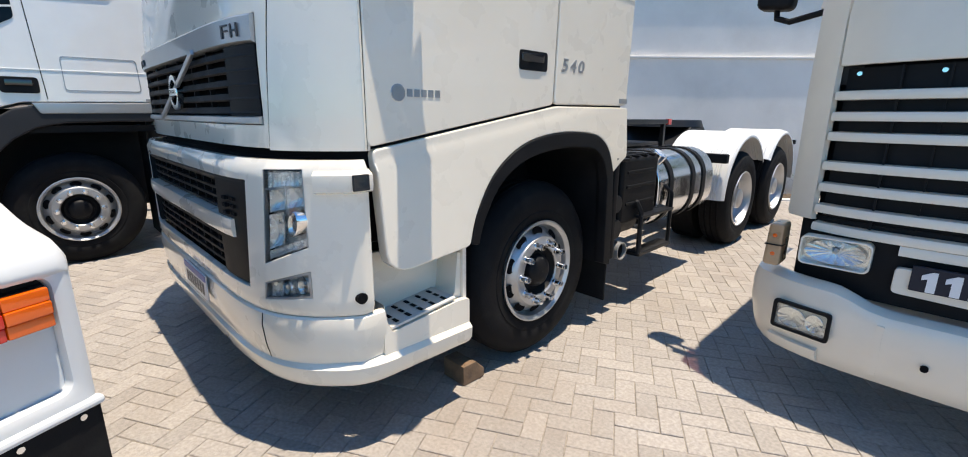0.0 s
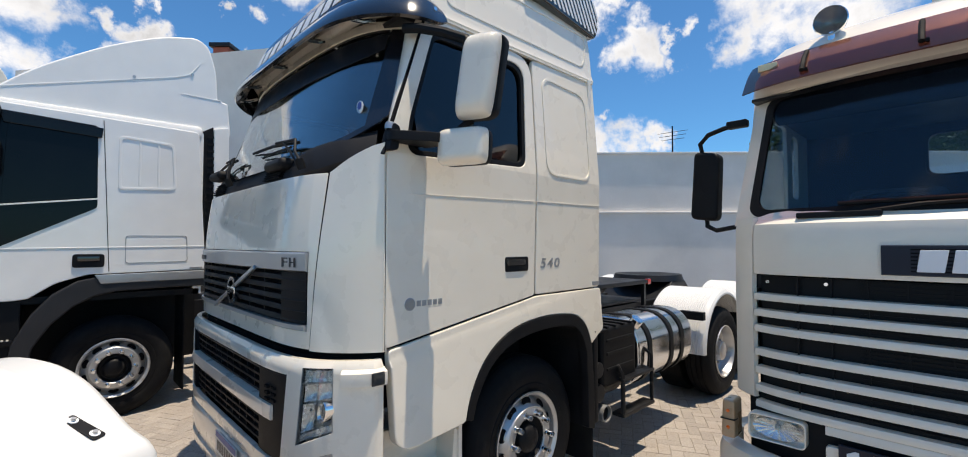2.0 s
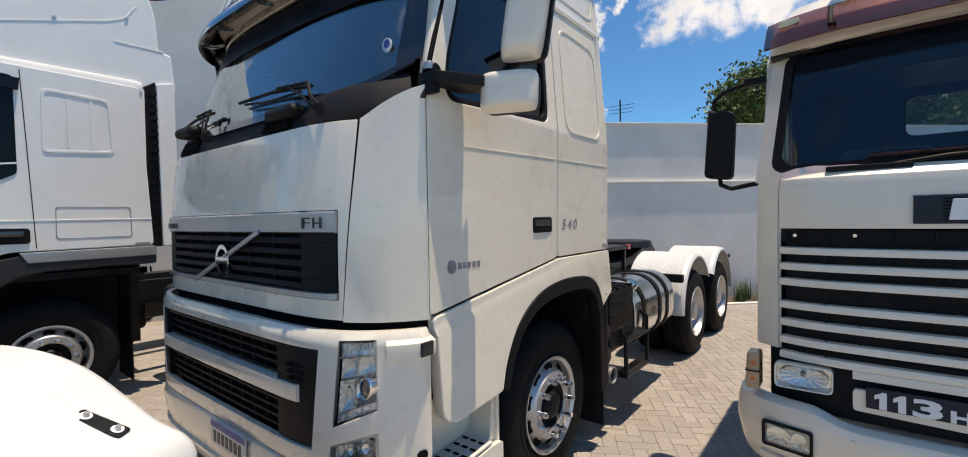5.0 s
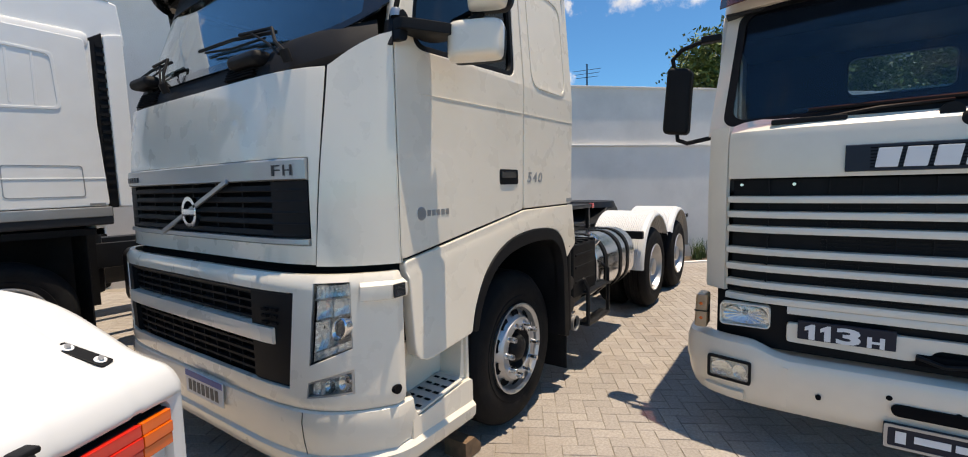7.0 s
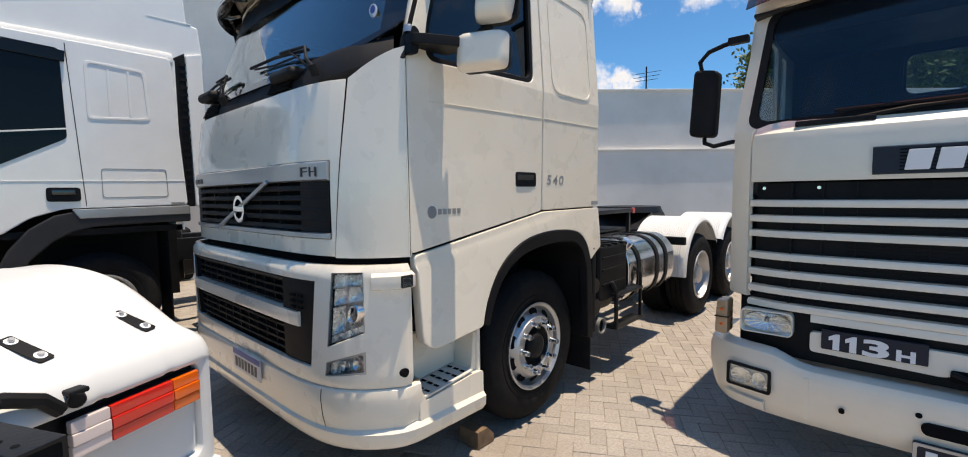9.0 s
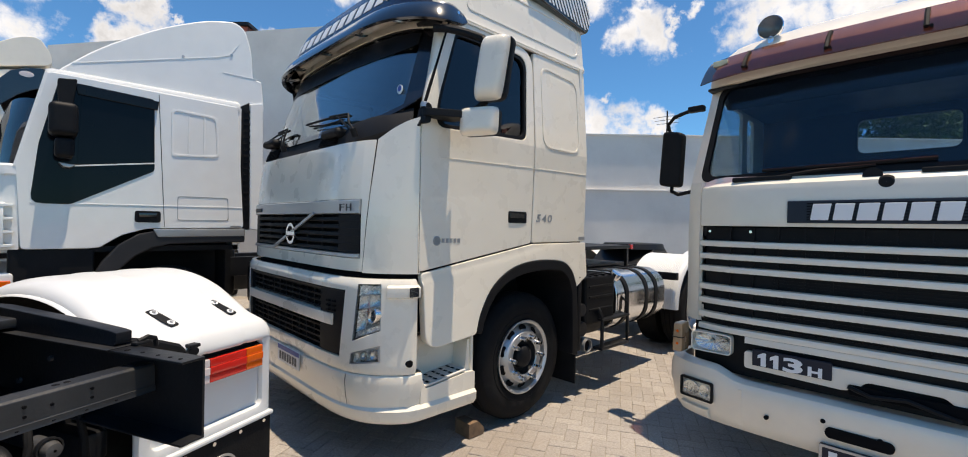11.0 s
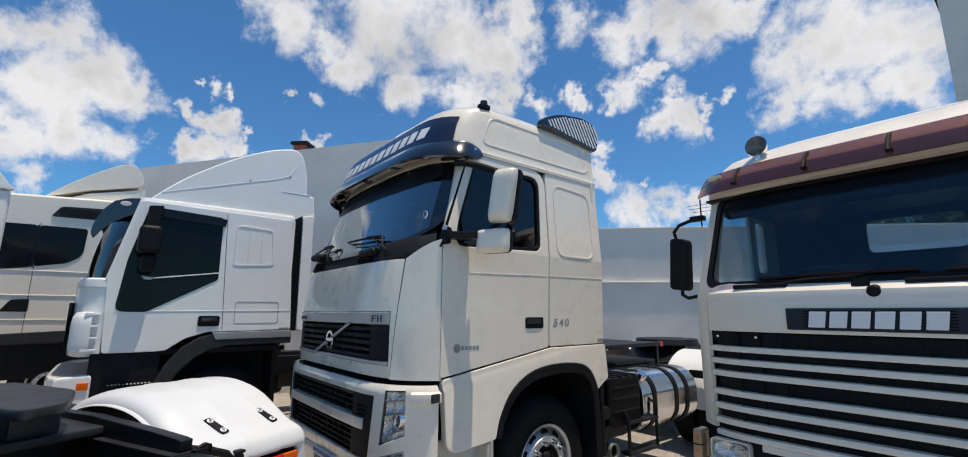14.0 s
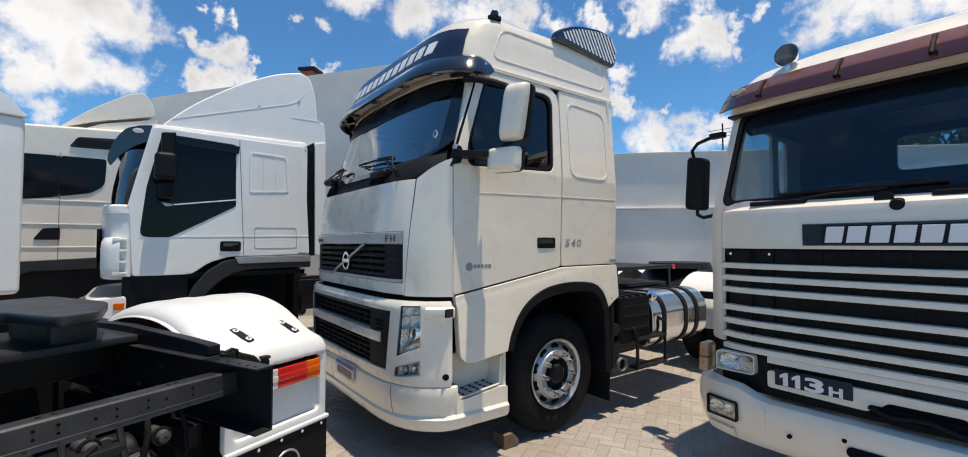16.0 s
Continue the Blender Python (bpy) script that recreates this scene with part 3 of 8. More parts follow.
solid("wall_building_far", bm_box(wx(-5.6) - 0.25, wx(-5.6), 0.25, 9, -0.1, 5.75), M_WALL, "plain side wall of a beige building", "wall", kind="structure", m=WALL_M)

chim = thing("chimney", "small red brick chimney behind the building wall", "chimney", WALL_M)
part("stack", bm_box(wx(-8.35) - 0.16, wx(-8.35) + 0.16, 0.5, 0.8, 4.6, 5.85, 0.01), M_BRICKRED, chim)
part("cap", bm_box(wx(-8.35) - 0.22, wx(-8.35) + 0.22, 0.44, 0.86, 5.85, 5.93, 0.01), M_CHASSIS, chim, "dark cap slab")

solid("planting_bed", bm_box(wx(-2.2), wx(6), -0.55, -0.002, -0.05, 0.02), M_SOIL, "narrow strip of bare soil along the wall", "planting bed", kind="structure", m=WALL_M)
solid("kerb_bed", bm_box(wx(-2.2), wx(6), -0.65, -0.55, -0.05, 0.03, 0.01), M_WALL, "pale concrete edging of the planting bed", "kerb", kind="structure", m=WALL_M)

# ---- the white cabover tractor ----
V = thing("truck", "white cabover tractor truck with a chrome fuel tank, parked on pavers", "truck", Matrix.Identity(4), "parked trucks")
CX = -1.25


def shear_in(bm, z0=2.2, k=0.09):
    bmesh.ops.bisect_plane(bm, geom=bm.verts[:] + bm.edges[:] + bm.faces[:], plane_co=(0, 0, z0), plane_no=(0, 0, 1))
    for v in bm.verts:
        if v.co.z > z0:
            dx = k * (v.co.z - z0)
            v.co.x += -dx if v.co.x > CX else dx
    return bm


# bonnet panel with the grille opening
xs = span(-2.279, -0.221, 26, -2.18, -0.285)
zs = span(1.25, 2.10, 14, 1.335, 1.715)


def bonnet_y(z):
    return -1.40 + 0.045 * max(0, (z - 1.5) / 0.6) ** 2


def bonnet_prof(zlist):
    return [(-(bonnet_y(z) + 1.40), z) for z in zlist]


def slant(bm):
    """The shut line beside the bonnet leans: its top lies further out than its foot."""
    for v in bm.verts:
        ax = v.co.x if v.co.x > CX else 2 * CX - v.co.x
        f = max(0.0, min(1.0, (ax + 0.275) / 0.06)) if ax < -0.215 else max(0.0, 1 - (ax + 0.215) / 0.15)
        dx = f * (0.088 * (v.co.z - 1.667) - 0.018)
        v.co.y += 0.30 * (min(1.0, (ax + dx - CX) / 1.25) ** 7 - min(1.0, (ax - CX) / 1.25) ** 7)
        v.co.x += dx if v.co.x > CX else -dx
    return bm


part("bonnet", slant(bevelled(bm_wrap(plan(xs, CX, 1.25, -1.40, 0.30), bonnet_prof(zs), 0.03, lambda x, z: -2.18 < x < -0.285 and 1.335 < z < 1.715), 0.006, 2, 60)), M_PEARL, V, "glossy white bonnet panel")
for sgn in (0, 1):
    xs2 = [-0.212 + 0.208 * k / 8 for k in range(9)]
    pts = plan(xs2, CX, 1.25, -1.40, 0.30) + [(0.0, -1.105)]
    bm = bm_wrap(pts, zprof(0, span(1.245, 2.10, 12)), 0.03)
    for v in bm.verts:   # it follows the bonnet at the shut line and meets the door flush
        lean_ = 0.045 * max(0.0, (v.co.z - 1.5) / 0.6) ** 2 * max(0.0, min(1.0, (-0.03 - v.co.x) / 0.17))
        v.co.x -= 0.465 * lean_
        v.co.y += 0.885 * lean_
    slant(bm)
    for v in bm.verts:   # its top edge climbs towards the pillar
        if v.co.z > 1.9:
            f = (v.co.z - 1.9) / 0.2
            v.co.z += f * 0.14 * max(0, (v.co.x + 0.22) / 0.22)
    if sgn:
        bm = moved(bm, Matrix.Translation((2 * CX, 0, 0)) @ Matrix.Diagonal((-1, 1, 1, 1)))
        bmesh.ops.reverse_faces(bm, faces=bm.faces)
    part("corner_panel", bm, M_PEARL, V, "white rounded cab corner panel")

# dark strips set into the shut gaps in place of their shade
for xm in (-0.2165, 2 * CX + 0.2165):
    part("shut_line", slant(bm_wrap(plan([xm - 0.0055, xm, xm + 0.0055], CX, 1.25, -1.40, 0.30), [(o - 0.003, z) for o, z in bonnet_prof(span(1.25, 2.10, 12))], 0.02)), M_GAP, V, "dark gap beside the bonnet")
for xm in (-0.012, 2 * CX + 0.012):
    part("shut_line", bm_box(xm - 0.008, xm + 0.008, -1.1065, -1.0925, 1.25, 2.22), M_GAP, V, "dark gap before the door")

# upper grille
g_plan = plan(span(-2.175, -0.29, 24), CX, 1.25, -1.40, 0.30)
grille = part("grille", bm_wrap(g_plan, zprof(-0.05, [1.33, 1.72]), 0.01), M_GAP, V, "black slatted grille")
for z in (1.385, 1.435, 1.485, 1.535, 1.585):
    part("grille_slat", bm_wrap(g_plan, [(-0.005, z - 0.014), (0.003, z - 0.008), (-0.004, z + 0.014), (-0.03, z + 0.016)], 0.006), M_BLACK, grille)
for k in range(7):
    x = -2.0 + 0.25 * k
    y = -1.40 + 0.30 * (abs(x - CX) / 1.25) ** 7
    part("grille_bar", bm_box(x - 0.006, x + 0.006, y + 0.01, y + 0.03, 1.35, 1.62), M_BLACK, grille)
for side in ((-0.50, -0.29), (-2.175, -2.02)):
    part("grille_cheek", bm_wrap(plan(span(side[0], side[1], 5), CX, 1.25, -1.40, 0.30), [(-0.004, 1.345), (0.0, 1.36), (0.0, 1.615)], 0.02), M_BLACK, grille)
part("grille_band", bm_wrap(plan(span(-2.178, -0.287, 24), CX, 1.25, -1.40, 0.30), [(0.0, 1.618), (0.012, 1.625), (0.012, 1.705), (0.004, 1.713)], 0.03), M_SILVER, grille, "satin silver band above the grille")
part("grille_trim", bm_wrap(plan(span(-2.178, -0.287, 24), CX, 1.25, -1.40, 0.30), [(0.004, 1.337), (0.014, 1.342), (0.012, 1.362), (0.0, 1.366)], 0.03), M_SILVER, grille, "satin silver lower trim")
a, b = Vector((-1.62, -1.418, 1.345)), Vector((-0.83, -1.418, 1.625))
d = (b - a).normalized()
part("diagonal_bar", moved(bm_box(0, (b - a).length, -0.008, 0.008, -0.012, 0.012, 0.004), Matrix.Translation(a) @ Matrix.Rotation(-math.atan2(d.z, d.x), 4, "Y")), M_SILVER, grille, "satin silver diagonal bar")
part("emblem", joined(moved(bm_lathe([(-0.014, 0.082), (0.01, 0.08), (0.014, 0.074), (0.01, 0.062), (-0.014, 0.06), (-0.014, 0.082)], (0, 0, 0), "y", 40), Matrix.Translation((-1.235, -1.412, 1.472))), bm_box(-1.31, -1.16, -1.43, -1.41, 1.452, 1.492, 0.006)), M_CHROME, grille, "round chrome emblem ring with a plain bar")
letters("FH", (0.050, 0.048), 0.020, "model_letter", M_LETTER_DARK, grille, Matrix.Translation((-0.468, -1.4035, 1.64)) @ Matrix.Rotation(radians(8.5), 4, "Z"), FRONT, 0.002, 0.0, 0.0)
for k in range(5):
    xb = -2.15 + 0.048 * k
    yb = -1.40 + 0.30 * (abs(xb - CX) / 1.25) ** 7
    part("maker_bar", moved(bm_box(0.0, 0.037, -0.0025, 0.006, 0.0, 0.032, 0.001), Matrix.Translation((xb, yb - 0.015, 1.642)) @ Matrix.Rotation(-math.atan(1.5 * (abs(xb - CX) / 1.25) ** 6), 4, "Z")), M_LETTER_DARK, grille)

# dark backing behind the front panels, cab floor and rear wall
shell = part("cab_body", bm_wrap(around(CX, 1.235, -1.345, 0.29, 0.70), zprof(0, [1.20, 1.6, 2.08]), 0.03), M_GAP, V, "dark inner shell of the cab")
part("cab_floor", bm_prism([(x, y) for x, y in around(CX, 1.21, -1.34, 0.31, 0.72)], "z", 1.20, 1.28), M_GREYPLASTIC, V)
part("rear_wall", bm_box(-2.45, -0.05, 0.70, 0.748, 1.15, 3.02, 0.02), M_PEARL, V, "white rear wall of the cab")

# scuttle below the windscreen
sc = bm_wrap(plan(span(-2.47, -0.03, 30), CX, 1.25, -1.40, 0.30), [(-0.125, 2.03), (-0.085, 2.075), (-0.064, 2.105), (-0.075, 2.15), (-0.11, 2.225), (-0.135, 2.255)], 0.03)
for v in sc.verts:
    v.co.z += 0.16 * (abs(v.co.x - CX) / 1.25) ** 7
    if abs(v.co.x - CX) > 1.0:   # it starts at the corner panel's upper edge
        v.co.z = max(v.co.z, 2.092 + 0.14 * max(0, (abs(v.co.x - CX) - 1.03) / 0.22))
scuttle = part("scuttle", sc, M_SCUTTLE, V, "dark grey plastic scuttle with vents")
for x0 in (-2.02, -0.92):
    for k in range(6):
        yy = -1.40 + 0.30 * (abs(x0 + 0.1 - CX) / 1.25) ** 7 + 0.052 + k * 0.006
        part("vent_slat", bm_box(x0, x0 + 0.26, yy - 0.006, yy + 0.02, 2.115 + k * 0.014, 2.122 + k * 0.014), M_GAP, scuttle)

# windscreen and pillars
YW = lambda z: -1.315 + (z - 2.2) * 0.345


def ws_pt(u, v):
    x = CX + 1.15 * (2 * u - 1) * (1 - 0.06 * v)
    z = 2.205 + 0.68 * v + 0.17 * abs(2 * u - 1) ** 7 * (1 - v)
    return (x, YW(z) + 0.09 * abs(2 * u - 1) ** 2.5 + 0.105 * abs(2 * u - 1) ** 8, z)


ws = part("windscreen", bm_sheet(lambda u, v: ws_pt(u, 1.12 * v), 64, 16, 0.006), M_GLASS, V, "large raked windscreen reflecting the clouds")
ws.visible_shadow = False


def frit(u, v, e=0.006):
    x, y, z = ws_pt(u, v)
    return (x, y - e, z)


part("windscreen_seal", joined(bm_sheet(lambda u, v: frit(u, 1.005 + 0.03 * v), 32, 2, 0.012), bm_sheet(lambda u, v: frit(u, -0.02 + 0.06 * v), 32, 2, 0.012), bm_sheet(lambda u, v: frit(0.975 + 0.035 * u, 1.12 * v), 2, 12, 0.012), bm_sheet(lambda u, v: frit(-0.01 + 0.035 * u, 1.12 * v), 2, 12, 0.012)), M_GLOSSBLACK, V, "black glass border")
part("header_strip", bm_sheet(lambda u, v: frit(u, 1.068 + 0.09 * v, 0.014), 32, 3, 0.012), M_PEARL, V, "white strip above the windscreen")
# the visor's dark reflection, laid on the glass as a matte band
part("visor_reflection", bm_sheet(lambda u, v: frit(0.035 + 0.935 * u, 1.072 - (0.305 - 0.08 * abs(2 * u - 1) ** 10) * (1 - v), 0.004), 48, 4, 0.003), M_VISOR_REFL, V, "dark band across the top of the windscreen, for the visor's reflection")
st = Vector(ws_pt(0.955, 0.27))
part("sticker", bm_cyl(st + Vector((0, -0.010, 0)), st + Vector((0, -0.006, 0)), 0.032, 24), M_LETTER, V, "round pale sticker")
part("sticker_field", bm_cyl(st + Vector((0, -0.012, 0.006)), st + Vector((0, -0.0105, 0.006)), 0.020, 20), M_BLUE, V, "blue field of the round sticker")


def pillar(u, v):
    z = 2.20 + 0.79 * v
    x0, y0, _ = ws_pt(1.0, (z - 2.205) / 0.68)
    x1, y1 = -0.09 * (z - 2.2), -1.10 + 0.365 * (z - 2.2)
    e = math.sin(u * math.pi) * 0.02
    return (x0 + (x1 - x0) * u + e * 0.5, y0 + (y1 - y0) * u - e, z)


def pillar_foot(u, v):
    x, y, z = pillar(u * 1.0, (0.13 * v - 0.02) * (1.0 + 0.35 * (1 - u)))
    return (x + 0.006, y - 0.010, z)


for side in (0, 1):
    pf_ = bm_sheet(pillar_foot, 8, 4, 0.012)
    if side:
        pf_ = moved(pf_, Matrix.Translation((2 * CX, 0, 0)) @ Matrix.Diagonal((-1, 1, 1, 1)))
        bmesh.ops.reverse_faces(pf_, faces=pf_.faces)
    part("pillar_foot", pf_, M_SCUTTLE, V, "dark plastic corner at the foot of the pillar")
part("pillar", bm_sheet(pillar, 6, 10, 0.03), M_PEARL, V, "white windscreen pillar")
pb = moved(bm_sheet(pillar, 6, 10, 0.03), Matrix.Translation((2 * CX, 0, 0)) @ Matrix.Diagonal((-1, 1, 1, 1)))
bmesh.ops.reverse_faces(pb, faces=pb.faces)
part("pillar", pb, M_PEARL, V, "white windscreen pillar")

# doors, rear side panels
door_o = smooth_poly([(-1.094, 1.257), (-0.006, 1.428), (0.05, 2.985), (-0.815, 2.985), (-1.09, 2.22)], 0.05, 5, {0: 0.03, 1: 0.02, 2: 0.16, 3: 0.06, 4: 0.1})
win_o = smooth_poly([(-0.975, 2.20), (-0.075, 2.235), (-0.025, 2.915), (-0.765, 2.905), (-0.955, 2.37)], 0.05, 5, {0: 0.13, 1: 0.07, 2: 0.12, 3: 0.05, 4: 0.08})
win_i = smooth_poly([(-0.945, 2.228), (-0.102, 2.262), (-0.055, 2.885), (-0.752, 2.877), (-0.927, 2.375)], 0.05, 5, {0: 0.12, 1: 0.06, 2: 0.11, 3: 0.05, 4: 0.08})


def mirrored(bm):
    bm = moved(bm, Matrix.Translation((2 * CX, 0, 0)) @ Matrix.Diagonal((-1, 1, 1, 1)))
    bmesh.ops.reverse_faces(bm, faces=bm.faces)
    return bm


for side in (0, 1):
    fix = mirrored if side else (lambda q: q)
    door = part("door", fix(shear_in(bm_frame(door_o, win_o, "x", -0.035, 0.0, 0.006))), M_PEARL, V, "white cab door with a crease", 4)
    part("window_seal", fix(shear_in(bm_frame(win_o, win_i, "x", -0.04, -0.006, 0.003))), M_BLACK, door, "black rubber window seal")
    # dark strip laid over the gap in place of its shade
    slope = [(-1.088, 2.235), (-0.818, 2.96), (-0.829, 2.964), (-1.099, 2.239)]
    part("shut_line", fix(shear_in(bm_prism(slope, "x", -0.02, 0.0012))), M_GAP, V, "dark gap between pillar and door")
    gl = part("window_pane", fix(shear_in(bm_prism(win_i, "x", -0.03, -0.026))), M_GLASS_DARK, door, "dark tinted side window")
    gl.visible_shadow = False
    part("door_crease", fix(bm_prism([(-0.96, 2.003), (-0.012, 2.023), (-0.012, 2.029), (-0.96, 2.006)], "x", -0.001, 0.003, 0.001)), M_PEARL, door)
    hb = part("door_handle", fix(bm_prism(smooth_poly([(-0.275, 1.585), (-0.065, 1.585), (-0.065, 1.675), (-0.275, 1.675)], 0.018), "x", -0.004, 0.003, 0.0015)), M_BLACK, door, "black recessed door handle")
    part("grip", fix(bm_prism(smooth_poly([(-0.265, 1.622), (-0.10, 1.622), (-0.10, 1.662), (-0.265, 1.662)], 0.012), "x", 0.003, 0.012, 0.004)), M_GLOSSBLACK, hb)
    rear_o = [(0.006, 1.43), (0.745, 1.435), (0.79, 2.99), (0.062, 2.985)]
    rear = part("side_panel", fix(shear_in(bm_prism(smooth_poly(rear_o, 0.03, 3), "x", -0.035, 0.0, 0.008))), M_PEARL, V, "white sleeper side panel", 4)
    emb_o = smooth_poly([(0.13, 2.21), (0.65, 2.21), (0.665, 2.87), (0.145, 2.90)], 0.11, 6)
    emb_i = smooth_poly([(0.148, 2.228), (0.633, 2.228), (0.647, 2.852), (0.162, 2.881)], 0.10, 6)
    part("embossed_frame", fix(shear_in(bm_frame(emb_o, emb_i, "x", -0.002, 0.006, 0.003))), M_PEARL, rear)
    part("panel_crease", fix(bm_prism([(0.012, 2.024), (0.75, 2.035), (0.75, 2.041), (0.012, 2.030)], "x", -0.001, 0.003, 0.001)), M_PEARL, rear)
    part("maker_tag", fix(bm_box(-0.001, 0.004, 0.655, 0.745, 1.45, 1.478, 0.001)), M_SILVER, rear, "small metal tag")
letters("540", (0.058, 0.062), 0.016, "power_numeral", M_SILVER, V, Matrix.Translation((0.0005, 0.055, 1.60)), SIDE, 0.0015, 0.15)
part("gearbox_badge", joined(moved(bm_lathe([(-0.002, 0.001), (0.001, 0.001), (0.001, 0.03), (-0.002, 0.034)], (0, 0, 0), "x", 20), Matrix.Translation((0.001, -0.955, 1.455))), *[bm_box(-0.001, 0.002, -0.915 + 0.034 * k, -0.89 + 0.034 * k, 1.442, 1.470) for k in range(5)]), M_SILVER, V, "small silver badge of plain bars")

for side in (0, 1):
    fix = mirrored if side else (lambda q: q)
    # inner frame coloured black so that the door gaps look dark
    lin_o = smooth_poly([(-1.07, 1.24), (0.73, 1.24), (0.76, 2.98), (-0.80, 2.98), (-1.05, 2.25)], 0.05, 5)
    part("door_frame", fix(shear_in(bm_frame(lin_o, win_o, "x", -0.075, -0.038))), M_BLACK, V)

# lower front wing with wheel arch
arch = [(-0.60, 0.80), (-0.565, 0.93), (-0.47, 1.09), (-0.33, 1.20), (-0.15, 1.265), (0.10, 1.29), (0.34, 1.275), (0.46, 1.24), (0.55, 1.16), (0.61, 1.03)]
fine = []
for k in range(len(arch) - 1):   # a smooth line through the arch's knots
    p0, p1, p2, p3 = (Vector(arch[max(0, min(len(arch) - 1, k + j))]) for j in (-1, 0, 1, 2))
    for f in (0.0, 0.33, 0.67):
        q = 0.5 * (2 * p1 + (p2 - p0) * f + (2 * p0 - 5 * p1 + 4 * p2 - p3) * f * f + (3 * p1 - p0 - 3 * p2 + p3) * f ** 3)
        fine.append((q.x, q.y))
arch = fine + [arch[-1]]
low_o = [(-1.078, 1.247)] + [(-0.025, 1.415)] + [(0.02, 1.422), (0.76, 1.426), (0.765, 1.12), (0.70, 1.09)] + arch[::-1] + [(-0.62, 0.79), (-0.97, 0.755), (-1.045, 0.80)]
for side in (0, 1):
    fix = mirrored if side else (lambda q: q)
    wb = bm_prism(smooth_poly(low_o, 0.02, 2, {len(low_o) - 1: 0.06, len(low_o) - 2: 0.08, 0: 0.02}), "x", -0.04, 0.022, 0.007)
    for lift in (0.0, 0.03):
        bmesh.ops.bisect_plane(wb, geom=wb.verts[:] + wb.edges[:] + wb.faces[:], plane_co=(0, -1.1, 1.165 + lift), plane_no=(0, -0.155, 0.988))
    for v in wb.verts:
        h = (v.co.z - 1.165 - 0.157 * (v.co.y + 1.1)) if v.co.y < 0.1 else (v.co.z - 1.35)
        if v.co.x > 0 and h > 0.001:
            v.co.x -= 0.018 * min(1, h / 0.03)
    lw = part("wing", fix(wb), M_PEARL, V, "white lower wing panel above the wheel", 22)
    ao, ai = [], []
    for k, (y, z) in enumerate(arch + [(0.635, 0.72), (0.64, 0.42)]):
        ao.append((y, z))
        c = Vector((0.02, 0.62))
        q = Vector((y, z)) - c
        q = c + q * (1 - (0.05 + 0.035 * min(1, k / 12)) / q.length)
        ai.append((q.x, q.y))
    ring = [(*p,) for p in ao] + [(*p,) for p in ai[::-1]]
    part("arch_trim", fix(bm_prism(ring, "x", -0.06, 0.028, 0.01)), M_BLACK, V, "black plastic wheel arch trim")
    # inner liner
    li = bmesh.new()
    rows = [[li.verts.new((xx, y, z)) for y, z in [(-0.57, 0.45)] + ai] for xx in (-0.03, -0.62)]
    for k in range(len(rows[0]) - 1):
        li.faces.new((rows[0][k], rows[0][k + 1], rows[1][k + 1], rows[1][k]))
    li.faces.new([li.verts.new((-0.62, y, z)) for y, z in [(-0.57, 0.45)] + ai])
    part("arch_liner", fix(li), M_BLACK, V)
    part("mudflap", fix(bm_box(-0.50, 0.0, 0.635, 0.652, 0.16, 0.99, 0.004)), M_RUBBER, V, "black rubber mudflap")
    part("rear_valance", fix(bm_box(-0.10, 0.02, 0.64, 0.70, 0.45, 1.13, 0.015)), M_BLACK, V)

# bumper with lamps
LX = (-0.255, -0.10)     # headlamp opening


def lean(x, z):
    """The slant of lamps and grille end: lower edges run outwards and down towards the middle of the truck."""
    stops_ = ((-0.66, 0.0), (-0.33, -0.114 * (1.135 - z)), (LX[0], 0.023 - 0.114 * (1.18 - z)), (LX[1], -0.004), (-0.04, 0.0))
    dx = 0.0
    for (a, va), (b, vb) in zip(stops_, stops_[1:]):
        if a <= x <= b:
            dx = va + (vb - va) * (x - a) / (b - a)
    s = max(-1.0, min(1.0, 2 * (x - LX[0]) / (LX[1] - LX[0]) - 1))
    s *= max(0.0, min(1.0, 1 - (LX[0] - x) / 0.07, 1 - (x - LX[1]) / 0.06))
    hs = ((0.615, 0.0), (0.685, 0.0125), (0.772, 0.031), (0.858, 0.039), (1.182, 0.002), (1.215, 0.0))
    amp = 0.0
    for (a, va), (b, vb) in zip(hs, hs[1:]):
        if a <= z <= b:
            amp = va + (vb - va) * (z - a) / (b - a)
    return dx, amp * s


def slanted(bm):
    front = lambda q: -1.458 + 0.30 * min(1.0, abs(q - CX) / 1.258) ** 7
    for v in bm.verts:
        x = v.co.x if v.co.x > CX else 2 * CX - v.co.x
        dx, dz = lean(x, v.co.z)
        v.co.y += front(x + dx) - front(x)
        v.co.x += dx if v.co.x > CX else -dx
        v.co.z += dz
    return bm


bx = span(-2.508, 0.008, 60, LX[0], LX[1], 2 * CX - LX[0], 2 * CX - LX[1], -2.17, -0.33)


def bumper_hole(x, z):
    ax = x if x > CX else 2 * CX - x
    if LX[0] < ax < LX[1] and (0.858 < z < 1.182 or 0.685 < z < 0.772):
        return True
    return ax < -0.33 and 0.705 < z < 1.135


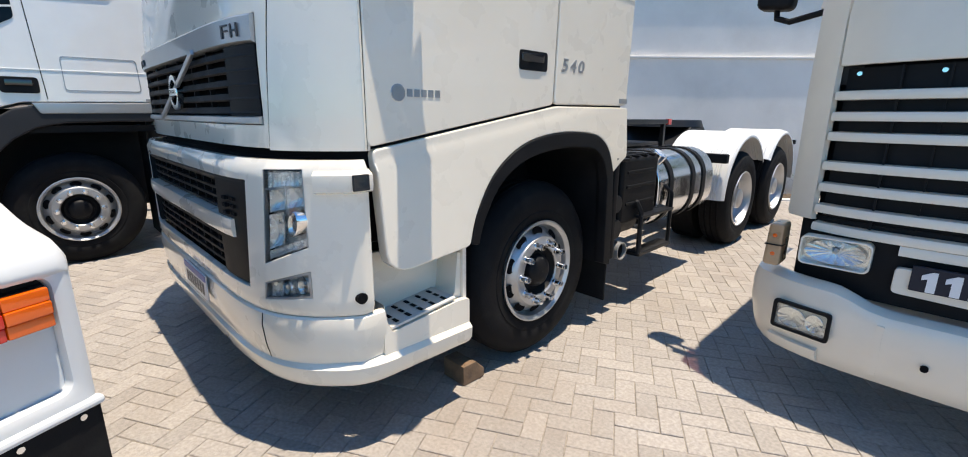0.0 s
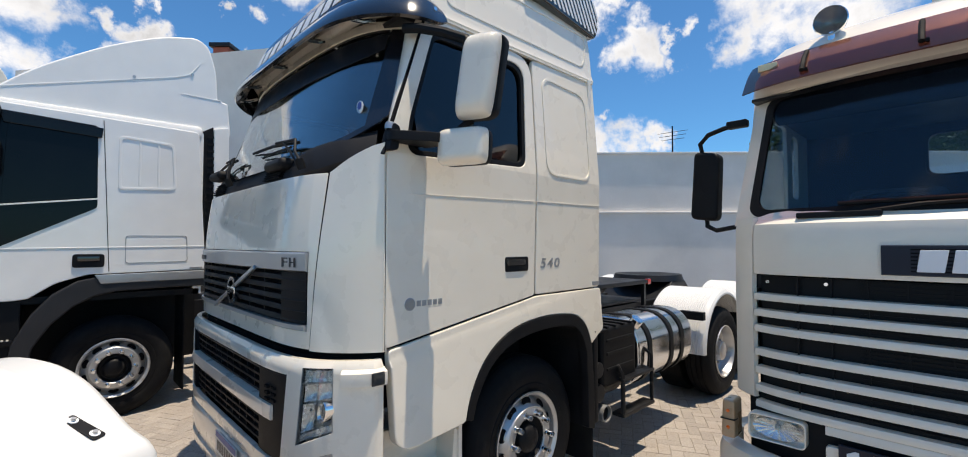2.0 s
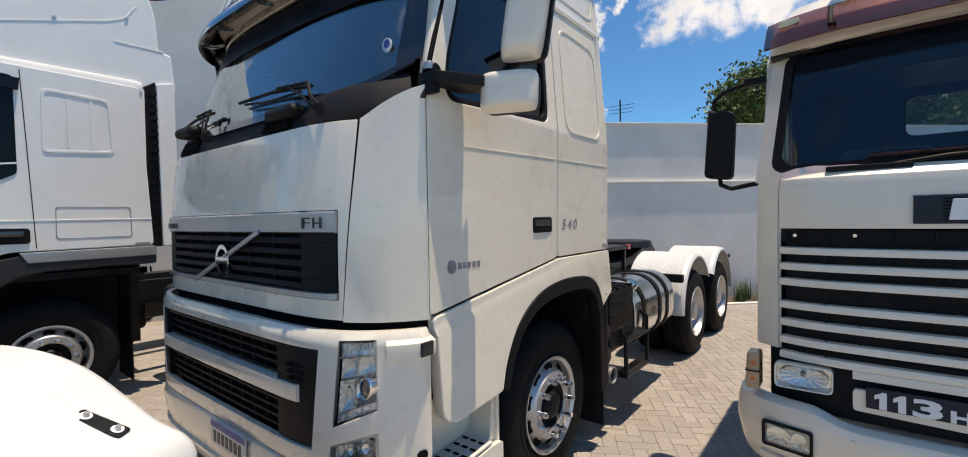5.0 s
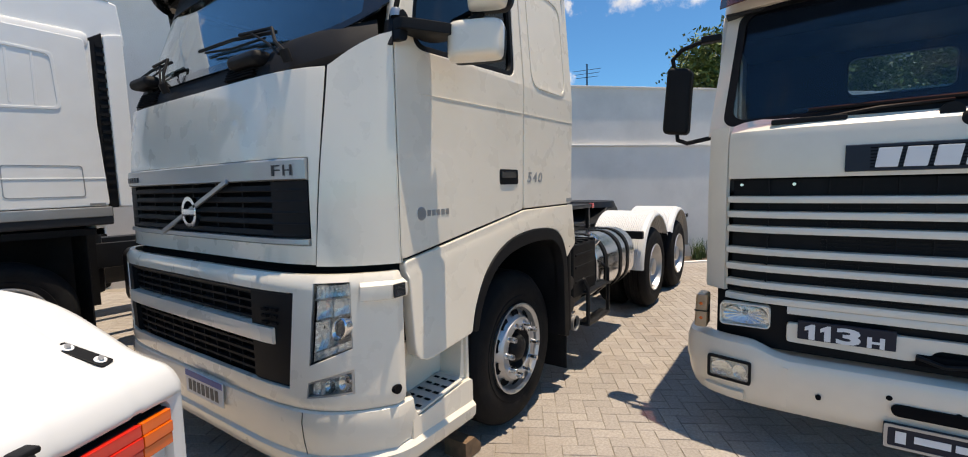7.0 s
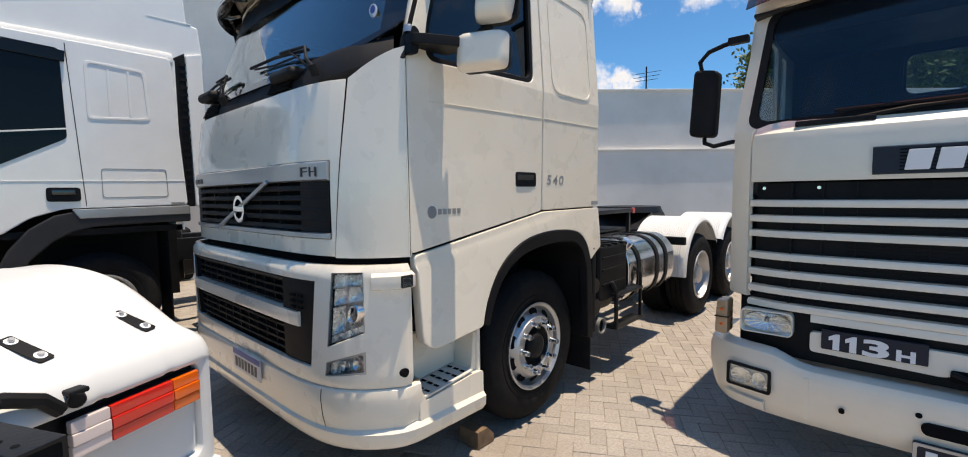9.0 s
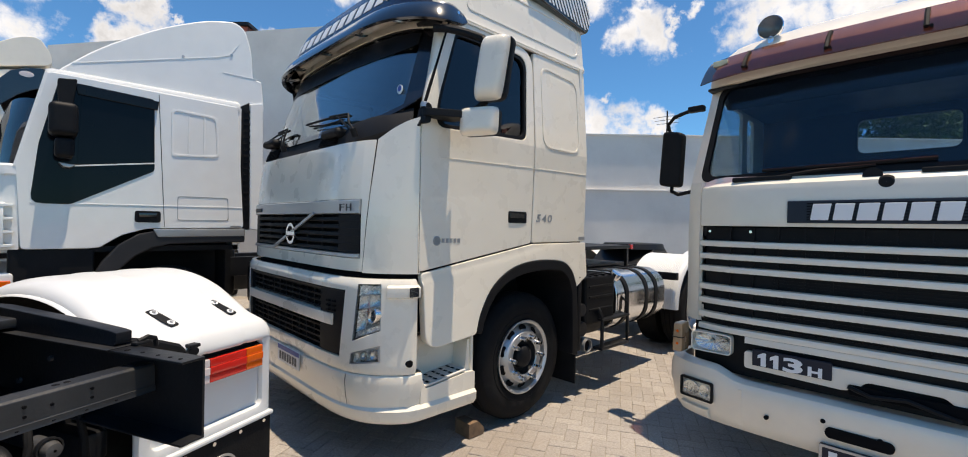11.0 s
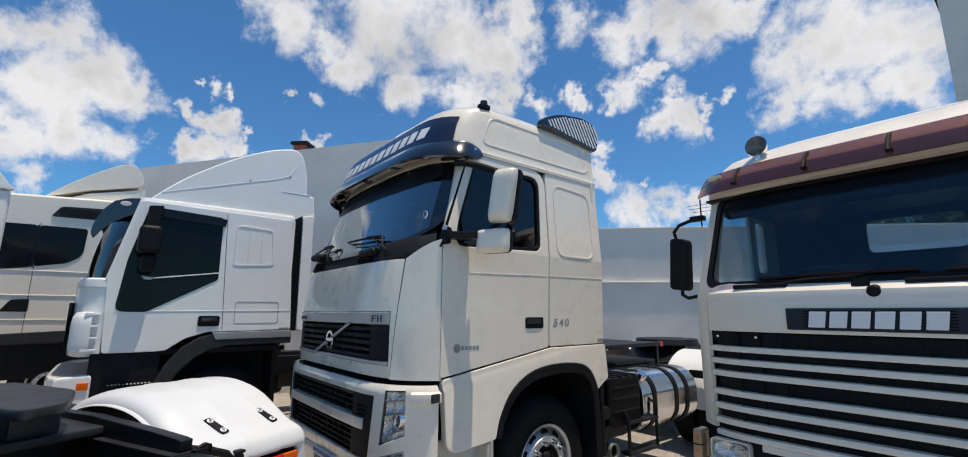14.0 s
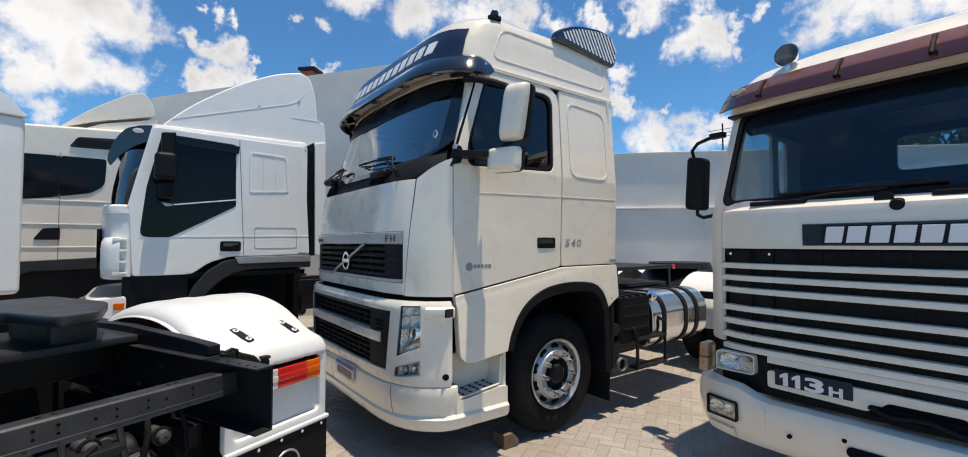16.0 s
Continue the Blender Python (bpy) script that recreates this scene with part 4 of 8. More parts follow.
bz = span(0.615, 1.215, 18, 0.685, 0.705, 0.772, 0.858, 1.135, 1.182)
bp = plan(bx, CX, 1.258, -1.458, 0.30) + [(0.010, -1.13), (0.010, -1.105)]
bp = [(-2.51, -1.105), (-2.51, -1.13)] + bp
bump = part("bumper", bevelled(slanted(bm_wrap(bp, [(-0.012, 0.615)] + zprof(0, bz[1:-1]) + [(-0.02, 1.215)], 0.03, bumper_hole)), 0.004, 2, 70), M_PEARL, V, "glossy white front bumper")
part("bumper_backing", bm_wrap(bp, zprof(-0.09, [0.5, 1.22]), 0.01), M_GAP, bump)
low = part("lower_grille", bm_wrap(plan(span(-2.19, -0.31, 20), CX, 1.258, -1.458, 0.30), zprof(-0.06, [0.69, 1.14]), 0.01), M_GAP, V, "black honeycomb lower grille")
for z in (0.735, 0.775, 0.815, 0.855, 0.985, 1.025, 1.065, 1.105):
    part("grille_slat", bm_wrap(plan(span(-2.12, -0.60, 16), CX, 1.258, -1.458, 0.30), zprof(-0.03, [z - 0.006, z + 0.006]), 0.02), M_BLACK, low)
for k in range(12):
    x = -2.06 + 0.128 * k
    y = -1.458 + 0.30 * (abs(x - CX) / 1.258) ** 7
    part("grille_bar", bm_box(x - 0.004, x + 0.004, y + 0.035, y + 0.055, 0.71, 1.13), M_BLACK, low)
for s0, s1 in ((-0.62, -0.325), (-2.175, -2.05)):
    part("grille_cheek", slanted(bm_wrap(plan(span(s0, s1, 6), CX, 1.258, -1.458, 0.30), [(-0.02, 0.70), (-0.008, 0.72), (-0.006, 0.86), (-0.006, 0.98), (-0.006, 1.12), (-0.015, 1.138)], 0.03)), M_BLACK, low, "black grille surround")
part("grille_cheek", bm_wrap(plan(span(-2.17, -0.33, 20), CX, 1.258, -1.458, 0.30), [(-0.015, 1.112), (-0.006, 1.125), (-0.012, 1.138)], 0.03), M_BLACK, low)
for k in range(3):
    for j in range(2):
        part("vent_hole", bm_box(-0.53 + 0.06 * j, -0.49 + 0.06 * j, -1.458 + 0.012 * j, -1.39, 0.985 + 0.03 * k, 0.997 + 0.03 * k), M_GAP, low)
part("grille_bar_white", bm_wrap(plan(span(-2.06, -0.455, 24), CX, 1.258, -1.458, 0.30), [(-0.03, 0.892), (0.006, 0.897), (0.012, 0.93), (0.006, 0.968), (-0.03, 0.972)], 0.02), M_PEARL, low, "white bar across the lower grille")
part("bumper_lower", bm_wrap([(-2.51, -1.06)] + plan(bx, CX, 1.258, -1.458, 0.30) + [(0.010, -1.06)], [(-0.012, 0.613), (-0.002, 0.606), (0.006, 0.56), (-0.004, 0.47), (-0.02, 0.40)], 0.02), M_PEARL, V, "white lower bumper moulding")
for xm in (-0.315, 2 * CX + 0.315):
    part("shut_line", bm_wrap(plan([xm - 0.0015, xm, xm + 0.0015], CX, 1.258, -1.458, 0.30), [(0.0005, 0.605), (0.0078, 0.56), (-0.002, 0.47), (-0.018, 0.405)], 0.002), M_GAP, V)
part("lip", bm_wrap(around(CX, 1.258, -1.43, 0.30, -0.60), [(-0.05, 0.422), (0.004, 0.412), (0.022, 0.392), (0.018, 0.34), (-0.006, 0.307), (-0.06, 0.30)], 0.015), M_PEARL, V, "white front spoiler lip")

for side in (0, 1):
    fix = mirrored if side else (lambda q: q)
    lx = [LX[0] + (LX[1] - LX[0]) * k / 8 for k in range(9)]
    lp = plan(lx, CX, 1.258, -1.458, 0.30)
    lamp = part("headlamp", fix(slanted(bm_wrap(lp, zprof(-0.055, [0.858, 0.94, 1.02, 1.10, 1.182]), 0.008))), M_REFL, V, "tall clear headlamp with chrome reflectors")
    lz = LX[1] - LX[0]

    def bay(u0, u1, z0, z1, deep, waves, push):
        """A bay of the reflector, fluted across, set back behind the lens."""
        def pt(u, v):
            x = LX[0] + lz * (u0 + (u1 - u0) * u)
            y = -1.458 + 0.30 * (abs(x - CX) / 1.258) ** 7
            bowl = math.sin(math.pi * u) * math.sin(math.pi * v)
            return (x, y + 0.012 + push + deep * bowl + 0.0016 * math.cos(2 * math.pi * waves * u), z0 + (z1 - z0) * v)
        return fix(slanted(bm_sheet(pt, 24, 8, 0.003, True)))

    for z0, z1 in ((0.858, 0.863), (1.177, 1.182)):
        part("surround", fix(slanted(bm_wrap(lp, zprof(-0.003, [z0, z1]), 0.02))), M_GREYPLASTIC, lamp)
    for u0, u1 in ((0.0, 0.022), (0.98, 1.0)):
        sp = plan([LX[0] + lz * (u0 + (u1 - u0) * k / 2) for k in range(3)], CX, 1.258, -1.458, 0.30)
        part("surround", fix(slanted(bm_wrap(sp, zprof(-0.003, [0.858, 0.95, 1.05, 1.182]), 0.02))), M_SILVER, lamp)
    part("lens", fix(slanted(bm_wrap(lp, zprof(0.0, [0.860, 0.94, 1.02, 1.10, 1.180]), 0.004))), M_LENS, lamp, "clear polycarbonate lens").visible_shadow = False
    part("indicator", bay(0.05, 0.955, 1.120, 1.172, 0.008, 16, 0.002), M_REFL, lamp, "clear indicator block")
    for k in range(4):
        part("indicator_rib", fix(slanted(bm_wrap(lp, zprof(-0.006, [1.126 + 0.012 * k, 1.130 + 0.012 * k]), 0.006))), M_LENS, lamp)
    part("reflector", bay(0.05, 0.50, 1.035, 1.112, 0.03, 2, 0.006), M_REFL, lamp)
    part("reflector", bay(0.52, 0.955, 1.035, 1.112, 0.022, 3, 0.006), M_REFL, lamp)
    part("reflector", bay(0.05, 0.45, 0.905, 1.028, 0.035, 5, 0.004), M_REFL, lamp)
    part("lower_trim", bay(0.05, 0.955, 0.868, 0.900, 0.004, 5, 0.004), M_REFL, lamp)
    for z in (1.116,):
        part("divider", fix(slanted(bm_wrap(lp, zprof(-0.008, [z - 0.003, z + 0.003]), 0.03))), M_RIM, lamp)
    px, pz = LX[0] + lz * 0.68, 0.972
    py = -1.458 + 0.30 * (abs(px - CX) / 1.258) ** 7 + 0.03
    part("projector", fix(slanted(bm_lathe([(0.03, 0.054), (-0.014, 0.053), (-0.020, 0.048), (-0.010, 0.040), (0.004, 0.037)], (px, py, pz), "y", 28))), M_CHROME, lamp, "round chrome projector")
    part("projector_glass", fix(slanted(bm_lathe([(0.002, 0.037), (-0.012, 0.026), (-0.017, 0.001)], (px, py, pz), "y", 24))), M_LENSGLASS, lamp, "domed projector glass")
    part("side_bulb", fix(slanted(bm_lathe([(0.0, 0.014), (-0.012, 0.012), (-0.016, 0.001)], (LX[0] + lz * 0.16, py - 0.03, 1.0), "y", 12))), M_CHROME, lamp)
    fog = part("fog_lamp", fix(slanted(bm_wrap(lp, zprof(-0.045, [0.685, 0.73, 0.772]), 0.008))), M_REFL, V, "clear rectangular fog lamp")
    part("lens", fix(slanted(bm_wrap(lp, zprof(-0.004, [0.687, 0.73, 0.770]), 0.004))), M_LENS, fog).visible_shadow = False
    for z0, z1 in ((0.685, 0.693), (0.764, 0.772)):
        part("bezel", fix(slanted(bm_wrap(lp, zprof(-0.002, [z0, z1]), 0.04))), M_SILVER, fog)
    for u0, u1 in ((0.0, 0.03), (0.96, 1.0)):
        sp = plan([LX[0] + lz * (u0 + (u1 - u0) * k / 2) for k in range(3)], CX, 1.258, -1.458, 0.30)
        part("bezel", fix(slanted(bm_wrap(sp, zprof(-0.002, [0.685, 0.73, 0.772]), 0.04))), M_SILVER, fog)
    part("reflector", bay(0.05, 0.34, 0.694, 0.763, 0.012, 2, 0.01), M_REFL, fog)
    for u, rr_ in ((0.47, 0.030), (0.78, 0.034)):
        fx = LX[0] + lz * u
        fy = -1.458 + 0.30 * (abs(fx - CX) / 1.258) ** 7 + 0.022
        part("bulb", fix(slanted(bm_lathe([(-0.006, rr_), (0.0, rr_ - 0.003), (0.014, rr_ * 0.45), (0.004, rr_ * 0.4), (0.0, 0.001)], (fx, fy, 0.729), "y", 24))), M_CHROME, fog)
    # washer blister and side marker
    mk = part("side_marker", fix(bm_wrap(plan([-0.075 + 0.0138 * k for k in range(7)], CX, 1.258, -1.458, 0.30) + [(0.010, -1.10)], [(-0.006, 1.095), (0.022, 1.104), (0.028, 1.13), (0.026, 1.165), (-0.006, 1.182)], 0.02)), M_PEARL, V, "white side blister with a lamp")
    part("marker_lens", fix(bm_box(0.03, 0.0425, -1.178, -1.12, 1.112, 1.163, 0.004)), M_LENS, mk)
    part("marker_recess", fix(bm_box(0.028, 0.040, -1.182, -1.116, 1.108, 1.167, 0.004)), M_GREYPLASTIC, mk)
    part("tow_plug", fix(bm_cyl((-0.01, -1.158, 0.69), (0.014, -1.158, 0.69), 0.022, 20)), M_GAP, V, "round black plug")
    # entry step
    stp = part("entry_step", fix(bm_prism(smooth_poly([(-1.06, 0.42), (-0.62, 0.42), (-0.60, 0.74), (-0.64, 0.76), (-0.66, 0.56), (-0.70, 0.535), (-1.02, 0.50), (-1.04, 0.62)], 0.01), "x", -0.26, -0.03, 0.006)), M_PEARL, V, "white entry step with a punched tread")
    part("step_back", fix(bm_box(-0.205, -0.172, -1.05, -0.60, 0.40, 0.80, 0.01)), M_PEARL, stp)
    part("step_tread", fix(bm_prism([(-1.03, 0.512), (-0.68, 0.55), (-0.68, 0.562), (-1.03, 0.526)], "x", -0.175, 0.005, 0.004)), M_TREAD, stp, "worn metal tread")
    for i in range(5):
        for j in range(3):
            y = -0.99 + 0.065 * i
            z = 0.5285 + (y + 1.03) * 0.103
            part("tread_slot", fix(moved(bm_box(-0.150 + 0.052 * j, -0.118 + 0.052 * j, y - 0.008, y + 0.008, z - 0.001, z + 0.002), Matrix.Identity(4))), M_GAP, stp)
    part("step_end", fix(bm_box(-0.26, -0.01, -0.625, -0.60, 0.40, 0.78, 0.008)), M_PEARL, stp)
    part("step_skirt", fix(bm_prism(smooth_poly([(-1.07, 0.405), (-0.60, 0.405), (-0.60, 0.535), (-0.68, 0.54), (-1.03, 0.505), (-1.07, 0.60)], 0.015), "x", -0.03, 0.010, 0.006)), M_PEARL, stp)

pt = thing("number_plate", "white number plate with a blue band and dark bars", "number plate", Matrix.Translation((-1.10, -1.474, 0.555)))
part("plate", bm_box(-0.20, 0.20, -0.004, 0.004, -0.065, 0.065, 0.003), M_PLATE, pt)
part("band", bm_box(-0.198, 0.198, -0.0055, -0.004, 0.03, 0.062), M_BLUE, pt, "blue band")
part("bars", joined(*[bm_box(-0.165 + 0.048 * k, -0.133 + 0.048 * k, -0.0055, -0.004, -0.045, 0.015) for k in range(7)]), M_LETTER_DARK, pt, "row of dark bars")

# roof
def ring_at(z, yc, hw, yr, d, n=36):
    pts = around(CX, hw, yc, d, yr, n, 8)
    return [(x, y, z) for x, y in pts]


roof_levels = [(2.985, -1.03, 1.178, 0.785, 0.26), (3.0, -1.03, 1.18, 0.785, 0.26), (3.012, -1.035, 1.186, 0.79, 0.26), (3.06, -1.08, 1.168, 0.79, 0.29), (3.25, -1.02, 1.152, 0.785, 0.28),
               (3.38, -0.95, 1.139, 0.775, 0.26), (3.44, -0.89, 1.118, 0.765, 0.25), (3.485, -0.82, 1.075, 0.74, 0.25), (3.515, -0.70, 1.0, 0.70, 0.22), (3.535, -0.50, 0.8, 0.62, 0.2), (3.545, -0.2, 0.4, 0.4, 0.1)]
rb = bmesh.new()
rings = [[rb.verts.new(p) for p in ring_at(*lv)] for lv in roof_levels]
for a, b in zip(rings, rings[1:]):
    for k in range(len(a)):
        j = (k + 1) % len(a)
        rb.faces.new((a[k], a[j], b[j], b[k]))
rb.faces.new(rings[-1])
bmesh.ops.recalc_face_normals(rb, faces=rb.faces)
roof = part("roof", rb, M_PEARL, V, "white high roof")
part("roof_hump", moved(bm_lathe([(-0.03, 1.0), (0.3, 0.95), (0.7, 0.75), (0.95, 0.4), (1.0, 0.01)], (0, 0, 0), "z", 32), Matrix.Translation((CX, -0.42, 3.48)) @ Matrix.Diagonal((0.62, 0.42, 0.11, 1))), M_PEARL, roof)


def roof_front(x, z):
    """Where the roof's front lies at a place across it and a height."""
    lo, hi = (roof_levels[3], roof_levels[4]) if z < 3.25 else (roof_levels[4], roof_levels[5])
    f = (z - lo[0]) / (hi[0] - lo[0])
    yc, hw, d_ = (lo[k] + (hi[k] - lo[k]) * f for k in (1, 2, 4))
    return yc + d_ * min(1, abs(x - CX) / hw) ** 8


def sign_pt(u, v):
    s = 2 * u - 1
    z = 3.07 + 0.285 * v * (1 - 0.10 * abs(s) ** 3)
    x = CX + 1.095 * s * (1 - 0.02 * v)
    return (x, roof_front(x, z) - 0.018, z)


sb = part("roof_sign", bm_sheet(sign_pt, 32, 6, 0.01), M_SIGN, V, "dark roof sign with pale slanted bars")
for k in range(12):
    u0 = 0.085 + 0.069 * k

    def bar(u, v, u0=u0):
        x, y, z = sign_pt(u0 + 0.050 * u + 0.018 * v, 0.30 + 0.36 * v)
        return (x, y - 0.004, z)
    part("sign_bar", bm_sheet(bar, 4, 3, 0.003), M_LETTER, sb)


# sun visor: a shallow brow that wraps round both corners
vis_plan = around(CX, 1.20, -1.105, 0.27, -0.715, 44, 6)
vb = bm_wrap(vis_plan, [(-0.035, 3.100), (0.005, 3.090), (0.045, 3.058), (0.085, 3.010), (0.112, 2.960), (0.118, 2.932), (0.110, 2.922), (0.075, 2.944), (0.035, 2.968)], 0.010)
for v in vb.verts:   # its ends droop and close in on the cab
    f = min(1.0, abs(v.co.x - CX) / 1.25) ** 6
    v.co.z -= 0.022 * f
    if v.co.y > -0.98:   # flatter towards the ends
        k = min(1.0, (v.co.y + 0.98) / 0.265)
        v.co.z += (3.02 - v.co.z) * 0.42 * k ** 4
        v.co.x += (0.075 if v.co.x < CX else -0.075) * k * max(0.0, min(1.0, (3.09 - v.co.z) / 0.1))
vis = part("sun_visor", vb, M_GLOSSBLACK, V, "glossy black wrap-round sun visor")
for u in (-0.95, -0.55, 0.0, 0.55, 0.95):
    yb = -1.105 + 0.27 * (abs(u) / 1.2) ** 6
    part("visor_clip", bm_tube([(CX + u, yb - 0.085, 2.935), (CX + u, yb - 0.02, 2.945), (CX + u, yb + 0.05, 2.975)], 0.013, 8), M_CHROME, vis, "bright visor clip")
for xb in (-0.045, 2 * CX + 0.045):
    part("visor_bolt", bm_cyl((xb - 0.03, -0.79, 3.005), (xb + 0.03, -0.79, 3.005), 0.011, 12), M_CHROME, vis)
bc = thing("roof_beacon", "small dark roof marker lamp on the cab corner", "roof lamp", Matrix.Translation((-0.15, -0.60, 3.475)))
part("base", bm_box(-0.03, 0.03, -0.05, 0.05, -0.03, 0.012, 0.006), M_BLACK, bc)
part("lens", bm_lathe([(0.0, 0.034), (0.03, 0.033), (0.042, 0.025), (0.046, 0.001)], (0, 0, 0.01), "z", 16), M_GLOSSBLACK, bc)

# roof edge fins with slanted stripes, embossed roof flank
for side in (0, 1):
    fix = mirrored if side else (lambda q: q)
    fin_o = smooth_poly([(0.03, 3.45), (0.06, 3.535), (0.30, 3.645), (0.66, 3.70), (0.84, 3.66), (0.895, 3.48), (0.85, 3.365), (0.16, 3.45)], 0.05, 5, {3: 0.14, 2: 0.14})
    fin = part("roof_fin", fix(bm_prism(fin_o, "x", -0.155, -0.075, 0.025, 3)), M_GLOSSBLACK, V, "black roof fin with white slanted stripes")
    for k in range(17):
        y0 = 0.07 + 0.049 * k
        run = []   # the stretch of a slanted line that lies on the fin's face
        for j in range(61):
            q = Vector((y0 + 0.16 - 0.20 * j / 60, 3.36 + 0.34 * j / 60))
            inside = False
            for (ya, za), (yb, zb) in zip(fin_o, fin_o[1:] + fin_o[:1]):
                if (za > q.y) != (zb > q.y) and q.x < (yb - ya) * (q.y - za) / (zb - za) + ya:
                    inside = not inside
            if inside:
                run.append(q)
        if len(run) < 12:
            continue
        lo, hi = run[5], run[-5]
        part("stripe", fix(bm_prism([(lo.x, lo.y), (lo.x + 0.024, lo.y), (hi.x + 0.024, hi.y), (hi.x, hi.y)], "x", -0.077, -0.0725)), M_LETTER, fin)
    fl_o = smooth_poly([(-0.68, 3.10), (0.70, 3.095), (0.755, 3.37), (-0.56, 3.385)], 0.09, 6)
    fl_i = smooth_poly([(-0.662, 3.116), (0.685, 3.111), (0.738, 3.354), (-0.55, 3.369)], 0.08, 6)
    fb = bm_frame(fl_o, fl_i, "x", -0.01, 0.005, 0.0035)
    for v in fb.verts:
        v.co.x += -0.082 - (v.co.z - 3.06) * 0.088
    part("roof_flank_frame", fix(fb), M_PEARL, roof)
    part("drip_rail", fix(bm_prism([(-0.72, 2.988), (0.785, 2.988), (0.785, 2.996), (-0.72, 2.996)], "x", -0.09, -0.062, 0.002)), M_PEARL, roof, "thin drip rail below the roof")

# mirrors
def housing(x0, z0, w, h, deep, tilt, y0):
    """A bulging mirror housing whose outer edge is swept back; tilt leans its sides outwards towards the top."""
    def pt(u, v):
        a, b = 2 * u - 1, 2 * v - 1
        sx = math.copysign(1 - (1 - abs(a)) ** 1.6, a)
        sz = math.copysign(1 - (1 - abs(b)) ** 1.6, b)
        e = (max(0.0, 1 - abs(sx) ** 5) * max(0.0, 1 - abs(sz) ** 7)) ** 0.42
        kx = 1 - 0.10 * abs(sz) ** 6
        kz = 1 - 0.06 * abs(sx) ** 6
        return (sx * w / 2 * kx, -deep * e, sz * h / 2 * kz)
    bm = bm_sheet(pt, 22, 26, 0.012, False)
    for v in bm.verts:
        v.co.x += tilt * v.co.z
    return moved(bm, Matrix.Translation((x0, y0, z0)) @ Matrix.Rotation(radians(24), 4, "Z"))


for side in (0, 1):
    fix = mirrored if side else (lambda q: q)
    mir = part("mirror", fix(bm_prism(smooth_poly([(-1.105, 2.195), (-1.05, 2.205), (-1.04, 2.315), (-1.075, 2.335)], 0.015), "x", -0.04, 0.04, 0.012)), M_BLACK, V, "white twin mirror on black arms")
    part("bracket_cap", fix(moved(bm_lathe([(-0.02, 0.026), (0.0, 0.026), (0.014, 0.020), (0.02, 0.001)], (0, 0, 0), "z", 16), Matrix.Translation((0.0, -1.075, 2.325)))), M_SILVER, mir, "silver bracket cap")
    part("arm", fix(bevelled(bm_prism(smooth_poly([(-0.005, -1.098), (0.05, -1.10), (0.10, -1.02), (0.16, -0.91), (0.16, -0.82), (0.02, -0.84), (-0.005, -0.88)], 0.02, 3), "z", 2.245, 2.292), 0.012)), M_BLACK, mir)
    part("arm", fix(bm_tube([(-0.085, -0.94, 2.872), (0.0, -0.90, 2.858), (0.12, -0.84, 2.815), (0.22, -0.785, 2.765), (0.29, -0.74, 2.66)], 0.026)), M_BLACK, mir)
    part("arm", fix(bm_tube([(0.31, -0.74, 2.75), (0.28, -0.73, 2.60), (0.21, -0.75, 2.36), (0.15, -0.84, 2.26)], 0.024)), M_BLACK, mir)
    part("housing", fix(housing(0.290, 2.562, 0.190, 0.405, 0.085, 0.15, -0.755)), M_PEARL, mir, "white upper mirror housing")
    part("back", fix(moved(bm_prism(smooth_poly([(-0.132, -0.20), (0.076, -0.20), (0.136, 0.20), (-0.072, 0.20)], 0.05, 4), "y", -0.012, 0.055, 0.012), Matrix.Translation((0.290, -0.745, 2.562)) @ Matrix.Rotation(radians(24), 4, "Z"))), M_BLACK, mir)
    part("mirror_glass", fix(moved(bm_prism(smooth_poly([(-0.118, -0.185), (0.065, -0.185), (0.122, 0.185), (-0.061, 0.185)], 0.04, 4), "y", 0.0555, 0.058), Matrix.Translation((0.290, -0.745, 2.562)) @ Matrix.Rotation(radians(24), 4, "Z"))), M_CHROME, mir, "mirror glass facing rearwards")
    part("housing", fix(housing(0.216, 2.228, 0.258, 0.178, 0.085, 0.04, -0.790)), M_PEARL, mir, "white lower mirror housing")
    part("back", fix(moved(bm_prism(smooth_poly([(-0.126, -0.088), (0.126, -0.088), (0.13, 0.088), (-0.122, 0.088)], 0.045, 4), "y", -0.012, 0.045, 0.012), Matrix.Translation((0.216, -0.78, 2.228)) @ Matrix.Rotation(radians(24), 4, "Z"))), M_BLACK, mir)

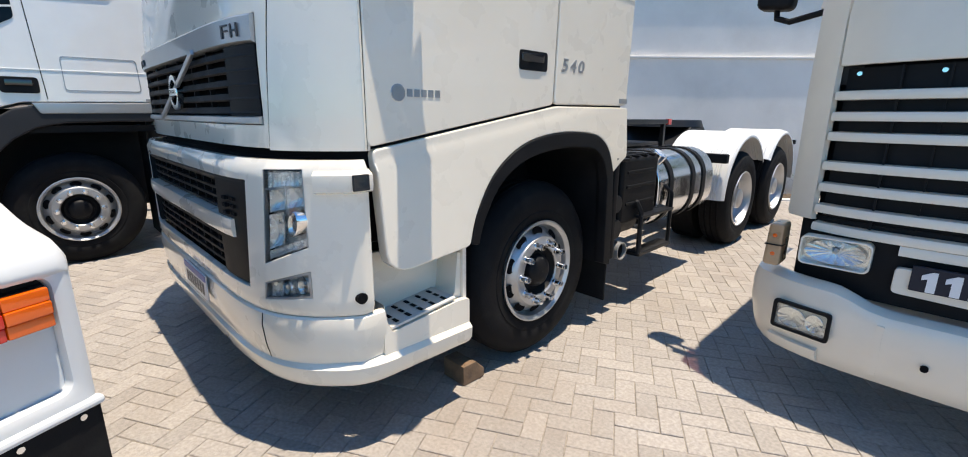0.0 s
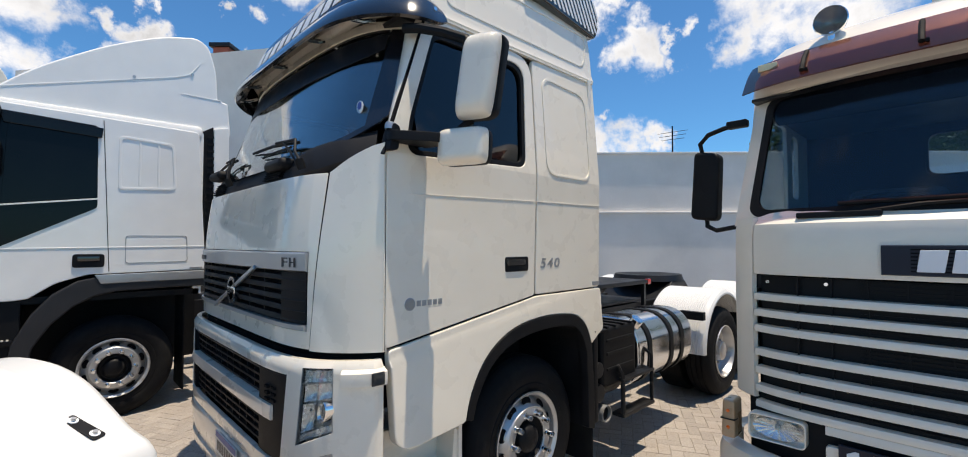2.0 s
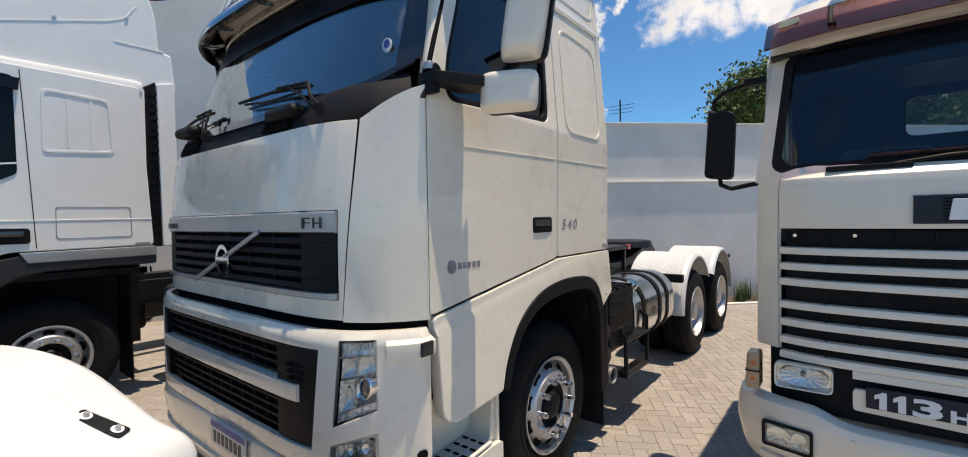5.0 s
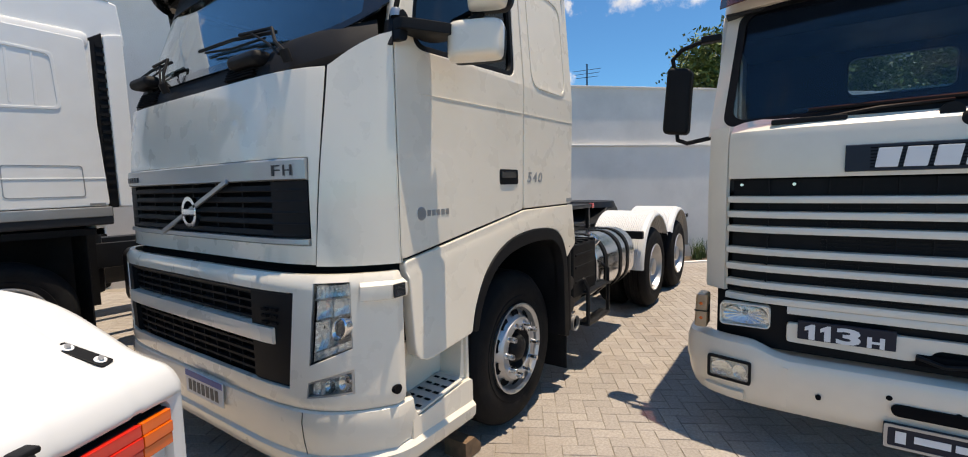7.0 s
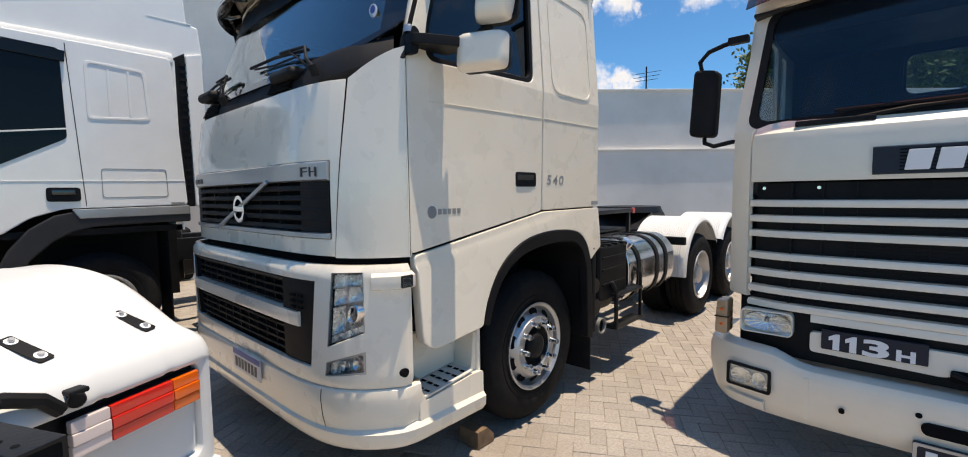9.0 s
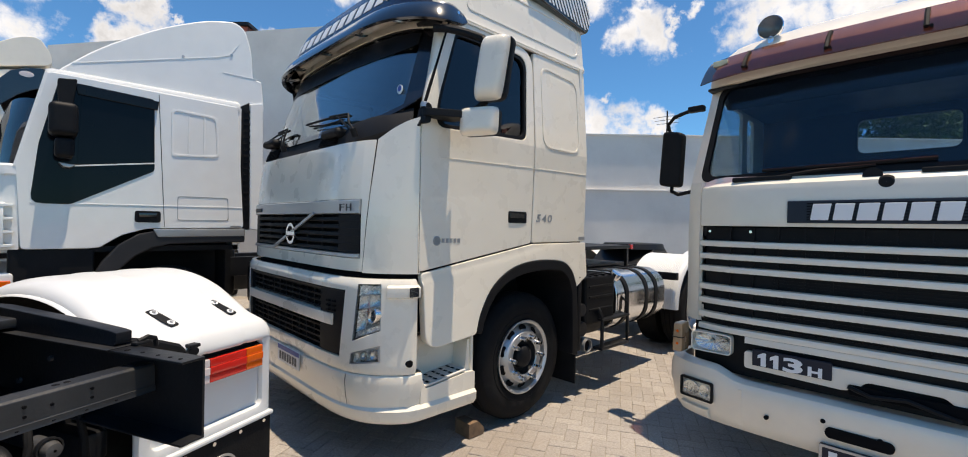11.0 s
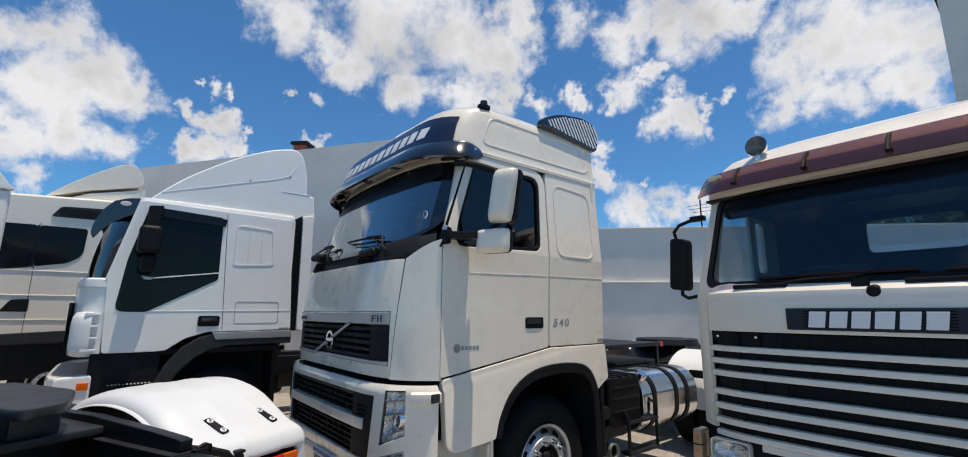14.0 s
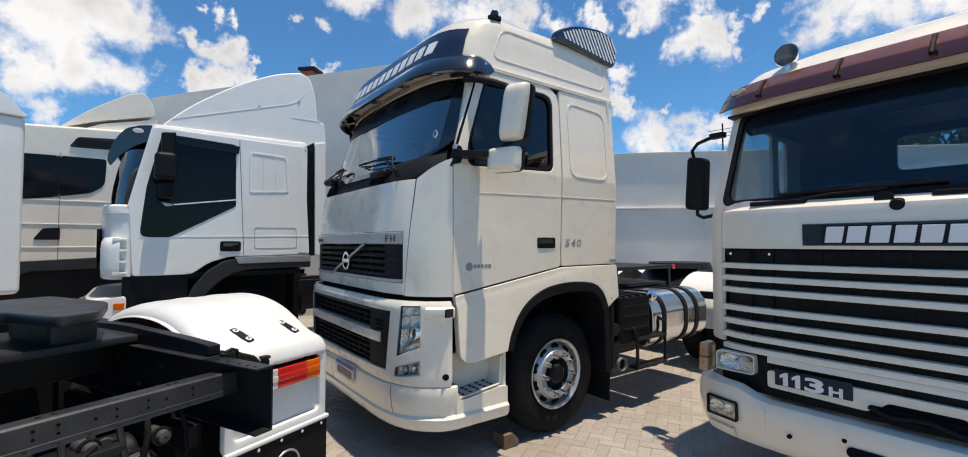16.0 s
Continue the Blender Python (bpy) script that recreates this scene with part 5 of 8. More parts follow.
# wipers
for px, pz, a0, a1 in ((-0.40, 2.15, (-1.26, -1.30, 2.335), (-0.54, -1.295, 2.295)), (-1.56, 2.165, (-2.24, -1.26, 2.32), (-1.60, -1.30, 2.335))):
    py = -1.40 + 0.30 * (abs(px - CX) / 1.25) ** 7 + 0.045
    base = Vector((px, py, pz))
    a0, a1 = Vector(a0), Vector(a1)
    mid = a0.lerp(a1, 0.62)
    wp = part("wiper", joined(bm_cyl(base - Vector((0, 0, 0.02)), base + Vector((0, -0.02, 0.03)), 0.022, 12), bm_tube([base + Vector((0, -0.012, 0.02)), base.lerp(a1, 0.55) + Vector((0, -0.03, 0.0)), a1 + Vector((0.0, -0.02, 0.012)), mid + Vector((0, -0.02, 0.018))], 0.008, 8), bm_tube([base + Vector((-0.05, -0.01, 0.02)), base.lerp(a1, 0.6) + Vector((-0.06, -0.028, 0.0)), mid + Vector((0.1, -0.02, 0.01))], 0.006, 6)), M_BLACK, V, "black twin-arm wiper")
    part("blade", bm_tube([a0, a0.lerp(a1, 0.5) + Vector((0, -0.006, 0.012)), a1], 0.009, 6), M_BLACK, wp)
    part("blade_spine", bm_tube([a0.lerp(a1, 0.12) + Vector((0, -0.012, -0.02)), a0.lerp(a1, 0.5) + Vector((0, -0.016, -0.034)), a0.lerp(a1, 0.9) + Vector((0, -0.012, -0.02))], 0.006, 6), M_BLACK, wp)
for px, pz in ((-0.72, 2.20), (-1.92, 2.265)):
    py = -1.40 + 0.30 * (abs(px - CX) / 1.25) ** 7 + 0.04
    part("scuttle_pod", bevelled(bm_box(px - 0.13, px + 0.13, py - 0.02, py + 0.08, pz - 0.045, pz + 0.02), 0.03, 3), M_BLACK, V, "rounded black scuttle pod")

# cab inside
part("dashboard", bm_prism([(-1.20, 1.9), (-0.78, 1.9), (-0.82, 2.12), (-0.95, 2.20), (-1.18, 2.16)], "x", -2.27, -0.23, 0.03), M_GREYPLASTIC, V)
for x0 in (-0.95, -2.1):
    seat = part("seat", bm_box(x0, x0 + 0.52, -0.55, 0.0, 1.55, 1.78, 0.06, 3), M_SEAT, V, "dark cab seat")
    part("backrest", moved(bm_box(x0, x0 + 0.52, -0.07, 0.09, 0, 0.70, 0.06, 3), Matrix.Translation((0, 0.0, 1.75)) @ Matrix.Rotation(radians(-8), 4, "X")), M_SEAT, seat)
    part("headrest", bm_box(x0 + 0.13, x0 + 0.39, 0.09, 0.18, 2.47, 2.66, 0.04, 3), M_SEAT, seat)
part("steering_wheel", moved(bm_lathe([(0.016 * math.sin(a), 0.22 + 0.016 * math.cos(a)) for a in [2 * math.pi * k / 8 for k in range(9)]], (0, 0, 0), "z", 32), Matrix.Translation((-0.68, -0.80, 2.13)) @ Matrix.Rotation(radians(35), 4, "X")), M_BLACK, V)
part("roof_lining", bm_box(-2.4, -0.1, -0.95, 0.7, 2.93, 2.96), M_GREYPLASTIC, V)

# chassis
for x0 in (-1.70, -0.88):
    part("frame_rail", bm_box(x0, x0 + 0.08, -1.0, 5.6, 0.78, 1.06, 0.01), M_CHASSIS, V, "black steel chassis rail")
for y in (1.2, 2.4, 3.4, 4.2, 5.5):
    part("cross_member", bm_box(-1.62, -0.88, y, y + 0.12, 0.82, 1.02, 0.01), M_CHASSIS, V)
for y in (0.0, 3.5, 4.85):
    part("axle", bm_cyl((-2.3, y, 0.5), (-0.2, y, 0.5), 0.09, 16), M_CHASSIS, V)
part("engine_block", bm_box(-1.6, -0.9, -0.9, 0.9, 0.6, 1.19, 0.05), M_CHASSIS, V)
part("front_axle_beam", bm_box(-2.2, -0.3, -0.12, 0.12, 0.40, 0.52, 0.02), M_CHASSIS, V)
wheel(V, -0.055, 0.0, 0.51, 1, "front", label="front wheel with a silver rim and chrome nut covers")
wheel(V, -2.445, 0.0, 0.51, -1, "front")
for y in (3.5, 4.85):
    wheel(V, -0.05, y, 0.505, 1, "rear", label="rear dual wheel with a dished silver rim")
    wheel(V, -2.45, y, 0.505, -1, "rear")

# fuel tank, straps
def tank_profile():
    return rounded(-0.66, -0.04, 0.50, 1.10, 0.24, 8)


tp = [(x, z) for x, z in tank_profile()]
tank = part("fuel_tank", bm_prism(tp, "y", 1.42, 2.52, 0.02, 3), M_TANK, V, "polished aluminium fuel tank")
for y in (1.62, 2.05, 2.28):
    so = [(x + (0.008 if x > -0.35 else -0.008), z + (0.008 if z > 0.8 else -0.008)) for x, z in tp]
    part("strap", bm_frame(so, tp, "y", y - 0.035, y + 0.035, 0.003), M_BLACK, tank, "black tank strap")
part("filler_cap", bm_cyl((-0.14, 1.50, 1.03), (-0.09, 1.50, 1.10), 0.055, 20, None, 0.008), M_CHROME, tank)
bb = part("battery_box", bm_box(-0.62, -0.035, 0.84, 1.36, 0.64, 1.10, 0.03, 3), M_BLACK, V, "black ribbed battery box with air tanks below")
for k in range(4):
    part("rib", bm_box(-0.60, -0.025, 0.90 + 0.12 * k, 0.93 + 0.12 * k, 1.095, 1.115, 0.006), M_BLACK, bb)
for z in (0.78, 0.90, 1.0):
    part("rib", bm_box(-0.05, -0.028, 0.90, 1.32, z - 0.012, z + 0.012, 0.006), M_BLACK, bb)
part("bracket_plate", joined(bm_box(-0.30, 0.0, 0.665, 0.86, 1.085, 1.105, 0.006), bm_box(-0.06, 0.01, 0.665, 0.70, 0.62, 1.09, 0.008)), M_BLACK, V, "black bracket behind the wheel arch")
part("air_tank", bm_cyl((-0.28, 0.72, 0.60), (-0.28, 1.36, 0.60), 0.12, 20, None, 0.03), M_CHASSIS, V)
part("air_unit", bm_box(-0.40, -0.10, 0.70, 0.84, 0.55, 0.98, 0.03), M_CHASSIS, V)
part("air_unit", bm_cyl((-0.12, 0.78, 0.80), (-0.02, 0.78, 0.80), 0.06, 16, None, 0.01), M_CHASSIS, V)
part("air_unit", bm_cyl((-0.14, 0.80, 0.62), (-0.03, 0.80, 0.62), 0.07, 16, None, 0.01), M_CHASSIS, V)
part("exhaust_pipe", joined(bm_tube([(-0.6, 0.9, 0.46), (-0.25, 0.87, 0.46), (-0.06, 0.86, 0.46)], 0.062, 20), bm_lathe([(0.0, 0.062), (0.05, 0.064), (0.05, 0.056), (-0.05, 0.055)], (-0.06, 0.86, 0.46), "x", 24)), M_RIM, V, "bright exhaust pipe end")
part("exhaust_mouth", bm_cyl((-0.04, 0.86, 0.46), (-0.035, 0.86, 0.46), 0.054, 20), M_GAP, V)
ladder = part("side_ladder", bm_tube([(-0.10, 1.06, 0.80), (-0.03, 1.06, 0.78), (0.0, 1.08, 0.70), (0.0, 1.08, 0.40)], 0.018, 8), M_CHASSIS, V, "black tubular side step")
part("rung", bm_box(-0.09, 0.02, 1.06, 1.58, 0.38, 0.41, 0.008), M_CHASSIS, ladder)
part("rung", bm_box(-0.09, 0.02, 1.06, 1.58, 0.66, 0.685, 0.008), M_CHASSIS, ladder)
part("upright", bm_tube([(0.0, 1.56, 0.40), (0.0, 1.56, 0.80), (-0.05, 1.5, 0.86)], 0.016, 8), M_CHASSIS, ladder)
part("fifth_wheel", joined(bm_lathe([(0.0, 0.02), (0.03, 0.45), (-0.05, 0.48), (-0.05, 0.02)], (-1.25, 4.0, 1.30), "z", 32), bm_prism([(3.5, 1.02), (4.5, 1.02), (4.2, 1.25), (3.8, 1.25)], "x", -1.7, -0.8, 0.02)), M_CHASSIS, V, "black fifth wheel coupling")
part("rear_platform", bm_box(-1.72, -0.78, 2.0, 2.9, 1.08, 1.11, 0.005), M_CHASSIS, V)
part("rear_frame_deck", bm_box(-1.75, -0.62, 1.55, 2.75, 1.30, 1.345, 0.01), M_CHASSIS, V, "black deck plate behind the cab")
for x in (-1.7, -0.68):
    for y in (1.6, 2.7):
        part("deck_post", bm_box(x, x + 0.04, y, y + 0.04, 1.05, 1.30), M_CHASSIS, V)
part("marker_lamp", bm_box(-0.66, -0.62, 2.76, 2.83, 1.29, 1.35, 0.006), M_RED, V, "small red marker lamp")

# rear mudguards, ribbed
def guard(yc, a0, a1, parent, r=0.66):
    """A half-round guard with fine ribs that run along its arc."""
    n = 40
    across = [(-0.70 + 0.60 * k / 50, 0.0045 if k % 2 else -0.0045) for k in range(51)]
    across += [(-0.055, -0.012), (-0.035, -0.035), (-0.035, -0.055)]
    bm = bmesh.new()
    rows = []
    for x, sh in across:
        rows.append([bm.verts.new((x, yc + (r + sh) * math.cos(radians(a0 + (a1 - a0) * k / n)), 0.56 + (r + sh) * math.sin(radians(a0 + (a1 - a0) * k / n)))) for k in range(n + 1)])
    for a, b in zip(rows, rows[1:]):
        for k in range(n):
            bm.faces.new((a[k], b[k], b[k + 1], a[k + 1]))
    bmesh.ops.recalc_face_normals(bm, faces=bm.faces)
    return part("mudguard", bm, M_WHITE_PLASTIC, parent, "white ribbed plastic mudguard", 20)


for side in (0, 1):
    for yc, a0, a1 in ((3.5, 180, 30), (4.85, 150, 0)):
        g = guard(yc, a0, a1, V)
        if side:
            me = g.data
            for v in me.vertices:
                v.co.x = 2 * CX - v.co.x
            me.flip_normals()
part("guard_clamp", bm_box(-0.30, -0.04, 2.83, 2.90, 0.93, 1.02, 0.01), M_BLACK, V, "black mudguard clamp")
part("guard_clamp", bm_box(-0.30, -0.04, 5.36, 5.44, 1.02, 1.08, 0.01), M_BLACK, V)
ch = solid("wheel_chock", bm_prism([(-0.56, 0.0), (-0.41, 0.0), (-0.41, 0.05), (-0.47, 0.11), (-0.56, 0.11)], "x", -0.24, -0.08, 0.006), M_WOOD, "brown wooden chock before the front wheel", "wheel chock")

# ---- the grey-white conventional-grille cabover ----
S = thing("truck", "older off-white cabover truck with a slatted black grille", "truck", Matrix.Identity(4), "parked trucks")
SX, SH = 2.23, 1.25
SY = 0.50
M_S = M_CREAM


def splan(x0, x1, n=24, off=0.0, d=0.16, p=8):
    return [(x, SY - off + d * min(1, abs(x - SX) / SH) ** p) for x in span(x0, x1, n)]


def s_mirror(bm):
    bm = moved(bm, Matrix.Translation((2 * SX, 0, 0)) @ Matrix.Diagonal((-1, 1, 1, 1)))
    bmesh.ops.reverse_faces(bm, faces=bm.faces)
    return bm


# front upper panel, corner panels
part("front_panel", bm_wrap(splan(1.09, 2 * SX - 1.09), [(-0.004, 1.59), (0.0, 1.60), (0.0, 1.80), (-0.012, 1.86), (-0.05, 1.895)], 0.03), M_S, S, "off-white front panel below the windscreen")
part("scuttle", bm_wrap(splan(1.02, 2 * SX - 1.02), [(-0.05, 1.86), (-0.06, 1.90), (-0.10, 1.935)], 0.03), M_S, S)
part("grille_backing", bm_wrap(splan(1.06, 2 * SX - 1.06), zprof(-0.07, [0.62, 1.595]), 0.02), M_GAP, S)
for side in (0, 1):
    fix = s_mirror if side else (lambda q: q)
    xs3 = [0.975 + 0.108 * k / 6 for k in range(7)]
    cp = [(0.975, 0.86), (0.975, 0.74)] + [(x, SY + 0.16 * (abs(x - SX) / SH) ** 8) for x in xs3]
    part("corner_panel", fix(bm_wrap(cp, [(0.0, 0.915), (0.006, 0.93), (0.004, 1.2), (0.006, 1.5), (0.0, 1.84), (-0.01, 1.90)], 0.03)), M_S, S, "off-white rounded corner deflector")
    part("cab_side", fix(bm_box(0.965, 1.0, 0.84, 2.35, 1.0, 1.90, 0.01)), M_S, S, "off-white cab side")
    so = smooth_poly([(0.80, 1.90), (1.76, 1.90), (1.76, 2.68), (1.05, 2.68)], 0.01)
    si = smooth_poly([(0.95, 1.97), (1.70, 1.97), (1.70, 2.605), (1.20, 2.605)], 0.05)
    qo, qi = rounded(1.76, 2.35, 1.90, 2.68, 0.01), rounded(1.83, 2.02, 2.10, 2.58, 0.05)
    part("quarter_side", fix(bm_frame(qo, qi, "x", 0.98, 1.01, 0.004)), M_S, S)
    part("quarter_pane", fix(bm_prism(qi, "x", 0.992, 0.997)), M_GLASS_CLEAR, S, "rear quarter window").visible_shadow = False
    part("upper_side", fix(bm_frame(so, si, "x", 0.98, 1.01, 0.004)), M_S, S)
    part("side_pane", fix(bm_prism(si, "x", 0.992, 0.997)), M_GLASS_CLEAR, S, "side window").visible_shadow = False


def s_ws(u, v):
    s = 2 * u - 1
    x = SX + (1.165 - 0.06 * v) * s
    z = 1.93 + 0.715 * v
    return (x, SY + 0.085 + 0.21 * v + 0.10 * abs(s) ** 5, z)


w2 = part("windscreen", bm_sheet(s_ws, 28, 8, 0.006), M_GLASS_FRONT, S, "upright wide windscreen with a view through the cab")
w2.visible_shadow = False


def s_ring(outer, inner, e, thick):
    """A band between two outlines in the glass's own (u, v), laid on the windscreen."""
    bm = bmesh.new()
    put = lambda q, d: bm.verts.new(Vector(s_ws(q[0], q[1])) + Vector((0, -e + d, 0)))
    o0, i0 = [put(q, 0) for q in outer], [put(q, 0) for q in inner]
    o1, i1 = [put(q, thick) for q in outer], [put(q, thick) for q in inner]
    for k in range(len(outer)):
        j = (k + 1) % len(outer)
        for q in ((o0[k], o0[j], i0[j], i0[k]), (i0[k], i0[j], i1[j], i1[k]), (o0[j], o0[k], o1[k], o1[j])):
            bm.faces.new(q)
    bmesh.ops.recalc_face_normals(bm, faces=bm.faces)
    return bm


def s_outline(u0, u1, v0, v1, r, n=6, m=12):
    """A rounded outline in (u, v) with r in metres, and points along its long sides."""
    pts = []
    corners = ((u1, v0, -90), (u1, v1, 0), (u0, v1, 90), (u0, v0, 180))
    for k, (cu, cv, a0) in enumerate(corners):
        ru, rv = r / 2.33, r / 0.74
        cc = (cu - math.copysign(ru, cu - 0.5), cv - math.copysign(rv, cv - 0.5))
        for j in range(n + 1):
            t = radians(a0 + 90 * j / n)
            pts.append((cc[0] + ru * math.cos(t), cc[1] + rv * math.sin(t)))
        nu, nv, na = corners[(k + 1) % 4]
        nc = (nu - math.copysign(ru, nu - 0.5), nv - math.copysign(rv, nv - 0.5))
        t = radians(a0 + 90)
        p, q = (cc[0] + ru * math.cos(t), cc[1] + rv * math.sin(t)), (nc[0] + ru * math.cos(t), nc[1] + rv * math.sin(t))
        pts += [(p[0] + (q[0] - p[0]) * j / m, p[1] + (q[1] - p[1]) * j / m) for j in range(1, m)]
    return pts


part("windscreen_seal", s_ring(s_outline(-0.012, 1.012, -0.035, 0.985, 0.075), s_outline(0.008, 0.992, 0.018, 0.945, 0.075), 0.012, 0.03), M_BLACK, S, "black rubber windscreen seal with rounded corners")
part("windscreen_frame", s_ring(s_outline(-0.045, 1.045, -0.10, 1.12, 0.005), s_outline(-0.008, 1.008, -0.030, 0.980, 0.07), 0.006, 0.02), M_S, S, "off-white surround of the windscreen")


def s_pil(u, v):
    z = 1.90 + 0.74 * v
    t = (z - 1.93) / 0.66
    x0, y0 = SX - (1.175 - 0.06 * t), SY + 0.085 + 0.20 * t + 0.10
    return (x0 + (0.975 + 0.01 - x0) * u, y0 + (0.26 - 0.02 * t) * u * u + 0.02 * u, z)


for side in (0, 1):
    fix = s_mirror if side else (lambda q: q)
    part("pillar", fix(bm_sheet(s_pil, 6, 8, 0.02, True)), M_S, S, "off-white windscreen pillar")
# roof
sr = bmesh.new()
rings = []
for z, yf, hw, yr in ((2.645, 0.80, 1.235, 2.36), (2.67, 0.79, 1.235, 2.36), (2.76, 0.80, 1.225, 2.35), (2.88, 0.90, 1.19, 2.32), (2.99, 1.02, 1.12, 2.26), (3.07, 1.2, 0.98, 2.2), (3.11, 1.4, 0.7, 2.1), (3.12, 1.55, 0.4, 1.95)):
    rings.append([sr.verts.new((x, y, z)) for x, y in around(SX, hw, yf, 0.12, yr, 24, 6)])
for a, b in zip(rings, rings[1:]):
    for k in range(len(a)):
        j = (k + 1) % len(a)
        sr.faces.new((a[k], a[j], b[j], b[k]))
sr.faces.new(rings[-1])
sr.faces.new(rings[0][::-1])
bmesh.ops.recalc_face_normals(sr, faces=sr.faces)
part("roof", sr, M_S, S, "off-white cab roof")
rear_o = rounded(1.0, 3.46, 1.0, 2.66, 0.02)
rear_i, rear_g = rounded(1.72, 2.40, 2.235, 2.565, 0.07), rounded(1.74, 2.38, 2.255, 2.545, 0.055)
part("rear_wall", bm_frame(rear_o, rear_i, "y", 2.33, 2.38), M_TRIM, S, "dark rear cab wall with a window")
part("rear_seal", bm_frame(rear_i, rear_g, "y", 2.325, 2.37, 0.004), M_BLACK, S, "black rubber window seal")
part("rear_pane", bm_prism(rear_g, "y", 2.35, 2.355), M_GLASS_CLEAR, S, "rear window").visible_shadow = False
# block added to darken the upper cab inside behind the windscreen
part("roof_dark_block", bm_prism([(0.86, 2.60), (0.90, 2.50), (0.97, 2.47), (1.04, 2.52), (1.06, 2.60)], "x", 1.12, 3.34, 0.02), M_TRIM, S, "dark block along the top of the cab inside")
part("cab_floor", bm_box(1.03, 3.43, 0.78, 2.35, 1.0, 1.06), M_GREYPLASTIC, S)
part("headliner", bm_box(1.02, 3.44, 0.84, 2.32, 2.615, 2.635, 0.005), M_GREYPLASTIC, S, "dark cab headliner")
part("dashboard", bm_box(1.05, 3.4, 0.62, 0.95, 1.5, 1.90, 0.05), M_GREYPLASTIC, S)
for x0 in (1.35, 2.6):
    seat = part("seat", bm_box(x0, x0 + 0.5, 1.25, 1.75, 1.35, 1.6, 0.06, 3), M_SEAT, S, "dark cab seat")
    part("backrest", bm_box(x0, x0 + 0.5, 1.72, 1.88, 1.55, 2.12, 0.06, 3), M_SEAT, seat)
part("steering_wheel", moved(bm_lathe([(0.016 * math.sin(a), 0.24 + 0.016 * math.cos(a)) for a in [2 * math.pi * k / 8 for k in range(9)]], (0, 0, 0), "z", 32), Matrix.Translation((1.62, 1.05, 1.92)) @ Matrix.Rotation(radians(30), 4, "X")), M_BLACK, S)

part("spindle_cap", bm_lathe([(-0.02, 0.001), (-0.018, 0.03), (0.0, 0.042), (0.05, 0.046)], (2.092, SY + 0.02, 1.842), "y", 24), M_BLACK, S, "round black spindle cap")

# acrylic sun visor
def sv_pt(u, v):
    s = 2 * u - 1
    x = SX + 1.235 * s
    return (x, SY + 0.33 - 0.22 * (1 - v) + 0.14 * abs(s) ** 6, 2.648 + 0.215 * v + 0.02 * math.sin(v * 3.1))


sv = part("sun_visor", bm_sheet(sv_pt, 30, 6, 0.008), M_ACRYLIC, S, "glossy brown acrylic sun visor")
for u in (0.13, 0.32, 0.5, 0.68, 0.87):
    p, q = Vector(sv_pt(u, 0.15)), Vector(sv_pt(u, 0.8))
    part("visor_bracket", bm_tube([p + Vector((0, -0.012, 0)), (p + q) / 2 + Vector((0, -0.018, 0.01)), q + Vector((0, -0.012, 0))], 0.013, 6), M_RUBBER, sv)
    part("bolt", bm_cyl(p + Vector((0.02, -0.02, 0)), p + Vector((0.02, 0.0, 0)), 0.009, 10), M_RUBBER, sv)
part("visor_marker", moved(bm_box(-0.05, 0.05, -0.01, 0.01, -0.02, 0.02, 0.004), Matrix.Translation(Vector(sv_pt(0.05, 0.62)) + Vector((0, -0.012, 0)))), M_YELLOW, sv, "small pale yellow marker lamp")

# roof lamp
rl = thing("roof_lamp", "round chrome roof lamp on the cab", "roof lamp", Matrix.Translation((1.40, 0.98, 2.87)))
part("stand", bm_cyl((0, 0, -0.02), (0, 0, 0.10), 0.018, 10), M_CHROME, rl)
part("shell", bm_lathe([(0.07, 0.001), (0.06, 0.04), (0.02, 0.075), (-0.02, 0.085), (-0.03, 0.08)], (0, 0, 0.165), "y", 28), M_CHROME, rl, "chrome shell")
part("lens", bm_lathe([(-0.028, 0.08), (-0.04, 0.05), (-0.044, 0.001)], (0, 0, 0.165), "y", 28), M_LENS, rl)
part("lamp_dish", bm_lathe([(-0.024, 0.079), (0.02, 0.04), (0.03, 0.001)], (0, 0, 0.165), "y", 28), M_LENSGLASS, rl)

# grille slats
sg = part("grille", bm_wrap(splan(1.10, 2 * SX - 1.10), zprof(-0.045, [0.90, 1.58]), 0.01), M_BLACK, S, "black grille with off-white horizontal slats")
for z in (1.468, 1.381, 1.295, 1.167, 1.070, 0.972, 0.888):
    part("grille_slat", bm_wrap(splan(1.092, 2 * SX - 1.092), [(-0.03, z - 0.021), (0.004, z - 0.019), (0.008, z), (0.002, z + 0.017), (-0.035, z + 0.021)], 0.008), M_S, sg, "off-white slat")
for k in range(34):
    z = 0.94 + 0.019 * k
    part("inner_louvre", bm_wrap(splan(1.55, 2.9, 8), zprof(-0.036, [z, z + 0.006]), 0.006), M_BLACK, sg)
for x in (1.165, 1.42):
    part("bolt", bm_cyl((x, SY - 0.012 + 0.05, 1.553), (x, SY + 0.06, 1.553), 0.009, 10), M_CHROME, sg)
for k in range(14):
    x = 1.3 + 0.14 * k
    part("louvre_rib", bm_box(x - 0.004, x + 0.004, SY + 0.035, SY + 0.05, 0.9, 1.58), M_BLACK, sg)
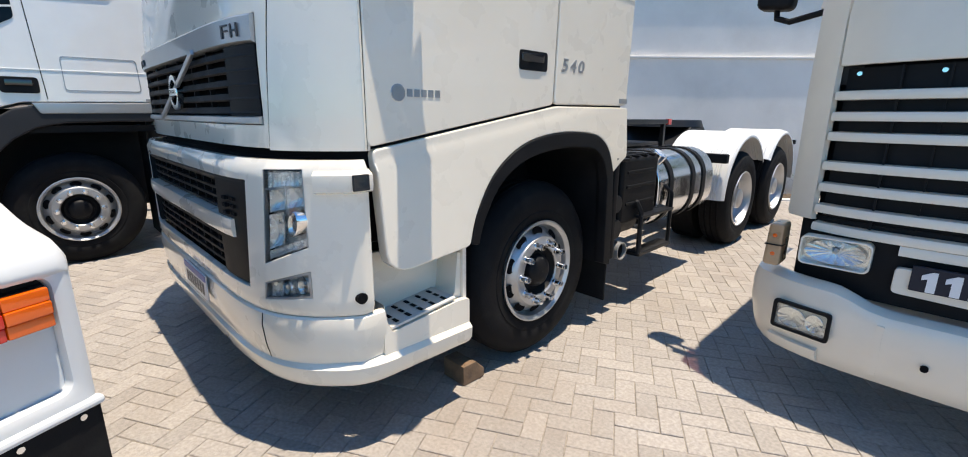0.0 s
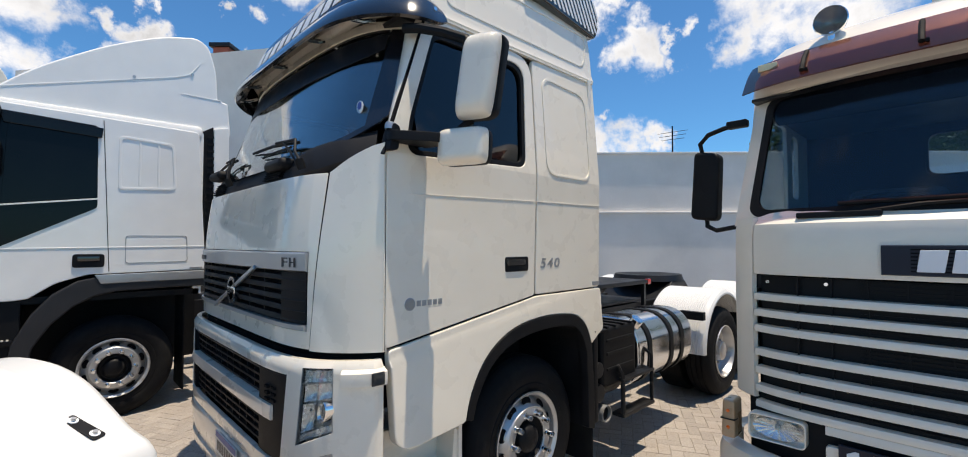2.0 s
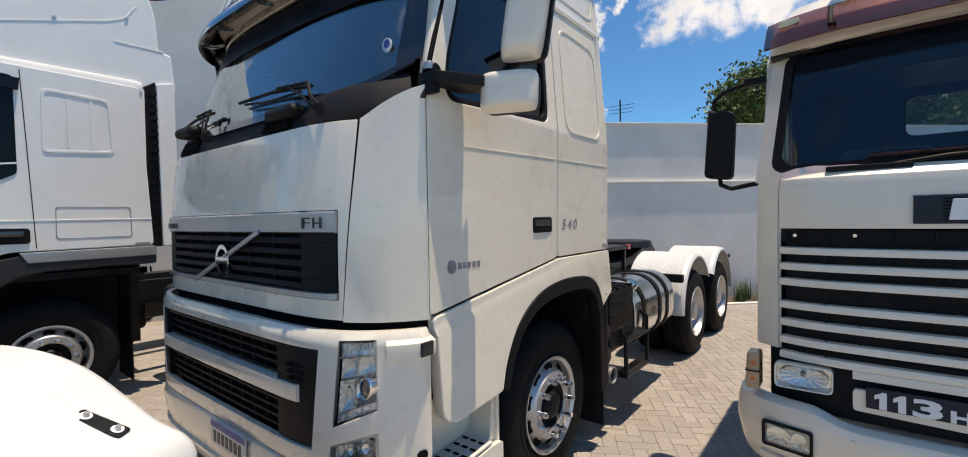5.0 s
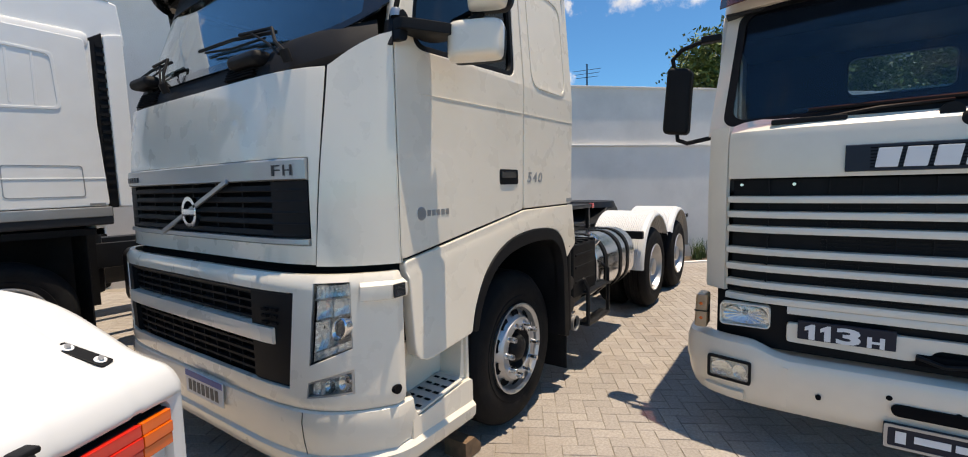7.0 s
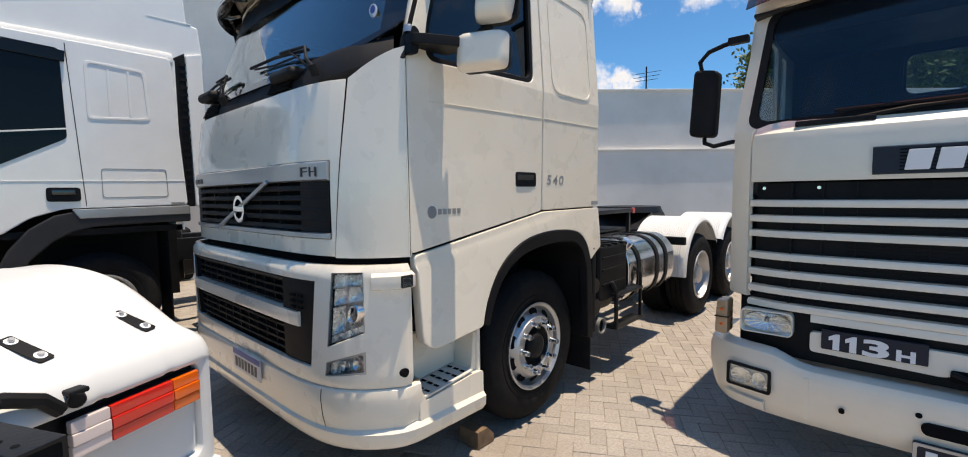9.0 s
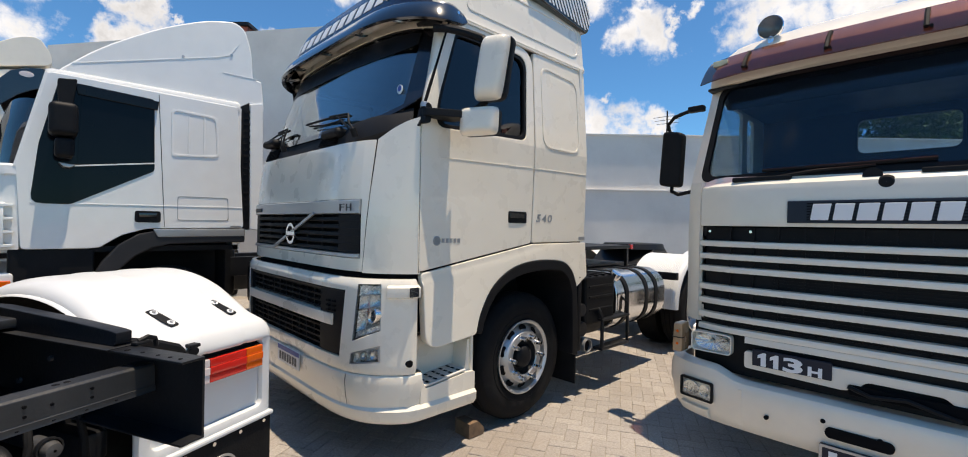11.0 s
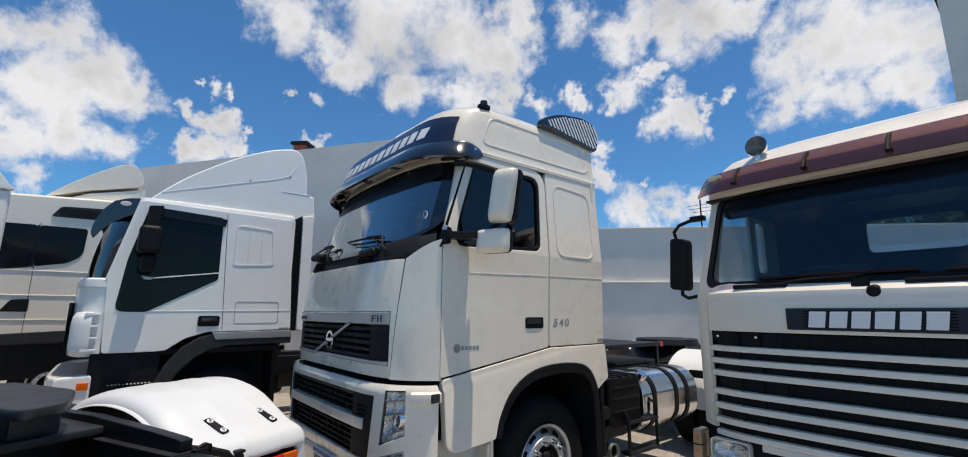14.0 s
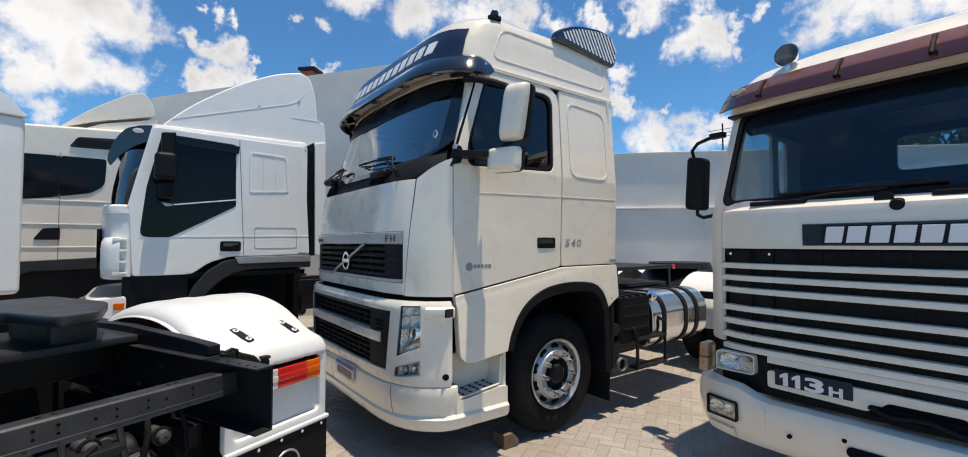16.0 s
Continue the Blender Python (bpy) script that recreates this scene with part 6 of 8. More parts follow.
bd = part("front_badge", bm_wrap(splan(1.635, 2.565, 14), [(0.002, 1.612), (0.012, 1.616), (0.012, 1.745), (0.002, 1.749)], 0.02), M_BADGE, S, "dark badge plate with pale plain blocks")
for k in range(6):
    x = 1.752 + 0.108 * k
    part("badge_block", bm_prism([(x, 1.630), (x + 0.088, 1.630), (x + 0.104, 1.728), (x + 0.014, 1.728)], "y", SY - 0.018, SY - 0.01, 0.004), M_LETTER, bd)
for k in range(7):
    z = 1.63 + 0.016 * k
    part("badge_rib", bm_box(1.735, 2.42, SY - 0.0155, SY - 0.01, z, z + 0.006), M_GAP, bd)

# lower panel with headlamps and type plates
part("lamp_panel", bm_wrap(splan(1.02, 2 * SX - 1.02), zprof(-0.035, [0.60, 0.93]), 0.02), M_BLACK, S, "black lamp panel")
for side in (0, 1):
    fix = s_mirror if side else (lambda q: q)
    hx0, hx1, hz0, hz1 = 1.079, 1.324, 0.729, 0.848
    yh = SY + 0.035
    fo, fi = rounded(hx0 - 0.008, hx1 + 0.008, hz0 - 0.008, hz1 + 0.008, 0.026), rounded(hx0, hx1, hz0, hz1, 0.022)
    hl = part("headlamp", fix(bm_frame(fo, fi, "y", yh - 0.045, yh + 0.02, 0.004)), M_S, S, "rectangular headlamp in a pale bezel")
    part("inner_plate", fix(bm_prism(rounded(hx0, hx1, hz0, hz1, 0.02), "y", yh + 0.004, yh + 0.012)), M_BOWL, hl, "dull silver inner plate")

    def bowl(cx_, cz_, a_, b_, y0_, deep, waves):
        """An oval reflector bowl with radial flutes."""
        def pt(u, v):
            t_ = 2 * math.pi * u
            r_ = 1 - v * 0.98
            return (cx_ + a_ * r_ * math.cos(t_), y0_ + deep * (1 - r_ * r_) + 0.0025 * math.sin(waves * t_) * r_, cz_ + b_ * r_ * math.sin(t_))
        return fix(bm_sheet(pt, 72, 10, 0.002, True))

    part("reflector", bowl((hx0 + hx1) / 2, (hz0 + hz1) / 2, 0.112, 0.055, yh - 0.022, 0.022, 15), M_BOWL, hl, "oval silver reflector")
    part("bulb_shield", fix(bm_lathe([(-0.008, 0.001), (-0.006, 0.010), (0.004, 0.013)], ((hx0 + hx1) / 2, yh - 0.016, (hz0 + hz1) / 2 + 0.008), "y", 16)), M_RIM, hl)
    part("lens", fix(bm_sheet(lambda u, v: (hx0 + (hx1 - hx0) * u, yh - 0.036 - 0.008 * math.sin(math.pi * u) * math.sin(math.pi * v), hz0 + (hz1 - hz0) * v), 12, 8, 0.003)), M_LENS, hl, "clear domed lens").visible_shadow = False
    part("corner_lamp", fix(bm_prism(smooth_poly([(0.925, 0.675), (1.0, 0.675), (1.0, 0.885), (0.935, 0.885)], 0.02), "y", 0.51, 0.64, 0.02)), mat("dull_amber", (0.40, 0.26, 0.15), 0.25, coat=0.8, var=0.2) if side == 0 else M_ORANGE, S, "dull amber corner lamp")
    for cz_ in (0.735, 0.825):
        part("corner_bulb", fix(bm_lathe([(-0.003, 0.001), (-0.002, 0.009), (0.004, 0.012)], (0.965, 0.510, cz_), "y", 14)), M_ORANGE, S, "amber bulb spot")
    part("lamp_divider", fix(bm_box(0.927, 1.001, 0.505, 0.56, 0.777, 0.783)), M_BLACK, S)
    def hug(bm):
        """Lay the fog lamp flat on the curved bumper."""
        for v in bm.verts:
            ax = v.co.x if v.co.x < SX else 2 * SX - v.co.x
            v.co.y = 0.405 + (v.co.y - 0.40) * 0.35 + (1.25 - ax) * 0.21
        return bm

    fg = part("fog_lamp", hug(fix(bm_frame(rounded(1.015, 1.25, 0.398, 0.535, 0.015), rounded(1.030, 1.235, 0.411, 0.521, 0.012), "y", 0.40, 0.47, 0.004))), M_BLACK, S, "small rectangular fog lamp in black")
    part("reflector", hug(bowl(1.095, 0.466, 0.058, 0.046, 0.425, 0.022, 11)), M_BOWL, fg)
    part("reflector", hug(bowl(1.188, 0.466, 0.036, 0.042, 0.428, 0.02, 9)), M_BOWL, fg)
    part("lamp_back", hug(fix(bm_box(1.03, 1.235, 0.456, 0.460, 0.411, 0.521))), M_REFL, fg)
    part("lens", hug(fix(bm_sheet(lambda u, v: (1.03 + 0.205 * u, 0.412, 0.411 + 0.11 * v), 4, 4, 0.004))), M_LENS, fg).visible_shadow = False
pan = part("type_panel", bm_wrap(splan(1.41, 2 * SX - 1.41), [(-0.015, 0.822), (0.004, 0.826), (0.006, 0.848), (0.0, 0.866), (-0.03, 0.87)], 0.012), M_S, S, "off-white strip above the type plates")
low_pts = [(1.41, 0.668), (1.93, 0.655), (1.99, 0.68), (2.03, 0.725), (2.34, 0.725), (2.39, 0.68), (2.44, 0.655), (3.05, 0.665), (3.05, 0.778), (1.41, 0.778)]
part("type_strip", bm_prism(smooth_poly(low_pts, 0.02, 3), "y", SY - 0.008, SY + 0.03, 0.006), M_S, S, "off-white lower strip with a raised middle")
bp1 = part("type_plate", bm_box(1.462, 1.875, SY - 0.022, SY - 0.006, 0.698, 0.802, 0.004), M_BADGE, S, "dark plate with pale type number")
letters("3", (0.103, 0.080), 0.0, "numeral", M_LETTER, bp1, Matrix.Translation((1.632, SY - 0.024, 0.705)), FRONT, 0.003, 0, 0.004)
for x0 in (1.494, 1.563):
    one = bm_prism([(x0 + dx_, 0.705 + dz_) for dx_, dz_ in ((0.018, -0.002), (0.046, -0.002), (0.046, 0.082), (0.03, 0.082), (0.0, 0.064), (0.0, 0.044), (0.018, 0.052))], "y", SY - 0.027, SY - 0.021)
    part("numeral", one, M_LETTER, bp1)
letters("H", (0.070, 0.052), 0.01, "numeral", M_LETTER, bp1, Matrix.Translation((1.760, SY - 0.024, 0.705)), FRONT, 0.003, 0, 0.003)
bp2 = part("type_plate", bm_box(2.425, 2.68, SY - 0.022, SY - 0.006, 0.69, 0.768, 0.006), M_BADGE, S, "dark plate with pale power number")
letters("360", (0.062, 0.052), 0.010, "numeral", M_LETTER, bp2, Matrix.Translation((2.447, SY - 0.024, 0.703)), FRONT, 0.003, 0, 0.003)
part("tow_gap", bm_box(1.95, 2.45, SY - 0.02, SY + 0.0, 0.64, 0.70, 0.01), M_GAP, S)
part("cable", bm_tube([(1.95, SY - 0.03, 0.69), (2.05, SY - 0.04, 0.66), (2.2, SY - 0.04, 0.68), (2.4, SY - 0.04, 0.63)], 0.012, 8), M_BLACK, S)

# bumper
def s_bump(yoff, n=50):
    return around(SX, 1.36, 0.42 - yoff, 0.22, 1.05, n, 8)


bmp = part("bumper", bm_wrap(s_bump(0), [(-0.06, 0.60), (-0.005, 0.585), (0.01, 0.55), (0.012, 0.47), (0.0, 0.42), (-0.01, 0.36), (-0.03, 0.30), (-0.06, 0.26), (-0.12, 0.245)], 0.02), M_S, S, "deep off-white steel bumper")
for v in bmp.data.vertices:   # the upper edge stands higher at the ends
    ax = SX - abs(v.co.x - SX)
    if v.co.z > 0.5:
        f = min(1, max(0, (1.42 - ax) / 0.2))
        v.co.z += (v.co.z - 0.5) / 0.1 * (0.062 * f * f * (3 - 2 * f) - 0.012)
part("bumper_top", bm_prism(around(SX, 1.33, 0.44, 0.22, 0.75, 40, 8), "z", 0.50, 0.56, 0.01), M_S, bmp)
for sx in (1, -1):
    rp = sorted((SX + sx * (x - SX), 0.42 + 0.22 * (abs(x - SX) / 1.36) ** 8) for x in [1.0 + 0.03 * k for k in range(8)])
    part("bumper_recess", bm_wrap(rp, [(-0.012, 0.345), (0.006, 0.338), (-0.004, 0.30), (-0.02, 0.28)], 0.02), M_S, bmp, "shallow moulded indicator recess")
    mx = sorted((SX + sx * (x - SX), 0.42 + 0.22 * (abs(x - SX) / 1.36) ** 8) for x in (1.40, 1.408, 1.416, 1.424))
    part("bumper_ridge", bm_wrap(mx, [(0.002, 0.548), (0.0145, 0.54), (0.0145, 0.47), (0.002, 0.42), (-0.008, 0.36), (-0.028, 0.30)], 0.01), M_S, bmp, "upright moulded ridge")
part("bumper_slot", bm_prism(rounded(1.86, 2.16, 0.395, 0.455, 0.028), "y", 0.40, 0.43), M_GAP, bmp, "dark oblong slot")
for x, z in ((1.565, 0.41), (1.85, 0.48), (2.10, 0.45)):
    part("bumper_hole", bm_cyl((x, 0.405, z), (x, 0.43, z), 0.013, 14), M_GAP, bmp)
dp = thing("dealer_plate", "dark dealer plate with plain bars on the bumper", "number plate", Matrix.Translation((2.05, 0.415, 0.29)))
part("plate", bm_box(-0.215, 0.215, -0.012, 0.02, -0.06, 0.06, 0.006), M_BADGE, dp)
part("frame", bm_frame(rounded(-0.215, 0.215, -0.06, 0.06, 0.01), rounded(-0.20, 0.20, -0.047, 0.047, 0.008), "y", -0.016, -0.010), M_SILVER, dp)
for x0, x1, z0, z1 in ((-0.10, 0.03, -0.015, 0.02), (0.045, 0.18, -0.015, 0.02), (-0.17, -0.13, -0.03, 0.03)):
    part("bar", bm_box(x0, x1, -0.0155, -0.0125, z0, z1), M_LETTER, dp)

# mirrors, wipers
for side in (0, 1):
    fix = s_mirror if side else (lambda q: q)
    mr = part("mirror", fix(bm_prism(smooth_poly([(0.63, 1.92), (0.80, 1.90), (0.82, 2.34), (0.66, 2.37)], 0.04, 4), "y", 0.86, 0.97, 0.025, 3)), M_BLACK, S, "tall black mirror on a black tube arm")
    part("arm", fix(bm_tube([(0.70, 0.92, 2.34), (0.69, 0.90, 2.42), (0.75, 0.88, 2.47), (0.85, 0.86, 2.49), (0.98, 0.84, 2.50)], 0.015, 8)), M_BLACK, mr)
    part("bracket", fix(bm_box(0.88, 1.0, 0.81, 0.87, 2.475, 2.52, 0.01)), M_BLACK, mr)
    part("arm", fix(bm_tube([(0.72, 0.92, 1.93), (0.73, 0.90, 1.87), (0.80, 0.86, 1.84), (0.98, 0.84, 1.87)], 0.015, 8)), M_BLACK, mr)
for x0, L in ((1.42, 0.62), (2.35, 0.62), (3.1, -0.6)):
    y = SY + 0.055
    wpr = part("wiper", joined(bm_box(x0 - 0.12, x0 + 0.22, y - 0.02, y + 0.02, 1.885, 1.915, 0.008), bm_tube([(x0 + 0.15, y, 1.91), (x0 + 0.35, y + 0.0, 1.935), (x0 + L, y + 0.01, 1.945)], 0.010, 6)), M_BLACK, S, "black wiper")
    part("blade", bm_tube([(x0 + 0.05, y + 0.02, 1.955), (x0 + L + 0.25, y + 0.015, 1.965)], 0.011, 6), M_BLACK, wpr)
part("grommet", bm_cyl((2.03, SY + 0.03, 1.885), (2.03, SY + 0.08, 1.885), 0.045, 20), M_BLACK, S)
for x0 in (1.75, 2.6):
    part("frame_rail", bm_box(x0, x0 + 0.08, 0.8, 6.5, 0.75, 1.0, 0.01), M_CHASSIS, S)
wheel(S, 1.02, 1.80, 0.51, -1, "front")
wheel(S, 2 * SX - 1.02, 1.80, 0.51, 1, "front")
for y in (5.3,):
    wheel(S, 1.02, y, 0.51, -1, "rear")
    wheel(S, 2 * SX - 1.02, y, 0.51, 1, "rear")

# ---- the tractor seen from behind ----
T_M = Matrix.Translation((-0.136, -2.018, 0)) @ Matrix.Rotation(math.atan2(-0.902, 0.431), 4, "Z")
T = thing("truck", "black tractor chassis with white rear wings and a white cab", "truck", T_M, "parked trucks")
knots = [(-1.535, 0.50), (-1.505, 0.72), (-1.42, 0.92), (-1.28, 1.085), (-1.12, 1.195), (-0.92, 1.262), (-0.70, 1.285), (-0.50, 1.270), (-0.34, 1.224), (-0.20, 1.150), (-0.11, 1.098), (-0.05, 1.076), (0.0, 1.060), (0.030, 1.038), (0.050, 1.004), (0.057, 0.975), (0.048, 0.960)]
prof = []
for k in range(len(knots) - 1):   # a smooth line through the knots
    p0, p1, p2, p3 = (Vector(knots[max(0, min(len(knots) - 1, k + j))]) for j in (-1, 0, 1, 2))
    for f in (0.0, 0.25, 0.5, 0.75):
        q = 0.5 * (2 * p1 + (p2 - p0) * f + (2 * p0 - 5 * p1 + 4 * p2 - p3) * f * f + (3 * p1 - p0 - 3 * p2 + p3) * f ** 3)
        prof.append((q.x, q.y))
prof.append(knots[-1])


def t_mirror(bm):
    bm = moved(bm, Matrix.Translation((2.5, 0, 0)) @ Matrix.Diagonal((-1, 1, 1, 1)))
    bmesh.ops.reverse_faces(bm, faces=bm.faces)
    return bm


for side in (0, 1):
    fix = t_mirror if side else (lambda q: q)
    bm = bmesh.new()
    rows = []
    for x, sh in ((-0.06, -0.10), (-0.058, -0.04), (-0.045, -0.012), (-0.02, 0.0), (0.09, 0.0), (0.10, 0.004), (0.12, 0.004), (0.13, 0.0), (0.30, 0.0), (0.31, 0.004), (0.33, 0.004), (0.34, 0.0), (0.46, -0.001), (0.51, -0.005), (0.55, -0.014), (0.58, -0.028), (0.598, -0.045), (0.606, -0.062), (0.608, -0.070), (0.622, -0.072), (0.626, -0.078), (0.602, -0.082)):
        back = 0.042 * (1 - math.sqrt(1 - min(1.0, max(0.0, (-0.02 - x) / 0.04)) ** 2))   # rounded corner
        rows.append([bm.verts.new((x, min(y, 0.058 - back), z + sh if y < -0.05 else max(z + sh, min(z, 0.965)))) for y, z in prof])
    for a, b in zip(rows, rows[1:]):
        for k in range(len(prof) - 1):
            bm.faces.new((a[k], a[k + 1], b[k + 1], b[k]))
    bmesh.ops.recalc_face_normals(bm, faces=bm.faces)
    wing = part("rear_wing", fix(bm), M_WHITE_PLASTIC, T, "white moulded rear wing", 50)
    # black sheet added below the wing to keep its inside dark
    un = bmesh.new()
    ur = [[un.verts.new((x, y, z - 0.03)) for y, z in prof[:-14]] for x in (-0.03, 0.52)]
    for k in range(len(ur[0]) - 1):
        un.faces.new((ur[0][k], ur[1][k], ur[1][k + 1], ur[0][k + 1]))
    part("wing_underside", fix(un), M_RUBBER, wing, "black sheet under the wing")
    part("inner_tyre", fix(bm_lathe([(-0.13, 0.30), (-0.14, 0.42), (-0.12, 0.485), (-0.09, 0.505), (0.09, 0.505), (0.12, 0.485), (0.14, 0.42), (0.13, 0.30)], (0.49, -0.75, 0.505), "x", 48)), M_RUBBER, T, "black inner tyre")
    po, pi = rounded(-0.055, 0.60, 0.565, 1.0, 0.035), rounded(0.0, 0.545, 0.625, 0.958, 0.03)
    part("wing_back", fix(bm_frame(po, pi, "y", 0.0, 0.05, 0.02)), M_WHITE_PLASTIC, wing)
    part("wing_panel", fix(bm_box(-0.02, 0.57, 0.005, 0.015, 0.6, 0.97)), M_WHITE_PLASTIC, wing)
    part("wing_lip", fix(bm_box(-0.06, 0.60, 0.03, 0.07, 0.56, 0.585, 0.01)), M_WHITE_PLASTIC, wing)
    # black sheet behind the lamp, standing for the shade in its recess
    part("lamp_recess_shade", fix(bm_box(-0.005, 0.55, 0.012, 0.02, 0.82, 0.955)), M_BLACK, wing)
    tl = part("tail_lamp", fix(bm_box(0.005, 0.41, 0.02, 0.045, 0.825, 0.94, 0.006)), M_BLACK, T, "ribbed red, amber and clear tail lamp")
    for x0, x1, m_ in ((0.01, 0.107, M_ORANGE), (0.109, 0.303, M_RED), (0.305, 0.407, M_CLEAR)):
        lensb = [bm_box(x0, x1, 0.04, 0.062 + (0.004 if j == 1 else 0), 0.830 + 0.036 * j, 0.8655 + 0.036 * j, 0.004) for j in range(3)]
        part("lens", fix(joined(*lensb)), m_, tl)
    fl = part("mudflap", fix(bm_box(-0.05, 0.59, 0.045, 0.058, 0.10, 0.562, 0.004)), M_RUBBER, T, "black rubber mudflap with a pale ring")
    part("emblem_ring", fix(bm_lathe([(0.0, 0.088), (0.004, 0.086), (0.004, 0.077), (0.0, 0.075)], (0.237, 0.058, 0.388), "y", 40)), M_SILVER, fl, "plain pale ring")
    part("emblem_disc", fix(bm_lathe([(0.0, 0.028), (0.003, 0.026), (0.003, 0.001)], (0.237, 0.058, 0.388), "y", 24)), M_SILVER, fl)
    for k in range(5):
        part("bolt", fix(bm_cyl((0.0 + 0.14 * k, 0.055, 0.545), (0.0 + 0.14 * k, 0.066, 0.545), 0.009, 10)), M_CHROME, fl)
    for x in (0.082, 0.385):
        br = fix(moved(bm_prism(rounded(-0.022, 0.022, -0.072, 0.072, 0.008), "z", 0.0, 0.006, 0.002), Matrix.Translation((x, -0.14, 1.116)) @ Matrix.Rotation(radians(-26), 4, "X") @ Matrix.Rotation(radians(14), 4, "Z")))
        bk = part("wing_bracket", br, M_BLACK, wing, "small dark bracket plate")
        for dy in (-0.045, 0.048):
            c = Vector((x - dy * 0.24, -0.14 + dy * 0.87, 1.1195 - dy * 0.43))
            part("washer", fix(bm_cyl(c, c + Vector((0, 0.002, 0.004)), 0.016, 16)), M_LETTER, bk)
            part("bolt", fix(bm_cyl(c, c + Vector((0, 0.006, 0.012)), 0.008, 6)), M_RIM, bk)
    # rail beside the wing, lamp bracket plate
    # channel rail, open towards the middle, with a raised plate on it that ends before the wing
    ch_o = [(0.642, 0.80), (0.728, 0.80), (0.728, 0.809), (0.652, 0.809), (0.652, 1.076), (0.728, 1.076), (0.728, 1.085), (0.642, 1.085)]
    rail = part("frame_rail", fix(bm_prism(ch_o, "y", -5.2, 0.455, 0.003)), M_CHASSIS, T, "black channel-section chassis rail")
    part("raised_plate", fix(bm_prism([(-5.2, 1.088), (0.06, 1.088), (0.072, 1.10), (0.075, 1.140), (0.03, 1.146), (-0.18, 1.158), (-0.69, 1.178), (-1.2, 1.165), (-5.2, 1.16)], "x", 0.642, 0.70, 0.006)), M_CHASSIS, rail, "tapered black plate on the rail")
    part("plate_foot", fix(bm_box(0.64, 0.74, -1.0, 0.09, 1.0855, 1.0885, 0.001)), M_BEAM, rail)
    for y in (0.14, 0.22, 0.30, 0.36, 0.41):
        part("hole", fix(bm_cyl((0.70, y, 1.0845), (0.70, y, 1.0862), 0.007 + 0.003 * (y < 0.2), 10)), M_GAP, rail)
    for k in range(9):
        part("bolt", fix(bm_cyl((0.652, -0.18 - 0.22 * k, 0.86 + 0.12 * (k % 2)), (0.664, -0.18 - 0.22 * k, 0.86 + 0.12 * (k % 2)), 0.012, 8)), M_IRON, rail)
    part("plate_arm", fix(bm_tube([(0.43, 0.065, 0.985), (0.47, 0.07, 1.03), (0.54, 0.06, 1.06), (0.66, 0.05, 1.095)], 0.020, 8)), M_BLACK, T)
    part("plate_knob", fix(joined(bm_cyl((0.375, 0.03, 1.0), (0.395, 0.075, 0.995), 0.022, 14, None, 0.006), bm_box(0.36, 0.41, 0.02, 0.075, 1.010, 1.026, 0.006))), M_BLACK, T)
    part("hose_bracket", fix(joined(bm_box(0.60, 0.66, 0.09, 0.12, 1.086, 1.10, 0.005), bm_tube([(0.64, 0.105, 1.10), (0.61, 0.11, 1.112), (0.58, 0.105, 1.10), (0.57, 0.10, 1.07)], 0.009, 8))), M_BLACK, T, "small black hose bracket")
    wheel(T, 0.02, -0.75, 0.505, -1, "rear") if not side else wheel(T, 2.48, -0.75, 0.505, 1, "rear")
beam = [(0.128, 1.032), (0.215, 1.040), (0.226, 1.032), (0.230, 0.962), (0.258, 0.948), (0.262, 0.940), (0.222, 0.944), (0.218, 1.026), (0.128, 1.024)]
bb_ = bm_prism(beam, "x", 0.66, 1.84, 0.003)
for v in bb_.verts:   # the lower lip is cut back towards the rails
    if v.co.z < 0.955 and not 0.7 < v.co.x < 1.8:
        v.co.y -= 0.025
rb_ = part("rear_beam", bb_, M_BEAM, T, "dark grey drilled rear cross beam")
for k in range(9):
    for dz in ((0.0,) if k % 3 == 1 else (-0.014, 0.014)):
        x = 0.86 + 0.085 * k + (0.02 if k % 2 else 0)
        part("hole", bm_cyl((x, 0.226, 0.998 + dz), (x, 0.2315, 0.997 + dz), 0.005, 10), M_GAP, rb_)
for k in range(11):
    x = 0.80 + 0.085 * k
    part("hole", bm_cyl((x, 0.249, 0.956), (x, 0.2505, 0.9535), 0.0045, 10), M_GAP, rb_)
for x in (0.90, 0.93, 1.30, 1.34):
    part("hole", bm_cyl((x, 0.175, 1.032), (x, 0.175, 1.0375), 0.010, 10), M_GAP, rb_)
for y in (-1.0, -2.2, -3.2):
    part("cross_member", bm_box(0.70, 1.80, y, y + 0.14, 0.90, 1.10, 0.02), M_CHASSIS, T)
part("axle", bm_cyl((0.3, -0.75, 0.5), (2.2, -0.75, 0.5), 0.11, 20), M_CHASSIS, T)
part("differential", bm_lathe([(-0.22, 0.08), (-0.15, 0.22), (0.0, 0.27), (0.15, 0.22), (0.22, 0.08)], (1.25, -0.75, 0.5), "x", 28), M_CHASSIS, T)
